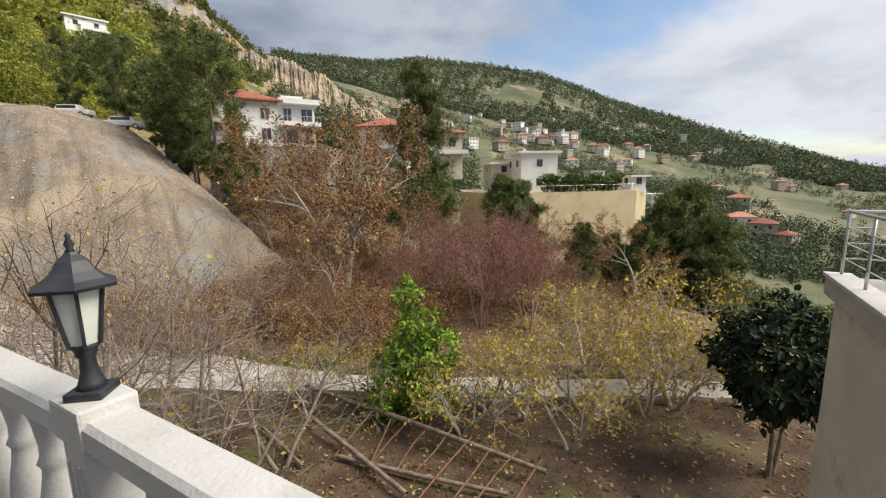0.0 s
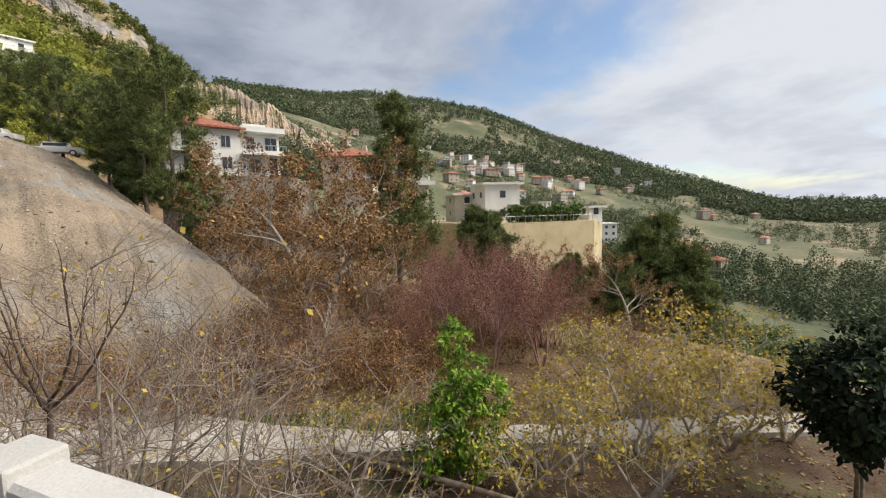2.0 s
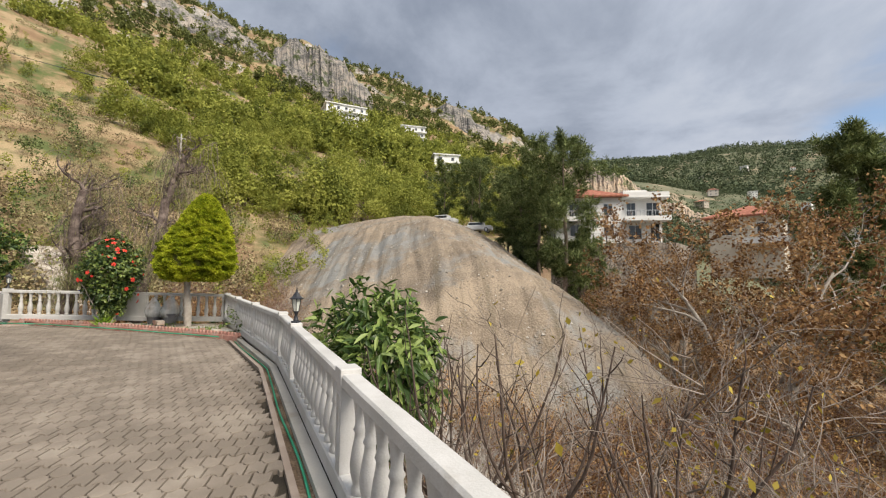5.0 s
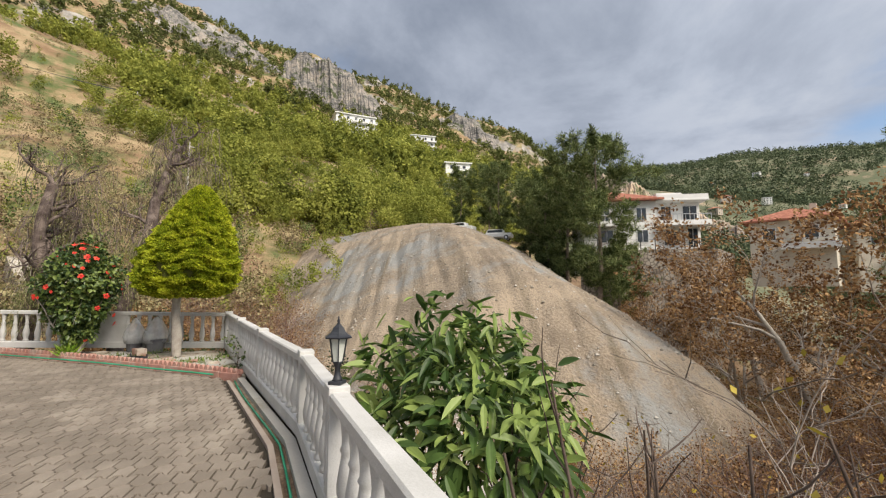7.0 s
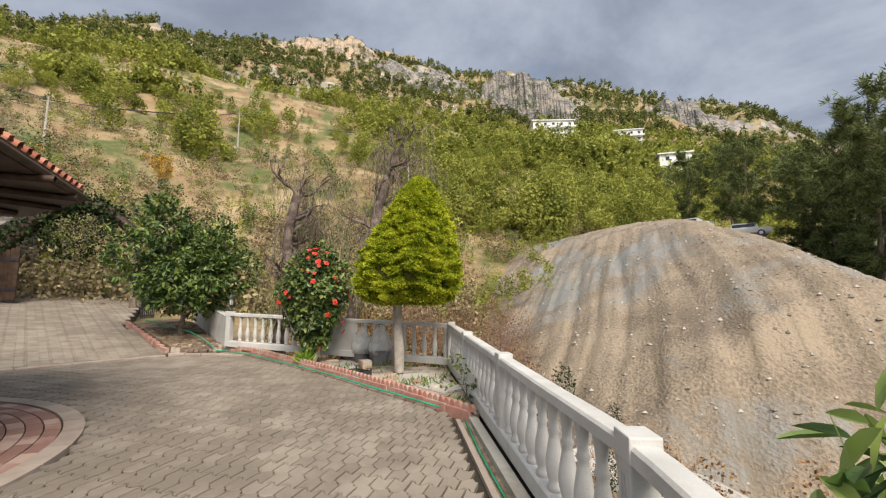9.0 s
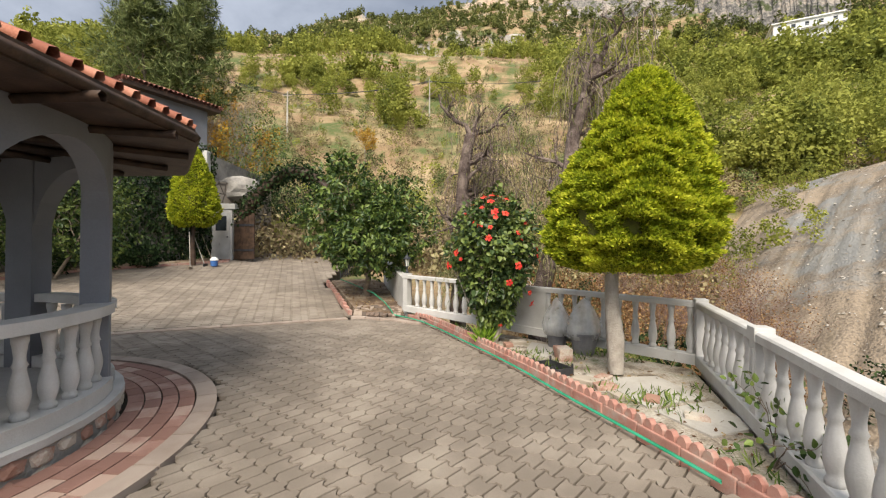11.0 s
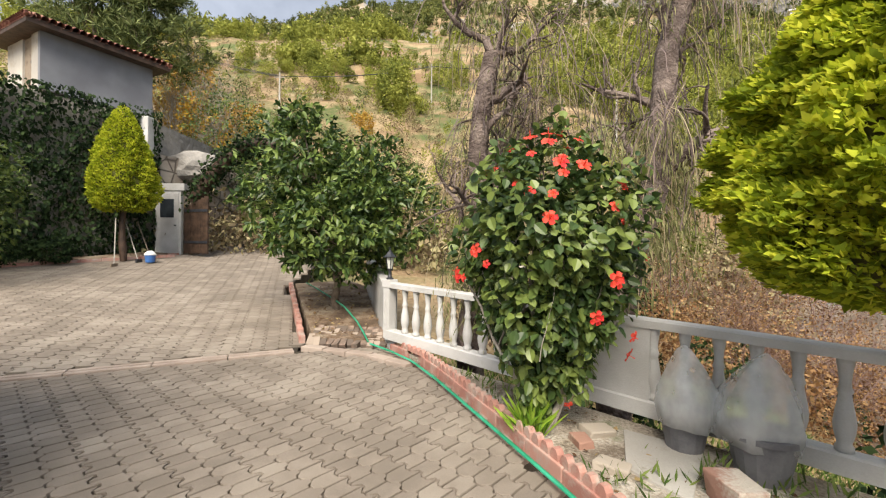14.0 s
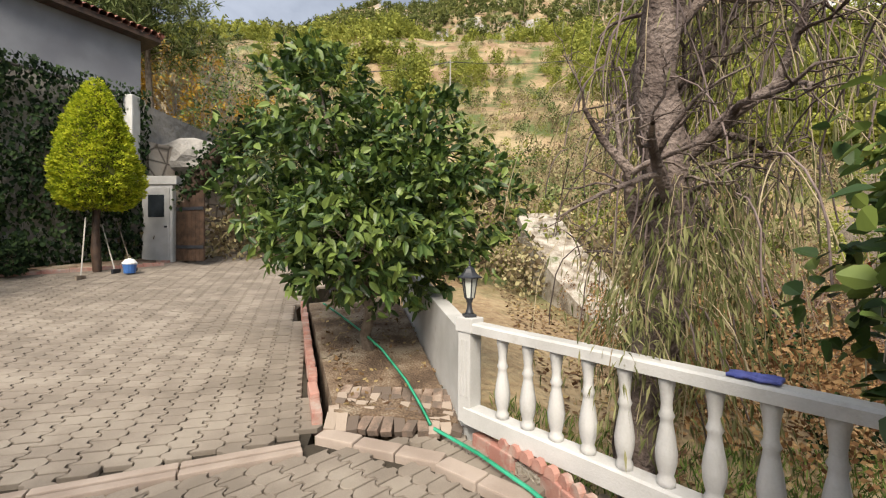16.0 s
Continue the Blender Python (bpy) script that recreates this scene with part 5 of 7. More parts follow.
plant(bare_tree("bare_sapling", 35, 5.6, "slender grey sapling with bare upright twigs", "sapling", "yellow_leaf", 110, 0.07, 2, 3, 5, 0.06, spread=(0.6, 1.15), up=0.06, lean=0.16),
      [(-4.9, 8.8, 1.15), (-6.4, 9.6, 1.45), (-7.6, 7.6, 1.4), (-9.6, 10.0, 1.5), (-8.6, 11.5, 1.5), (-5.6, 7.6, 1.35), (-6.9, 8.2, 1.5), (-8.4, 9.2, 1.55), (-4.2, 10.2, 1.2), (-12.0, 12.0, 1.2), (-5.8, 12.0, 0.95), (-13.5, 11.4, 1.15), (-7.0, 11.0, 1.1), (-10.4, 12.2, 1.2)])
M["dark_stem"] = mat("dark_sapling_bark", [(0.055, 0.038, 0.03), (0.13, 0.095, 0.078)], 7, 0.9, 0.6, 60)


def fruit_sapling(seed, fork, label):
    """A young pruned fruit tree: straight stem, a fork of rising limbs and short knobbly side twigs."""
    rng = np.random.default_rng(seed)
    root = thing("fruit_sapling", (0, 0, 0), label, "tree")
    stem = [np.array((0.05 * math.sin(i * 1.3 + seed), 0.05 * math.cos(i * 1.7 + seed), fork * i / 6 - 0.1 * (i == 0))) for i in range(7)]
    seat("trunk", tubes("trunk", [(stem, [0.06 - 0.004 * i for i in range(7)])], "dark_stem"), None, root)
    for j in range(6):
        a = j * 1.05 + rng.uniform(-0.3, 0.3)
        d = unit(np.array((math.cos(a), math.sin(a), rng.uniform(0.25, 0.9))))
        ln = rng.uniform(1.5, 2.7)
        p, pts = stem[-1] - np.array((0, 0, 0.12 * (j % 3))), []
        for k in range(9):
            pts.append(p)
            d = unit(d + rng.normal(0, 0.12, 3) + np.array((0, 0, 0.26)))
            p = p + d * ln / 8
        lines = [(pts, [0.028 - 0.0025 * k for k in range(9)])]
        for k in range(2, 8):
            e = unit(d + rng.normal(0, 0.8, 3)); q = [pts[k]]
            for n in range(4):
                e = unit(e + rng.normal(0, 0.15, 3) + np.array((0, 0, 0.2)))
                q.append(q[-1] + e * rng.uniform(0.08, 0.24))
            lines.append((q, [0.01, 0.009, 0.008, 0.006, 0.004]))
        limb = seat("limb", tubes("limb", lines[:1], "dark_stem"), None, root)
        for twig in lines[1:]:
            seat("twig", tubes("twig", [twig], "dark_stem"), None, limb)
    return root


plant(fruit_sapling(71, 4.9, "dark stemmed young fruit tree with a forked bare crown"), [(-9.4, 8.25, 1.0), (-11.3, 8.6, 0.97)])
plant(fruit_sapling(74, 4.5, "bare dark fruit tree with knobbly upright limbs"), [(-10.35, 8.4, 1.06), (-8.3, 8.9, 1.04), (-12.3, 9.6, 1.0)])
plant(pine("pine_tree", 41, 15, "tall dark green pine with drooping limbs", 0.29, 9500, 0.06, 0.34), [(-1.8, 42.0, 1.24)])
plant(pine("pine_tree", 42, 13, "broad dark pine beside the gravel bank", 0.3, 3600, 0.14, 0.42, broad=True), [(-21.9, 42.2, 1.24), (-26.3, 46.2, 1.1), (-30.5, 50.5, 1.0), (-35, 55.5, 0.9), (-21.5, 46.5, 0.8), (-40, 56, 0.85), (-44, 60, 0.85), (-29, 51, 1.0), (-33, 56, 1.0), (-48, 58, 0.8), (-26, 57, 0.9)])
plant(pine("pine_tree", 43, 8, "round bushy green pine on the valley slope", 0.38, 5200, 0.03, 0.34), [(13, 36, 0.65), (18.5, 37, 1.1), (23, 46, 1.1), (29, 48, 1.3), (14, 42, 0.8), (34, 56, 1.2), (20, 30, 0.65), (16, 34, (-2.4 - float(land_z(16, 34))) / 8), (19.5, 36, (-0.4 - float(land_z(19.5, 36))) / 8), (23.5, 40.5, (0.2 - float(land_z(23.5, 40.5))) / 8), (21.5, 33, (-1.8 - float(land_z(21.5, 33))) / 8), (26, 36, 0.85), (15, 37, 0.75), (18.5, 35, 0.8), (21, 41, 0.85), (10, 30, 0.6), (7.4, 50, (1.6 - float(land_z(7.4, 50))) / 8), (9.6, 53, (0.8 - float(land_z(9.6, 53))) / 8), (25, 40, 0.8), (9.5, 46, 0.9), (30, 55, 1.0)])


def willow(at, z, lean, h, seed, label):
    """An old pollarded willow: thick leaning trunk, stub limbs and curtains of hanging shoots."""
    rng = np.random.default_rng(seed)
    root = thing("willow_tree", (at[0], at[1], z), label, "tree")
    pts = [np.array([lean[0] * (i / 8) ** 1.3 + 0.07 * math.sin(i * 1.9), lean[1] * (i / 8) ** 1.3 + 0.07 * math.cos(i * 1.5), h * i / 8 - 0.1]) for i in range(9)]
    lines = [(pts, [0.21 - 0.01 * i for i in range(9)])]
    tips = []
    for i in range(15):
        b = pts[4 + i % 5]
        a = rng.uniform(0, 2 * math.pi)
        grow(rng, b, (math.cos(a) - 0.35, math.sin(a) + 0.35, 0.9), 1.3, 0.07, 2, 5, lines, tips, 0.0, 0.34, (0.5, 1.1), 0.6)
    beyond = [q for q in tips if q[0][1] + at[1] > q[0][0] + at[0] + 32.3]

    def curtain(starts, count, lo, hi, r, side):
        out, P, D = [], [], []
        for j in rng.integers(0, len(starts), count):
            q, ln = [np.array(starts[j]) + rng.normal(0, 0.05, 3)], rng.uniform(lo, hi)
            v = np.array([rng.normal(0, side), rng.normal(0, side), 0.15])
            for k in range(6):
                v = unit(v + np.array([rng.normal(0, 0.1), rng.normal(0, 0.1), -0.5]))
                q.append(q[-1] + v * ln / 6); P.append(q[-1]); D.append(v)
            out.append((q, [r] * 7))
        return out, np.array(P), np.array(D)

    seat("trunk", tubes("trunk", lines, "willow_bark"), None, root, "rough grey brown bark")
    along_stem = [pts[i] + (pts[i + 1] - pts[i]) * f + rng.normal(0, 0.12, 3) for i in range(3, 8) for f in np.linspace(0, 1, 8)]
    dry, _, _ = curtain(along_stem + [q[0] for q in beyond[::6]], 300, 0.35, 1.1, 0.007, 0.5)
    seat("dry_twig", tubes("dry_twig", dry, "dead_twig"), None, root, "drooping grey purple dry twigs")["kind"] = "stuff"
    hang, P, D = curtain([q[0] for q in beyond], 210, 0.5, 1.9, 0.004, 0.3)
    seat("shoot", tubes("shoot", hang, "shoot"), None, root)["kind"] = "stuff"
    low, P2, D2 = curtain([p for p in along_stem if p[2] < h * 0.62], 80, 0.4, 1.0, 0.004, 0.8)
    seat("shoot", tubes("shoot", low, "shoot"), None, root)["kind"] = "stuff"
    P, D = np.concatenate([P, P2, P2]), np.concatenate([D, D2, D2])
    i = rng.integers(0, len(P), 7000)
    seat("leaves", leaves("leaves", rng, P[i] + rng.normal(0, 0.11, (7000, 3)), D[i] + rng.normal(0, 0.35, (7000, 3)), 0.1, 0.016, "willow", droop=0.7, flat=0.1), None, root)


M["dead_twig"] = mat("dry_willow_twig", [(0.1, 0.075, 0.07), (0.22, 0.168, 0.155)], 5, 0.9, island=0.5)


willow((-25.1, 7.1), -0.6, (-0.1, 0.2), 5.4, 51, "old willow with rough trunk and hanging shoots behind the balustrade")
willow((-23.95, 8.55), -0.7, (-1.2, 1.7), 7.2, 52, "leaning old willow with a thick rough trunk")

# ---- gate end of the drive ----
tagged(part("wall_garden", prism([(-25.98, 5.78), (-30.4, 4.6), (-30.4, 4.78), (-25.98, 5.96)], -0.8, lambda x, y: 1.3 + 0.1 * (-25.98 - x)), "white"), "low whitewashed wall behind the citrus bed", "wall", kind="structure")
tagged(part("citrus_bed", prism([(-26.1, 4.55), (-30.0, 2.85), (-30.9, 4.0), (-30.3, 4.6), (-26.0, 5.75)], -0.5, lambda x, y: fz(x, y) + 0.1), "soil"), "dark earth of the citrus bed", "bed", kind="structure")
WALLP = [(-34.3, -3.75), (-31.6, -5.3), (-27, -7.7), (-22, -10.5)]
for p, q in zip(WALLP, WALLP[1:]):
    tagged(part("wall_ivy", prism([p, q, (q[0] - 0.3, q[1] - 0.6), (p[0] - 0.3, p[1] - 0.6)], 0.0, 6.45), "stone"), "high stone retaining wall hidden under ivy", "wall", kind="structure")


def ivy_sheet():
    rng = np.random.default_rng(61)
    root = thing("ivy", (0, 0, 0), "thick dark ivy covering the retaining wall", "ivy", kind="stuff")
    P, D = [], []
    for p, q in zip(WALLP, WALLP[1:]):
        p, q = np.array(p), np.array(q)
        d = unit(q - p); nr = np.array([-d[1], d[0]])
        if nr[1] < 0:
            nr = -nr
        n = int(np.linalg.norm(q - p) * 1500)
        s = rng.uniform(0, 1, (n, 1)); z = rng.uniform(1.6, 6.75, n)
        xy = p + (q - p) * s
        off = 0.12 + 0.28 * np.abs(fbm(s[:, 0] * np.linalg.norm(q - p), z, 1.4, p[0])) + rng.uniform(0, 0.1, n)
        xy = xy + nr * off[:, None]
        P.append(np.column_stack([xy, z])); D.append(np.column_stack([np.tile(nr, (n, 1)) * 0.5, np.full(n, -0.6)]))
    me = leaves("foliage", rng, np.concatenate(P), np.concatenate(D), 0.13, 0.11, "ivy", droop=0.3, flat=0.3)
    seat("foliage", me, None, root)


ivy_sheet()


def hut():
    """Small grey hut with a low hipped roof of red tiles above the ivy wall."""
    e1, e2 = Vector((-0.89, 0.45)), Vector((-0.45, -0.89))
    m = Matrix(((e1.x, e2.x, 0, -31.9), (e1.y, e2.y, 0, -5.7), (0, 0, 1, 0.3), (0, 0, 0, 1)))
    root = thing("hut", m, "small grey hut with a red tiled roof above the ivy wall", "hut")
    z0, z1 = 6.4, 8.2
    part("wall", boxed(0, 0, z0, 3.2, 0.15, z1), "grey_wall", root)
    part("wall", boxed(0, 0.15, z0, 0.15, 0.6, z1), "concrete", root)
    part("wall", boxed(0, 1.25, z0, 0.15, 2.4, z1), "concrete", root)
    part("wall", boxed(0.15, 2.25, z0, 3.2, 2.4, z1), "grey_wall", root)
    part("wall", boxed(3.05, 0.15, z0, 3.2, 2.25, z1), "grey_wall", root)
    door = part("door", boxed(0.06, 0.6, z0, 0.11, 1.25, z1 - 0.05), "old_wood", root)
    part("handle", boxed(0.03, 0.68, z0 + 0.9, 0.06, 0.74, z0 + 1.0), "lamp", door)
    bm = bmesh.new()
    lo = [bm.verts.new(v) for v in ((-0.45, -0.4, z1 - 0.05), (3.6, -0.4, z1 - 0.05), (3.6, 2.8, z1 - 0.05), (-0.45, 2.8, z1 - 0.05))]
    hi = [bm.verts.new((v.co.x, v.co.y, z1 + 0.12)) for v in lo]
    r = [bm.verts.new((1.0, 1.2, z1 + 0.75)), bm.verts.new((2.2, 1.2, z1 + 0.75))]
    for i in range(4):
        bm.faces.new((lo[i], lo[(i + 1) % 4], hi[(i + 1) % 4], hi[i]))
    bm.faces.new(lo[::-1])
    bm.faces.new((hi[0], hi[1], r[1], r[0])); bm.faces.new((hi[1], hi[2], r[1])); bm.faces.new((hi[2], hi[3], r[0], r[1])); bm.faces.new((hi[3], hi[0], r[0]))
    bmesh.ops.recalc_face_normals(bm, faces=bm.faces)
    roof = part("roof", bm, "dark_wood", root, "red clay roof over a dark fascia")
    ridge = [(1.0, 1.2, z1 + 0.78), (2.2, 1.2, z1 + 0.78)]
    zt0 = z1 + 0.15
    for a, b, c, d in (((-0.5, -0.45), (3.65, -0.45), ridge[0], ridge[1]), ((-0.5, 2.85), (-0.5, -0.45), ridge[0], ridge[0]), ((3.65, -0.45), (3.65, 2.85), ridge[1], ridge[1])):
        a, b, c, d = np.array((*a, zt0)), np.array((*b, zt0)), np.array(c), np.array(d)
        for k in range(22):
            t = (k + 0.5) / 22
            p = a + (b - a) * t
            base = (b - a) / np.linalg.norm(b - a)
            sc, sd = (c - a) @ base, (d - a) @ base
            x = (p - a) @ base
            f = x / sc if x < sc else 1.0 if x <= sd else (np.linalg.norm(b - a) - x) / (np.linalg.norm(b - a) - sd)
            up = (c - a) - base * sc
            q = p + up * max(0.06, f)
            seat("roof_tile", tubes("roof_tile", [([p + (q - p) * g for g in np.linspace(0, 1, 5)], [0.1, 0.085, 0.1, 0.085, 0.09])], "hut_tile"), None, roof)


M["hut_tile"] = mat("weathered_roof_tile", [(0.16, 0.06, 0.045), (0.25, 0.1, 0.07), (0.34, 0.17, 0.12)], 4, 0.85, 0.5, 60, rnd=0.5)
hut()
tagged(part("terrace_fill", prism([(-34.5, -3.9), (-31.7, -5.5), (-27, -8.0), (-27, -14), (-40, -14), (-40, -4)], 0, 6.4), "ground"), "earth behind the retaining wall", "ground", kind="structure")


def garden_door():
    root = thing("door_garden", (-34.0, -3.1, 1.62), "white panelled garden door with a dark window", "door")
    part("frame", boxed(-0.08, -0.46, 0, 0.08, 0.46, 2.25, 0.01), "white", root)
    leaf = part("door_leaf", boxed(0.082, -0.38, 0.02, 0.12, 0.38, 2.15, 0.008), "white", root)
    part("window_pane", boxed(0.121, -0.24, 1.3, 0.13, 0.24, 1.95), "glass", leaf)
    part("handle", boxed(0.121, 0.27, 1.0, 0.17, 0.33, 1.05), "lamp", leaf)
    part("lintel", boxed(-0.25, -0.7, 2.25, 0.12, 0.6, 2.5, 0.02), "white", root)
    g = thing("gate_leaf", pose(-34.0, -2.55, 1.62, 0, 0, 72), "open dark timber gate leaf with iron straps", "gate")
    for i in range(7):
        h = 2.05 - 0.25 * abs(i - 6) / 6 * 1.5
        part("board", boxed(i * 0.155, -0.03, 0.05, i * 0.155 + 0.148, 0.03, h, 0.006), "dark_wood", g)
    for z in (0.4, 1.5):
        part("strap", boxed(0, -0.05, z, 1.08, -0.03, z + 0.09), "lamp", g)
    g2 = thing("gate_leaf", pose(-31.6, 2.75, 1.0, 0, 0, 165), "dark iron gate leaf folded back beside the drive", "gate")
    for i in range(8):
        part("bar", boxed(i * 0.14, -0.015, 0.02, i * 0.14 + 0.03, 0.015, 1.2), "lamp", g2)
    part("rail", boxed(0, -0.02, 1.15, 1.02, 0.02, 1.2), "lamp", g2)
    part("rail", boxed(0, -0.02, 0.1, 1.02, 0.02, 0.15), "lamp", g2)


garden_door()


def gate_arch():
    rng = np.random.default_rng(62)
    root = thing("gate_arch", (0, 0, 0), "ivy grown timber arch over the drive gate", "arch")
    pts = [np.array((-34.1, -2.3 + 4.3 * t, 3.0 + 3.0 * math.sin(math.pi * (0.1 + 0.72 * t)) - 0.4)) for t in np.linspace(0, 1, 14)]
    seat("arch_beam", tubes("arch_beam", [(pts, [0.22] * 14)], "dark_wood"), None, root)
    post = [np.array((-34.1, -2.3, z)) for z in (1.4, 2.4, 3.6)]
    seat("post", tubes("post", [(post, [0.14] * 3)], "bark"), None, root)
    post = [np.array((-34.1, 2.0, z)) for z in (1.2, 2.6, 4.2)]
    seat("post", tubes("post", [(post, [0.14] * 3)], "bark"), None, root)
    P = np.array(pts)
    i = rng.integers(0, 11, 2600)
    Q = P[i] + (P[i + 1] - P[i]) * rng.uniform(0, 1, (2600, 1)) + rng.normal(0, 0.2, (2600, 3))
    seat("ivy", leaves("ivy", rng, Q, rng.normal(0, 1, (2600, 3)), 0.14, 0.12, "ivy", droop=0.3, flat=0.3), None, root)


gate_arch()


xs = np.linspace(0, 1, 16)
track = [(-31.5 - 9.5 * t, 11.0 - 1.9 * t - 0.4 * math.sin(t * 3), -0.7 + 4.3 * t ** 1.2) for t in xs]
V = np.array([(x + dx, y + dy, z + dz) for x, y, z in track for dx, dy, dz in ((0, -0.9, -1.5), (0, -0.85, 0.0), (0, 0.9, 0.05), (0, 0.95, -1.5))])
i, j = np.meshgrid(np.arange(15), np.arange(3), indexing="ij")
F = np.stack([i * 4 + j, i * 4 + j + 1, (i + 1) * 4 + j + 1, (i + 1) * 4 + j], -1).reshape(-1, 4)
tagged(seat("path", arrays("path", V, F, "pale_soil"), None), "pale concrete track climbing the slope beyond the willows", "path", kind="structure")


# ---- houses ----
def villa(name, at, turn, w, d, storeys, label, flat=False, roofm="roof", wallm="house", balcony=True, h=3.0, group="", sink=0.3, wins=0):
    """A white house with storeys, windows, balconies and a hipped or flat roof; its front faces -y."""
    root = thing(name, pose(at[0], at[1], at[2], 0, 0, turn), label, "house", group)
    H = h * storeys
    part("wall", boxed(-w / 2, -d / 2, -sink, w / 2, d / 2, H), wallm, root)
    n = wins or max(2, int(w / 3.2))
    for s in range(storeys):
        for i in range(n):
            x = -w / 2 + (i + 0.5) * w / n
            win = part("window", boxed(x - 0.62, -d / 2 - 0.05, s * h + 0.9, x + 0.62, -d / 2 + 0.02, s * h + 2.3), "house", root)
            part("pane", boxed(x - 0.54, -d / 2 - 0.07, s * h + 0.98, x + 0.54, -d / 2 - 0.045, s * h + 2.22), "glass", win)
        for i in range(max(1, int(d / 4))):
            y = -d / 2 + (i + 0.5) * d / max(1, int(d / 4))
            for sx in (-1, 1):
                win = part("window", boxed(sx * w / 2 - 0.05, y - 0.6, s * h + 0.9, sx * w / 2 + 0.05, y + 0.6, s * h + 2.2), "house", root)
                part("pane", boxed(sx * (w / 2 + 0.06) - 0.012, y - 0.5, s * h + 1.0, sx * (w / 2 + 0.06) + 0.012, y + 0.5, s * h + 2.1), "glass", win)
        if balcony:
            b = part("balcony", boxed(-w * 0.1, -d / 2 - 1.4, s * h - 0.15, w / 2 + 0.6, -d / 2 - 0.05, s * h + 0.05), "house", root)
            part("parapet", boxed(-w * 0.1, -d / 2 - 1.4, s * h + 0.06, w / 2 + 0.6, -d / 2 - 1.3, s * h + 0.45), "house", b)
            part("rail", boxed(-w * 0.1, -d / 2 - 1.38, s * h + 0.85, w / 2 + 0.6, -d / 2 - 1.33, s * h + 0.92), "steel", b)
            for k in range(9):
                x = -w * 0.1 + (w * 0.6 + 0.55) * k / 8
                part("post", boxed(x, -d / 2 - 1.38, s * h + 0.45, x + 0.05, -d / 2 - 1.33, s * h + 0.85), "steel", b)
    if flat:
        part("roof", boxed(-w / 2 - 0.6, -d / 2 - 0.6, H, w / 2 + 0.6, d / 2 + 0.6, H + 0.35), "house", root)
    else:
        bm = bmesh.new()
        o = 0.7
        lo = [bm.verts.new(v) for v in ((-w / 2 - o, -d / 2 - o, H), (w / 2 + o, -d / 2 - o, H), (w / 2 + o, d / 2 + o, H), (-w / 2 - o, d / 2 + o, H))]
        hi = [bm.verts.new((v.co.x, v.co.y, H + 0.15)) for v in lo]
        k = min(w, d) / 2
        r = [bm.verts.new((-(w / 2 - k) - 0.2, 0, H + 0.15 + k * 0.45)), bm.verts.new(((w / 2 - k) + 0.2, 0, H + 0.15 + k * 0.45))]
        for i in range(4):
            bm.faces.new((lo[i], lo[(i + 1) % 4], hi[(i + 1) % 4], hi[i]))
        bm.faces.new(lo[::-1])
        bm.faces.new((hi[0], hi[1], r[1], r[0])); bm.faces.new((hi[1], hi[2], r[1])); bm.faces.new((hi[2], hi[3], r[0], r[1])); bm.faces.new((hi[3], hi[0], r[0]))
        bmesh.ops.recalc_face_normals(bm, faces=bm.faces)
        roof = part("roof", bm, roofm, root, "orange clay tiled roof")
        part("chimney", boxed(w * 0.2, 0.5, H + 0.4, w * 0.2 + 0.6, 1.1, H + 0.6 + k * 0.45), wallm, roof)
    return root


def white_house():
    """A white two storey house: a wing under a red hipped roof and a lower wing with a balcony and roof terrace."""
    root = thing("white_house", pose(-21.5, 50.6, 6.1, 0, 0, 30), "white two storey house with red roof, balcony and roof terrace", "house")
    part("wall", boxed(-4.5, 0, -0.3, 2.7, 7, 4.9), "house", root)
    part("wall", boxed(2.72, 0.9, -0.3, 7.2, 7, 4.7), "house", root)
    bm = bmesh.new()
    lo = [bm.verts.new(v) for v in ((-5.2, -0.7, 4.85), (3.3, -0.7, 4.85), (3.3, 7.7, 4.85), (-5.2, 7.7, 4.85))]
    hi = [bm.verts.new((v.co.x, v.co.y, 5.02)) for v in lo]
    r = [bm.verts.new((-1.4, 3.5, 6.6)), bm.verts.new((-0.5, 3.5, 6.6))]
    for i in range(4):
        bm.faces.new((lo[i], lo[(i + 1) % 4], hi[(i + 1) % 4], hi[i]))
    bm.faces.new(lo[::-1])
    bm.faces.new((hi[0], hi[1], r[1], r[0])); bm.faces.new((hi[1], hi[2], r[1])); bm.faces.new((hi[2], hi[3], r[0], r[1])); bm.faces.new((hi[3], hi[0], r[0]))
    bmesh.ops.recalc_face_normals(bm, faces=bm.faces)
    part("roof", bm, "roof", root, "orange red clay tiled roof")
    slab = part("roof_terrace", boxed(2.72, -0.5, 4.72, 7.6, 7, 4.9, 0.03), "house", root)
    part("parapet", boxed(2.75, -0.45, 4.905, 7.55, -0.3, 5.35), "house", slab)
    part("parapet", boxed(7.4, -0.29, 4.905, 7.55, 6.9, 5.35), "house", slab)
    part("stair_head", boxed(3.6, 2.4, 4.905, 6.2, 5.4, 6.1), "house", root)
    for x0, x1, z in ((2.75, 7.5, 2.35), (-4.4, -0.6, 2.35)):
        b = part("balcony", boxed(x0, -1.0, z - 0.2, x1, 0.85 if x0 > 0 else -0.02, z), "house", root)
        part("parapet", boxed(x0, -1.0, z + 0.004, x1, -0.9, z + 0.3), "house", b)
        part("rail", boxed(x0, -0.98, z + 0.86, x1, -0.93, z + 0.93), "steel", b)
        for k in range(13):
            x = x0 + (x1 - x0 - 0.05) * k / 12
            part("post", boxed(x, -0.98, z + 0.3, x + 0.04, -0.94, z + 0.86), "steel", b)
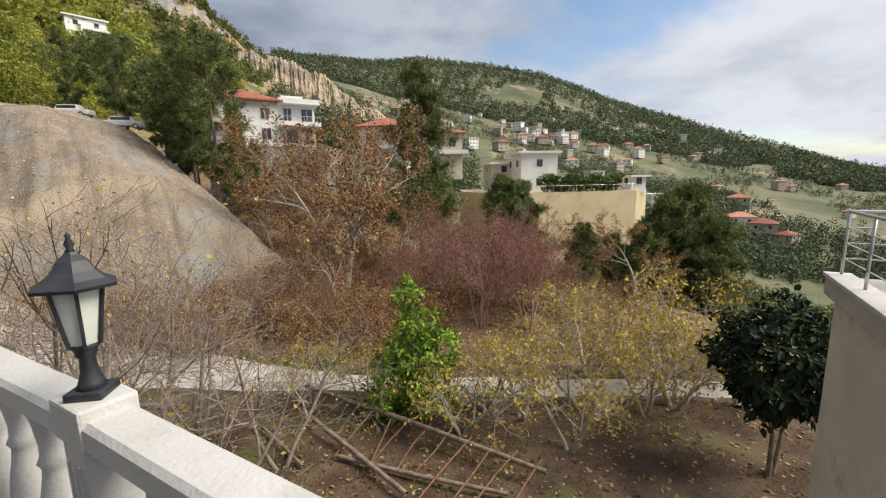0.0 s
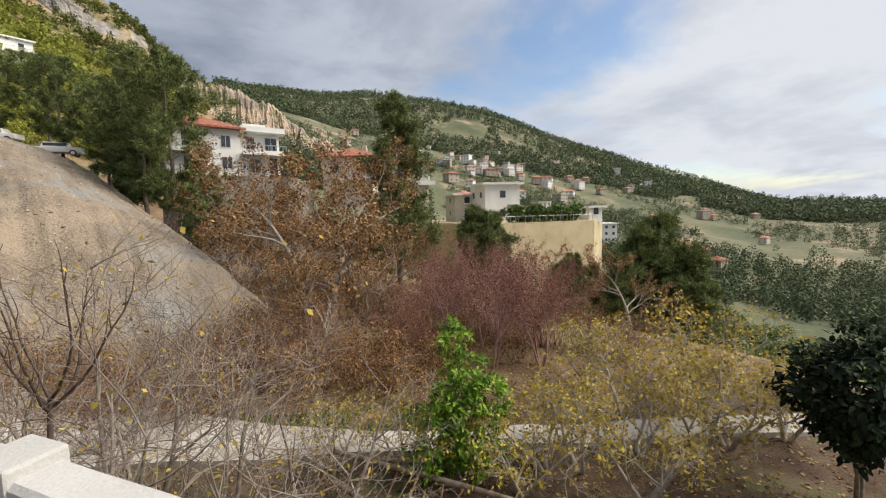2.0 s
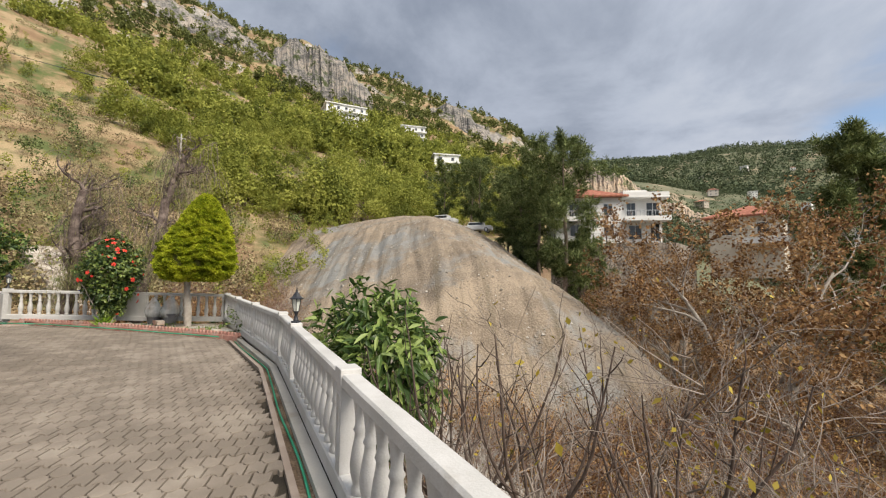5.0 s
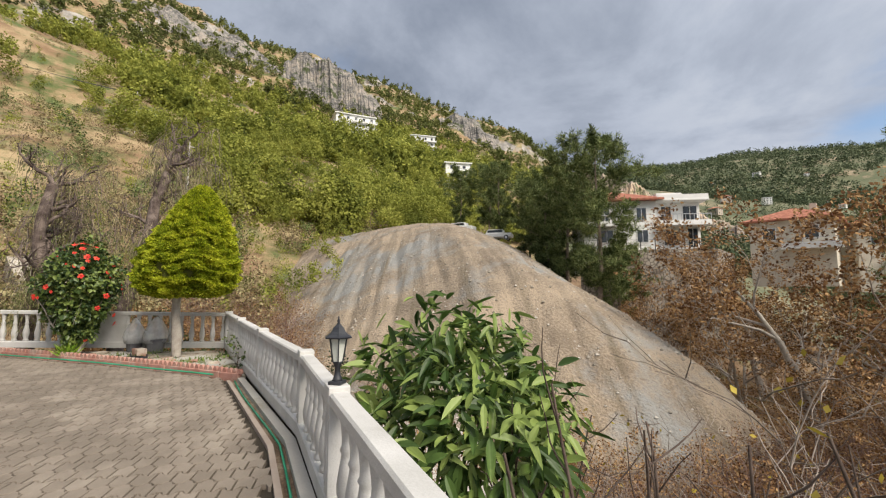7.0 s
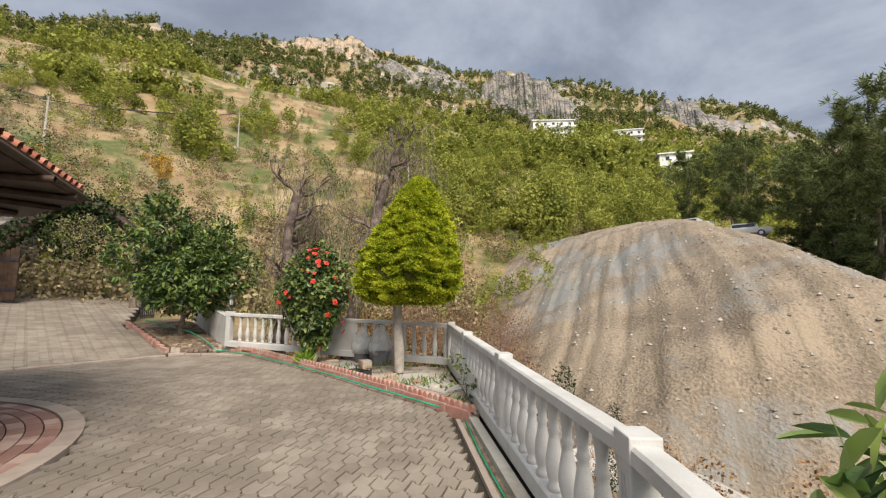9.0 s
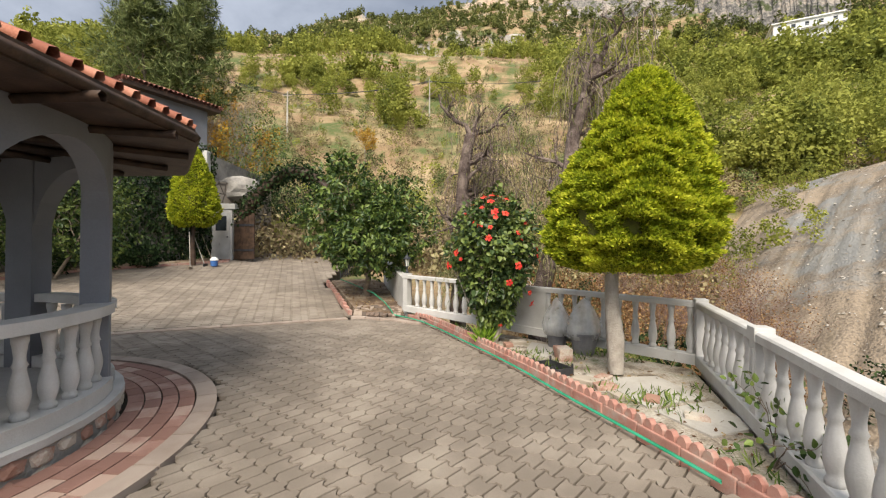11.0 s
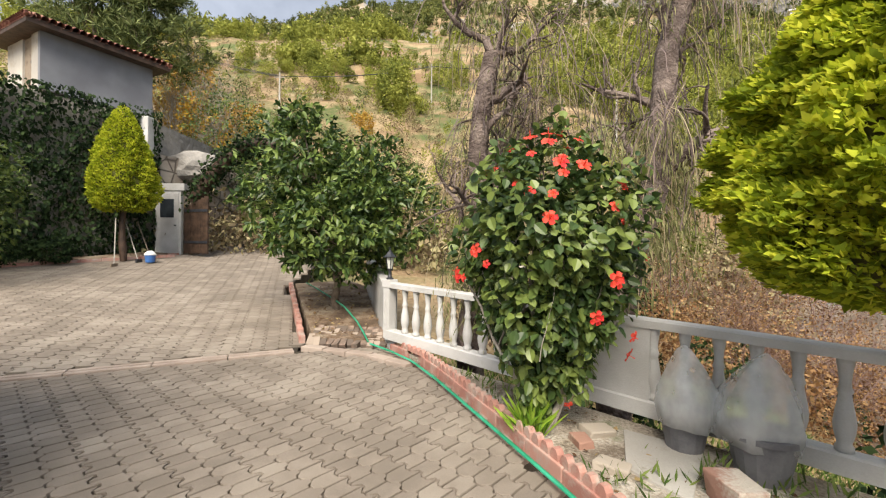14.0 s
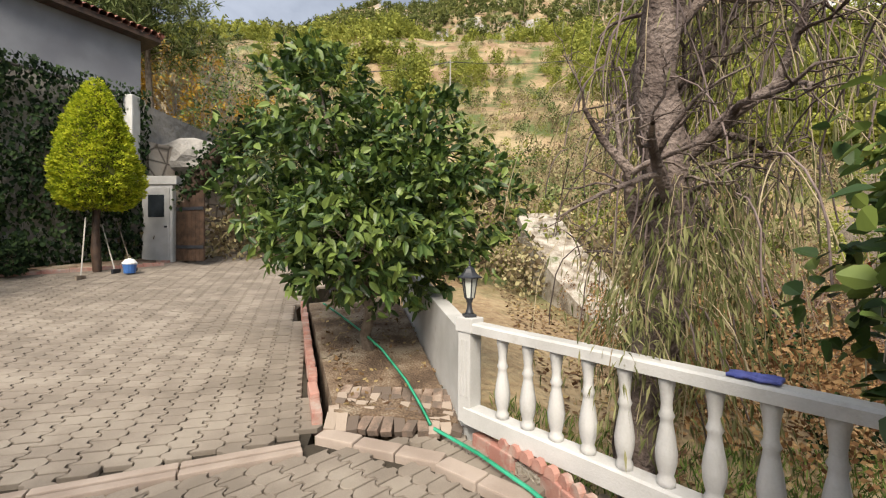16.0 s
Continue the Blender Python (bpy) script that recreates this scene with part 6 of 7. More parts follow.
    for x, y, z, w, h, m in ((3.5, 0.9, 2.42, 0.9, 1.9, "glass"), (5.6, 0.9, 2.42, 1.3, 1.9, "glass"), (3.7, 0.9, 0.3, 1.3, 1.5, "glass"), (6.0, 0.9, 0.1, 0.9, 1.9, "glass"), (-2.9, 0, 2.42, 1.0, 1.9, "glass"), (0.8, 0, 2.9, 0.9, 1.2, "glass"), (-2.8, 0, 0.6, 1.2, 1.2, "glass"), (0.8, 0, 0.6, 1.0, 1.2, "glass")):
        win = part("window", boxed(x - 0.07, y - 0.05, z - 0.07, x + w + 0.07, y - 0.005, z + h + 0.07), "house", root)
        part("pane", boxed(x, y - 0.07, z, x + w / 2 - 0.03, y - 0.052, z + h), m, win)
        part("pane", boxed(x + w / 2 + 0.03, y - 0.07, z, x + w, y - 0.052, z + h), m, win)


white_house()
tagged(part("house_terrace", prism([(-25.5, 47.4), (-14.2, 53.6), (-13.5, 64), (-28, 60)], -4, 5.85), "rubble"), "rough rubble retaining wall below the white house", "wall", kind="structure")
fence = thing("terrace_fence", (0, 0, 0), "thin dark railing along the rubble wall", "fence")
for i in range(10):
    q = i / 9
    x, y = -25.2 + 10.8 * q, 47.75 + 5.93 * q
    part("post", boxed(x - 0.04, y - 0.04, 5.85, x + 0.04, y + 0.04, 6.95), "lamp", fence)
for z in (6.3, 6.85):
    seat("rail", tubes("rail", [([(-25.2, 47.75, z), (-19.8, 50.715, z), (-14.4, 53.68, z)], [0.02] * 3)], "lamp"), None, fence)
villa("red_roof_house", (-8.0, 66, 6.2), -8, 7, 7, 1, "rendered house with an orange tiled roof", wallm="wall", sink=4)
villa("red_roof_house", (-0.5, 70, 5.6), 12, 6.5, 6.5, 1, "low house with an orange tiled roof among trees", wallm="wall", sink=4)
villa("flat_villa", (16.6, 79.0, -0.75), 8, 6.6, 8, 2, "modern white villa with a flat roof", flat=True, balcony=False, h=3.3, sink=1, wins=1)
villa("villa_annex", (11.4, 85.0, -0.75), 8, 4.6, 7, 2, "lower cream wing of the flat roofed villa", flat=True, balcony=False, wallm="wall", h=2.5, sink=8, wins=1)
villa("garden_shed", (34.4, 76.6, -0.75), 12, 2.8, 3, 1, "small white shed on the garden wall", flat=True, balcony=False, h=2.2, sink=0.5, wins=1)
tagged(part("garden_wall", prism([(11.9, 66.0), (33.4, 73.0), (37.5, 78), (36, 94), (4, 94), (4, 80)], -22, -0.75), "yellow_wall"), "high ochre rendered garden retaining wall", "wall", kind="structure")


def hedge():
    rng = np.random.default_rng(66)
    root = thing("hedge", (0, 0, 0), "clipped green hedge on top of the ochre wall", "hedge")
    n = 9000
    t = rng.uniform(0, 1, n)
    P = np.column_stack([16.5 + 14.0 * t + rng.normal(0, 0.45, n), 68.7 + 4.6 * t + rng.normal(0, 0.45, n), -0.9 + rng.uniform(0, 1, n) ** 0.6 * (2.6 + 0.5 * np.sin(t * 21))])
    seat("foliage", leaves("foliage", rng, P, rng.normal(0, 1, (n, 3)), 0.4, 0.26, "citrus"), None, root)
    for i in range(16):
        q = i / 15
        x, y = 12.3 + 20.8 * q, 66.35 + 6.8 * q
        part("rail_post", boxed(x, y, -0.76, x + 0.06, y + 0.06, 0.3), "steel", root)
    seat("rail", tubes("rail", [([(12.3, 66.35, 0.3), (22.7, 69.75, 0.3), (33.1, 73.15, 0.3)], [0.05] * 3)], "steel"), None, root)


hedge()
# ---- balcony of the neighbouring block ----
def side_balcony():
    d, e = Vector((0.5, 0.866)), Vector((0.866, -0.5))
    m = Matrix(((e.x, d.x, 0, 6.05), (e.y, d.y, 0, 6.5), (0, 0, 1, 0.12), (0, 0, 0, 1)))
    root = thing("side_balcony", m, "cream rendered balcony block with a steel railing", "balcony")
    part("wall", boxed(0.12, -6.5, -6.4, 6, -0.12, -0.28), "wall", root)
    part("slab", boxed(0, -6.6, -0.28, 6, 0, 0.0, 0.02), "concrete", root)
    part("coping", boxed(-0.03, -6.6, 0.002, 0.3, 0.03, 0.06, 0.01), "white", root)
    for i in range(7):
        part("post", smooth(lathe([(0.02, 0.06), (0.02, 1.0)], 8, at=(0.15, -0.12 - i * 1.0, 0))), "steel", root)
    for i in range(6):
        part("post", smooth(lathe([(0.02, 0.06), (0.02, 1.0)], 8, at=(1.1 + i * 0.95, -0.12, 0))), "steel", root)
    for z in (0.3, 0.53, 0.76, 1.0):
        r = 0.026 if z == 1.0 else 0.012
        seat("rail", tubes("rail", [([(0.15, -0.1, z), (0.15, -3, z), (0.15, -6.5, z)], [r] * 3)], "steel"), None, root)
        seat("rail", tubes("rail", [([(0.15, -0.12, z), (3, -0.12, z), (6, -0.12, z)], [r] * 3)], "steel"), None, root)
    w = part("window", boxed(0.09, -3.2, -3.6, 0.125, -2.3, -2.5), "white", root)
    part("pane", boxed(0.075, -3.1, -3.5, 0.092, -2.4, -2.6), "glass", w)


side_balcony()


# ---- woods ----
def woods(name, label, matl, seed, count, rmin, rmax, b0, b1, size, per, keep=None, leaf=0.28, clumps=0):
    """Far trees and scrub: every tree a loose crown of leaf clumps, all in one object."""
    rng = np.random.default_rng(seed)
    r = rmin * (rmax / rmin) ** rng.uniform(0, 1, count * 3)
    b = np.radians(rng.uniform(b0, b1, count * 3))
    x, y = HUB[0] - r * np.sin(b), HUB[1] + r * np.cos(b)
    ok = fbm(x, y, 30, seed) > -0.25 if keep is None else keep(x, y, r, rng)
    x, y, r = x[ok][:count], y[ok][:count], r[ok][:count]
    z = np.maximum(land_z(x, y), np.where((r < 70) & (y > 18), mound_z(x, y), -999))
    n = len(x)
    s = size * rng.uniform(0.55, 1.3, n)
    u = unit(rng.normal(0, 1, (n, per, 3)))
    out = u
    if clumps:
        c = unit(rng.normal(0, 1, (n, clumps, 3))) * rng.uniform(0.4, 0.95, (n, clumps, 1))
        c = np.take_along_axis(c, rng.integers(0, clumps, (n, per))[..., None], 1)
        out = u * 0.8 + c * 0.5
        u = c + u * np.array([0.4, 0.4, 0.3]) * rng.uniform(0.6, 1, (n, per, 1)) ** 0.5
    else:
        u = u * rng.uniform(0.55, 1, (n, per, 1)) ** 0.5
    sq = rng.uniform(0.8, 1.5, (n, 1))
    taper = 1 - 0.45 * (u[..., 2:3] * 0.5 + 0.5)
    P = np.stack([x, y, z], -1)[:, None] + np.concatenate([u[..., :2] * taper * s[:, None, None] * 0.62, ((u[..., 2] + 0.85) * s[:, None] * 0.62 * sq)[..., None]], -1)
    D = u * 0.3 + rng.normal(0, 0.8, u.shape)
    S = np.repeat(s, per)[:, None]
    P, D = P.reshape(-1, 3), D.reshape(-1, 3)
    V, F = leaf_arrays(rng, P, D, leaf, leaf * 0.75, flat=0.2, face=(out + np.array([0, 0, 0.25])).reshape(-1, 3))
    V = (V.reshape(-1, 4, 3) - P[:, None]) * S[:, None] + P[:, None]
    ob = seat(name, arrays(name, V.reshape(-1, 3), F, matl), None)
    tagged(ob, label, "woods", kind="stuff")


def clear(x, y, r, rng):
    return (mound_z(x, y) < land_z(x, y) + 0.2) & ((x < -40) | (y > 24)) & (fbm(x, y, 17, 1.0) > np.interp(np.degrees(np.arctan2(HUB[0] - x, y - HUB[1])), [60, 78, 130], [-0.15, 0.6, 0.7]) * (r < 125))


def gully(x, y, r, rng):
    return (y > 17) & (y < 46) & (x > -34) & (x < 26) & (mound_z(x, y) < land_z(x, y) + 0.6)


woods("hillside_pines", "light green pines scattered over the sunny near hillside", "wood_far", 71, 380, 62, 150, 22, 135, 5.6, 1250, clear, 0.065, 13)
woods("upper_pines", "light green pines covering the upper hillside", "wood_far", 75, 1400, 140, 275, 22, 135, 6.5, 220, lambda x, y, r, g: fbm(x, y, 40, 2.0) > np.interp(np.degrees(np.arctan2(HUB[0] - x, y - HUB[1])), [62, 82], [-0.25, 0.1]), 0.15, 9)
woods("ridge_pines", "dark green pines along the ridge, cloud shade put into their colour", "wood_shaded", 82, 4200, 265, 480, 20, 135, 4.8, 80, lambda x, y, r, g: fbm(x, y, 60, 1.0) > -0.5, 0.24, 6)
woods("hillside_scrub", "dry brown scrub on the near hillside", "scrub", 72, 2100, 24, 190, 30, 135, 1.7, 150, lambda x, y, r, g: (mound_z(x, y) < land_z(x, y) + 0.1) & (x < -33), 0.12)
woods("green_scrub", "green shrubs dotted over the dry hillside", "wood_far", 76, 800, 26, 200, 50, 135, 1.8, 150, lambda x, y, r, g: x < -38, 0.1, 5)
woods("olive_shrubs", "dark olive green shrubs scattered over the dry hillside", "pine", 83, 260, 34, 190, 45, 135, 2.4, 260, lambda x, y, r, g: (x < -42) & (mound_z(x, y) < land_z(x, y)), 0.085, 6)
woods("near_scrub", "brown bramble scrub at the foot of the bank", "brown_leaf", 73, 150, 14, 40, 45, 85, 1.1, 260, lambda x, y, r, g: (x < -27) & (mound_z(x, y) < land_z(x, y) + 1.5) & (y > 9), 0.085)
woods("slope_shrubs", "low green shrubs on the littered slope behind the balustrade", "ivy", 80, 26, 10, 24, 45, 85, 0.9, 300, lambda x, y, r, g: (y > x + 33.2) & (y > 9), 0.1)
woods("gully_thicket", "tangled brown leaf thicket filling the gully", "brown_leaf", 77, 420, 10, 46, -45, 45, 1.5, 330, gully, 0.06)
woods("valley_woods", "dark green woods on the valley slopes", "wood_hazy", 74, 5200, 110, 900, -60, 19, 5.5, 60, lambda x, y, r, g: (r > 150) & (fbm(x, y, 90, 2.0) > -0.1), 0.2)
woods("near_valley_woods", "olive green pines on the near valley slope", "pine", 79, 260, 62, 150, -60, -20, 5.0, 480, lambda x, y, r, g: (x > 44) | (y > 96), 0.1)
woods("ridge_woods", "dark forest on the far mountain", "wood_hazy", 78, 13000, 800, 2150, -60, 22, 10.5, 26, lambda x, y, r, g: fbm(x, y, 300, 1.0) > -0.6, 0.36)


def crag(label, b0, b1, r0, r1, depth, lift, matl, seed):
    """A limestone outcrop on the hillside: a steep broken face with ledges and clefts that runs back into the slope."""
    nb, ns = 150, 44
    u, v = np.meshgrid(np.linspace(0, 1, nb), np.linspace(0, 1, ns), indexing="ij")
    b = np.radians(b0 + (b1 - b0) * u)
    w = u * (b1 - b0) / 4
    block = 0.6 * fbm(w * 5, v * 1.6, 1.0, seed) + 0.4 * np.floor(3 * fbm(w * 9, v * 3, 1.0, seed + 1)) / 3
    cleft = np.abs(np.sin(w * 13 + 1.5 * np.sin(v * 4 + seed))) ** 0.35
    r = r0 + (r1 - r0) * u + depth * (v ** 1.3) - depth * 0.13 * block * np.sin(math.pi * v) - depth * 0.045 * (cleft - 0.8) * np.sin(math.pi * v)
    x, y = HUB[0] - r * np.sin(b), HUB[1] + r * np.cos(b)
    env = np.clip(np.sin(math.pi * u), 0, 1) ** 0.5 * (0.8 + 0.2 * fbm(w * 3.5, 0 * w, 1.0, seed + 2))
    rise = sstep(0.0, 0.5, v) * sstep(1.02, 0.62, v)
    z = land_z(x, y) - 1.5 + lift * env * rise * (1 + 0.03 * block)
    V = np.stack([x, y, z], -1).reshape(-1, 3)
    i, j = np.meshgrid(np.arange(nb - 1), np.arange(ns - 1), indexing="ij")
    F = np.stack([i * ns + j, i * ns + j + 1, (i + 1) * ns + j + 1, (i + 1) * ns + j], -1).reshape(-1, 4)
    tagged(seat("crag", arrays("crag", V, F, matl), None), label, "rock", kind="structure")


crag("grey limestone crag with clefts below the ridge", 46.5, 60.0, 262, 300, 75, 27, "rock", 1.0)
crag("broken band of grey limestone climbing the ridge", 59.0, 77.0, 305, 340, 45, 9, "rock", 2.0)
crag("grey rock face among dark pines", 30.0, 39.0, 285, 330, 55, 12, "rock", 3.0)
crag("pale ochre rock summit on the ridge", 75.0, 88.5, 345, 400, 70, 16, "warm_rock", 4.0)
crag("ochre cliff behind the white house", 7.0, 23.0, 285, 285, 60, 25, "warm_rock", 5.0)
crag("broken ochre outcrop above the valley", 0.5, 10.0, 300, 300, 45, 17, "warm_rock", 6.0)



def town():
    rng = np.random.default_rng(81)
    base = villa("town_house", (0, 0, 0), 0, 9, 8, 2, "small pale village house on the far slope", balcony=False, wallm="town", group="far village houses")
    flat = villa("town_house", (0, 0, 0), 0, 10, 9, 3, "flat roofed village house on the far slope", balcony=False, wallm="town", flat=True, group="far village houses")
    first = [True, True]
    for i in range(95):
        b = rng.uniform(-48, 8); r = rng.uniform(260, 1250)
        if i % 2:
            b = rng.normal(-14, 6); r = rng.normal(620, 140)
        x, y = HUB[0] - r * math.sin(radians(b)), HUB[1] + r * math.cos(radians(b))
        k = i % 3 == 0
        put(flat if k else base, x, y, float(land_z(x, y)) + 1.5, float(rng.uniform(-40, 40)), float(rng.uniform(0.8, 1.5)), first[k])
        first[k] = False
    for b, r, w, st in ((50.3, 182, 17, 3), (41.0, 214, 13, 3), (36.0, 150, 9, 2)):
        x, y = HUB[0] - r * math.sin(radians(b)), HUB[1] + r * math.cos(radians(b))
        villa("hill_house", (x, y, float(land_z(x, y)) + 1.5), b + 12, w, 9, st, "long white flat roofed house among the hillside pines", flat=True, sink=4)


town()
tops = []
for x, y, z, h in ((-78, 30, 17.5, 7.5), (-120.5, 34.3, 47, 10), (-110.7, 2.9, 35, 9.5), (-79.5, -17.6, 22.5, 7.5), (-100, -52, 33, 9)):
    tops.append((x, y, float(land_z(x, y)) - 0.3 + h - 0.5))
    p = thing("utility_pole", (x, y, float(land_z(x, y)) - 0.3), "pale concrete utility pole on the hillside", "pole", "hillside poles")
    part("shaft", lathe([(0.17, 0), (0.1, h)], 8), "concrete", p)
    part("crossarm", boxed(-0.06, -0.7, h - 0.7, 0.06, 0.7, h - 0.6), "concrete", p)
for i, j in ((4, 3), (3, 2), (2, 1)):
    a, b = np.array(tops[i]), np.array(tops[j])
    wire = thing("power_line", (0, 0, 0), "thin overhead wires between the hillside poles", "wire")
    for k in (-0.6, 0.0, 0.6):
        pts = [a + (b - a) * t + np.array([0, k, -3.2 * t * (1 - t)]) for t in np.linspace(0, 1, 9)]
        seat("strand", tubes("strand", [(pts, [0.035] * 9)], "lamp"), None, wire)

# ---- small things by the gate ----
def boulder(name, at, size, seed, label, matl="concrete"):
    bm = bmesh.new()
    bmesh.ops.create_icosphere(bm, subdivisions=3, radius=1.0)
    for v in bm.verts:
        k = 1 + 0.22 * noise.noise(v.co * 1.7 + Vector((seed, 0, 0))) + 0.08 * noise.noise(v.co * 5 + Vector((0, seed, 0)))
        v.co = Vector((v.co.x * size[0], v.co.y * size[1], v.co.z * size[2])) * k
    root = thing(name, at, label, "rock")
    part("stone", bm, matl, root)


boulder("boulder", (-36.0, -3.4, 4.95), (1.2, 1.2, 0.7), 3, "pale weathered boulder above the garden door", "stone")
tagged(part("wall_gate", prism([(-34.4, -4.0), (-34.25, -3.6), (-37.5, -2.4), (-38, -4)], 1.0, 5.2), "rubble"), "rough reddish stone wall behind the garden door", "wall", kind="structure")
post = thing("gate_post", (-33.75, -3.75, 3.9), "peeling white concrete post above the door", "post")
part("shaft", boxed(-0.16, -0.16, 0, 0.16, 0.16, 2.5, 0.04), "white", post)


def long_tool(name, at, to, label, matl="old_wood", head=None):
    root = thing(name, at, label, "tool", "tools by the wall")
    d = np.subtract(to, at)
    seat("handle", tubes("handle", [([np.zeros(3), d / 2, d], [0.017] * 3)], matl), None, root)
    if head:
        part("head", boxed(-0.12, -0.025, -0.02, 0.12, 0.025, 0.12, 0.01), head, root)


long_tool("broom", (-31.1, -2.75, 1.3), (-31.6, -3.1, 2.75), "broom leaning on the cypress", "concrete", "old_wood")
long_tool("shovel", (-32.3, -2.5, 1.42), (-32.75, -3.3, 2.7), "shovel leaning against the ivy wall", "old_wood", "lamp")
long_tool("rake", (-32.0, -2.7, 1.4), (-32.4, -3.4, 2.6), "rake leaning against the ivy wall", "concrete", "lamp")
bucket = thing("paint_bucket", (-32.0, -2.35, 1.42), "blue and white plastic bucket", "bucket")
M["blue"] = mat("blue_plastic", [(0.03, 0.1, 0.32), (0.06, 0.16, 0.42)], 4, 0.4)
part("pail", lathe([(0.12, 0), (0.15, 0.22)], 14), "blue", bucket)
part("lid", lathe([(0.155, 0.221), (0.16, 0.25), (0.1, 0.33), (0.03, 0.36)], 14), "house", bucket)
kerb2 = thing("bed_kerb", (0, 0, 0), "low red kerb along the shaded bed", "kerb")
for (p, d) in along([(-26.5, -6.4), (-29.4, -5.4), (-33.0, -2.8), (-33.9, -2.75)], 0.5):
    o = part("kerb_stone", boxed(0.004, -0.05, -0.1, 0.496, 0.05, 0.1, 0.012), "red_kerb", kerb2)
    o.matrix_local = Matrix.Translation((p.x, p.y, fz(p.x, p.y))) @ Matrix.Rotation(math.atan2(d.y, d.x), 4, "Z")
tagged(part("shade_bed", prism([(-26.5, -6.4), (-29.4, -5.4), (-33.0, -2.8), (-34.0, -2.9), (-34.2, -3.9), (-31.5, -5.4), (-26, -8.2)], 0, lambda x, y: fz(x, y) + 0.04), "soil"), "dark earth of the shaded bed", "bed", kind="structure")
for i, (x, y, h, r) in enumerate(((-29.9, -5.0, 0.9, 0.7), (-30.9, -4.3, 0.7, 0.5), (-28.4, -5.7, 0.8, 0.7))):
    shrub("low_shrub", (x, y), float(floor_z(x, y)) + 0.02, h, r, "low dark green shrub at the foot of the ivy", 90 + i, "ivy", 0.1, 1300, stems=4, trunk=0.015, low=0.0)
plant(bare_tree("poplar", 36, 9, "bare pale poplar with upright branches on the slope", "pale_bark", None, 0, stems=3, depth=3, kids=6, trunk=0.08, spread=(0.2, 0.45), up=0.2),
      [(-45.5, -9.7, 1.25), (-44.2, -8.4, 1.1), (-47, -8.9, 1.25)])
plant(bare_tree("autumn_tree", 37, 7, "young tree with orange autumn leaves", "pale_bark", "autumn", 2400, 0.18, 1, 3, 6, 0.08, spread=(0.25, 0.6), up=0.15),
      [(-44.5, -8.5, 1.2), (-47.5, -11, 1.2), (-72, -4, 0.95), (-50, -9, 1.2), (-46, -13.5, 1.5), (-51, -13, 1.6)])
plant(pine("hill_pine", 44, 14, "tall pine with a bare trunk above the hut", 0.3, 1900, 0.5, 0.42), [(-40.6, -11.6, 1.1), (-42, -9.5, 1.12)])
shrub("slope_shrub", (-38.0, -1.2), 3.2, 3.6, 1.5, "grey green shrub above the gate", 95, "ivy", 0.12, 3500, stems=4, trunk=0.03, low=0.0)
shrub("slope_shrub", (-39.3, -3.9), 4.6, 5.4, 1.7, "grey green shrub beside the boulder", 96, "citrus", 0.12, 3500, stems=4, trunk=0.03, low=0.0)


# ---- citrus bed edging ----
def brick_mesh():
    bm = boxed(-0.1, -0.05, -0.03, 0.1, 0.05, 0.03)
    me = bpy.data.meshes.new("brick"); bm.to_mesh(me); bm.free(); me.materials.append(M["edging"])
    return me


M["edging"] = mat("weathered_edging_brick", [(0.13, 0.1, 0.08), (0.24, 0.17, 0.13), (0.33, 0.27, 0.22)], 5, 0.9, 0.7, 60, rnd=0.9)
BRICK = brick_mesh()
edge = thing("brick_edging", (0, 0, 0), "tumbled clay bricks edging the citrus bed", "edging")
rng = np.random.default_rng(101)
for row in range(5):
    for i in range(12):
        t = i / 11
        x = -25.98 - row * 0.13 + rng.normal(0, 0.012)
        y = 4.55 + 1.2 * t
        o = new("brick", BRICK); o.parent = edge
        o.matrix_local = pose(x, y, float(floor_z(-25.9, y)) + 0.05 + row * 0.025, rng.normal(0, 5), 20 + rng.normal(0, 6), 0 + rng.normal(0, 8))
bed_side = thing("bed_kerb", (0, 0, 0), "faded red kerb stones along the citrus bed", "kerb")
for (p, d) in along([(-26.0, 4.42), (-28.2, 3.5), (-30.1, 2.7)], 0.42):
    o = part("kerb_stone", boxed(0.006, -0.05, -0.1, 0.41, 0.05, 0.12, 0.014), "red_kerb", bed_side)
    o.matrix_local = Matrix.Translation((p.x, p.y, fz(p.x, p.y))) @ Matrix.Rotation(math.atan2(d.y, d.x) + rng.normal(0, 0.02), 4, "Z") @ Matrix.Rotation(rng.normal(0, 0.03), 4, "X")

# ---- planter clutter ----
def bagged_pot(name, at, h, r, seed, label):
    """A plant pot tied up in a tall clear plastic bag."""
    root = thing(name, at, label, "pot", "bagged pots")
    part("pot", lathe([(r * 0.62, 0), (r * 0.85, 0.3), (r * 0.92, 0.3), (r * 0.92, 0.34), (r * 0.8, 0.34)], 16), "pot_grey", root)
    bm = lathe([(r * 1.0, 0.24), (r * 1.06, 0.4), (r * 0.95, h * 0.6), (r * 0.6, h * 0.8), (r * 0.25, h * 0.95), (r * 0.06, h)], 18)
    for v in bm.verts:
        a = math.atan2(v.co.y, v.co.x)
        k = 1 + 0.1 * math.sin(5 * a + seed + v.co.z * 6) + 0.06 * math.sin(11 * a + seed)
        v.co.x *= k; v.co.y *= k
        v.co.x += 0.06 * math.sin(v.co.z * 3 + seed)
    o = part("bag", smooth(bm), "plastic", root, "creased clear plastic bag")
    return root


M["pot_grey"] = mat("grey_pot", [(0.1, 0.1, 0.11), (0.17, 0.17, 0.18)], 5, 0.6)
pm = bpy.data.materials.new("clear_plastic")
pm.use_nodes = True
N_, L_ = pm.node_tree.nodes, pm.node_tree.links
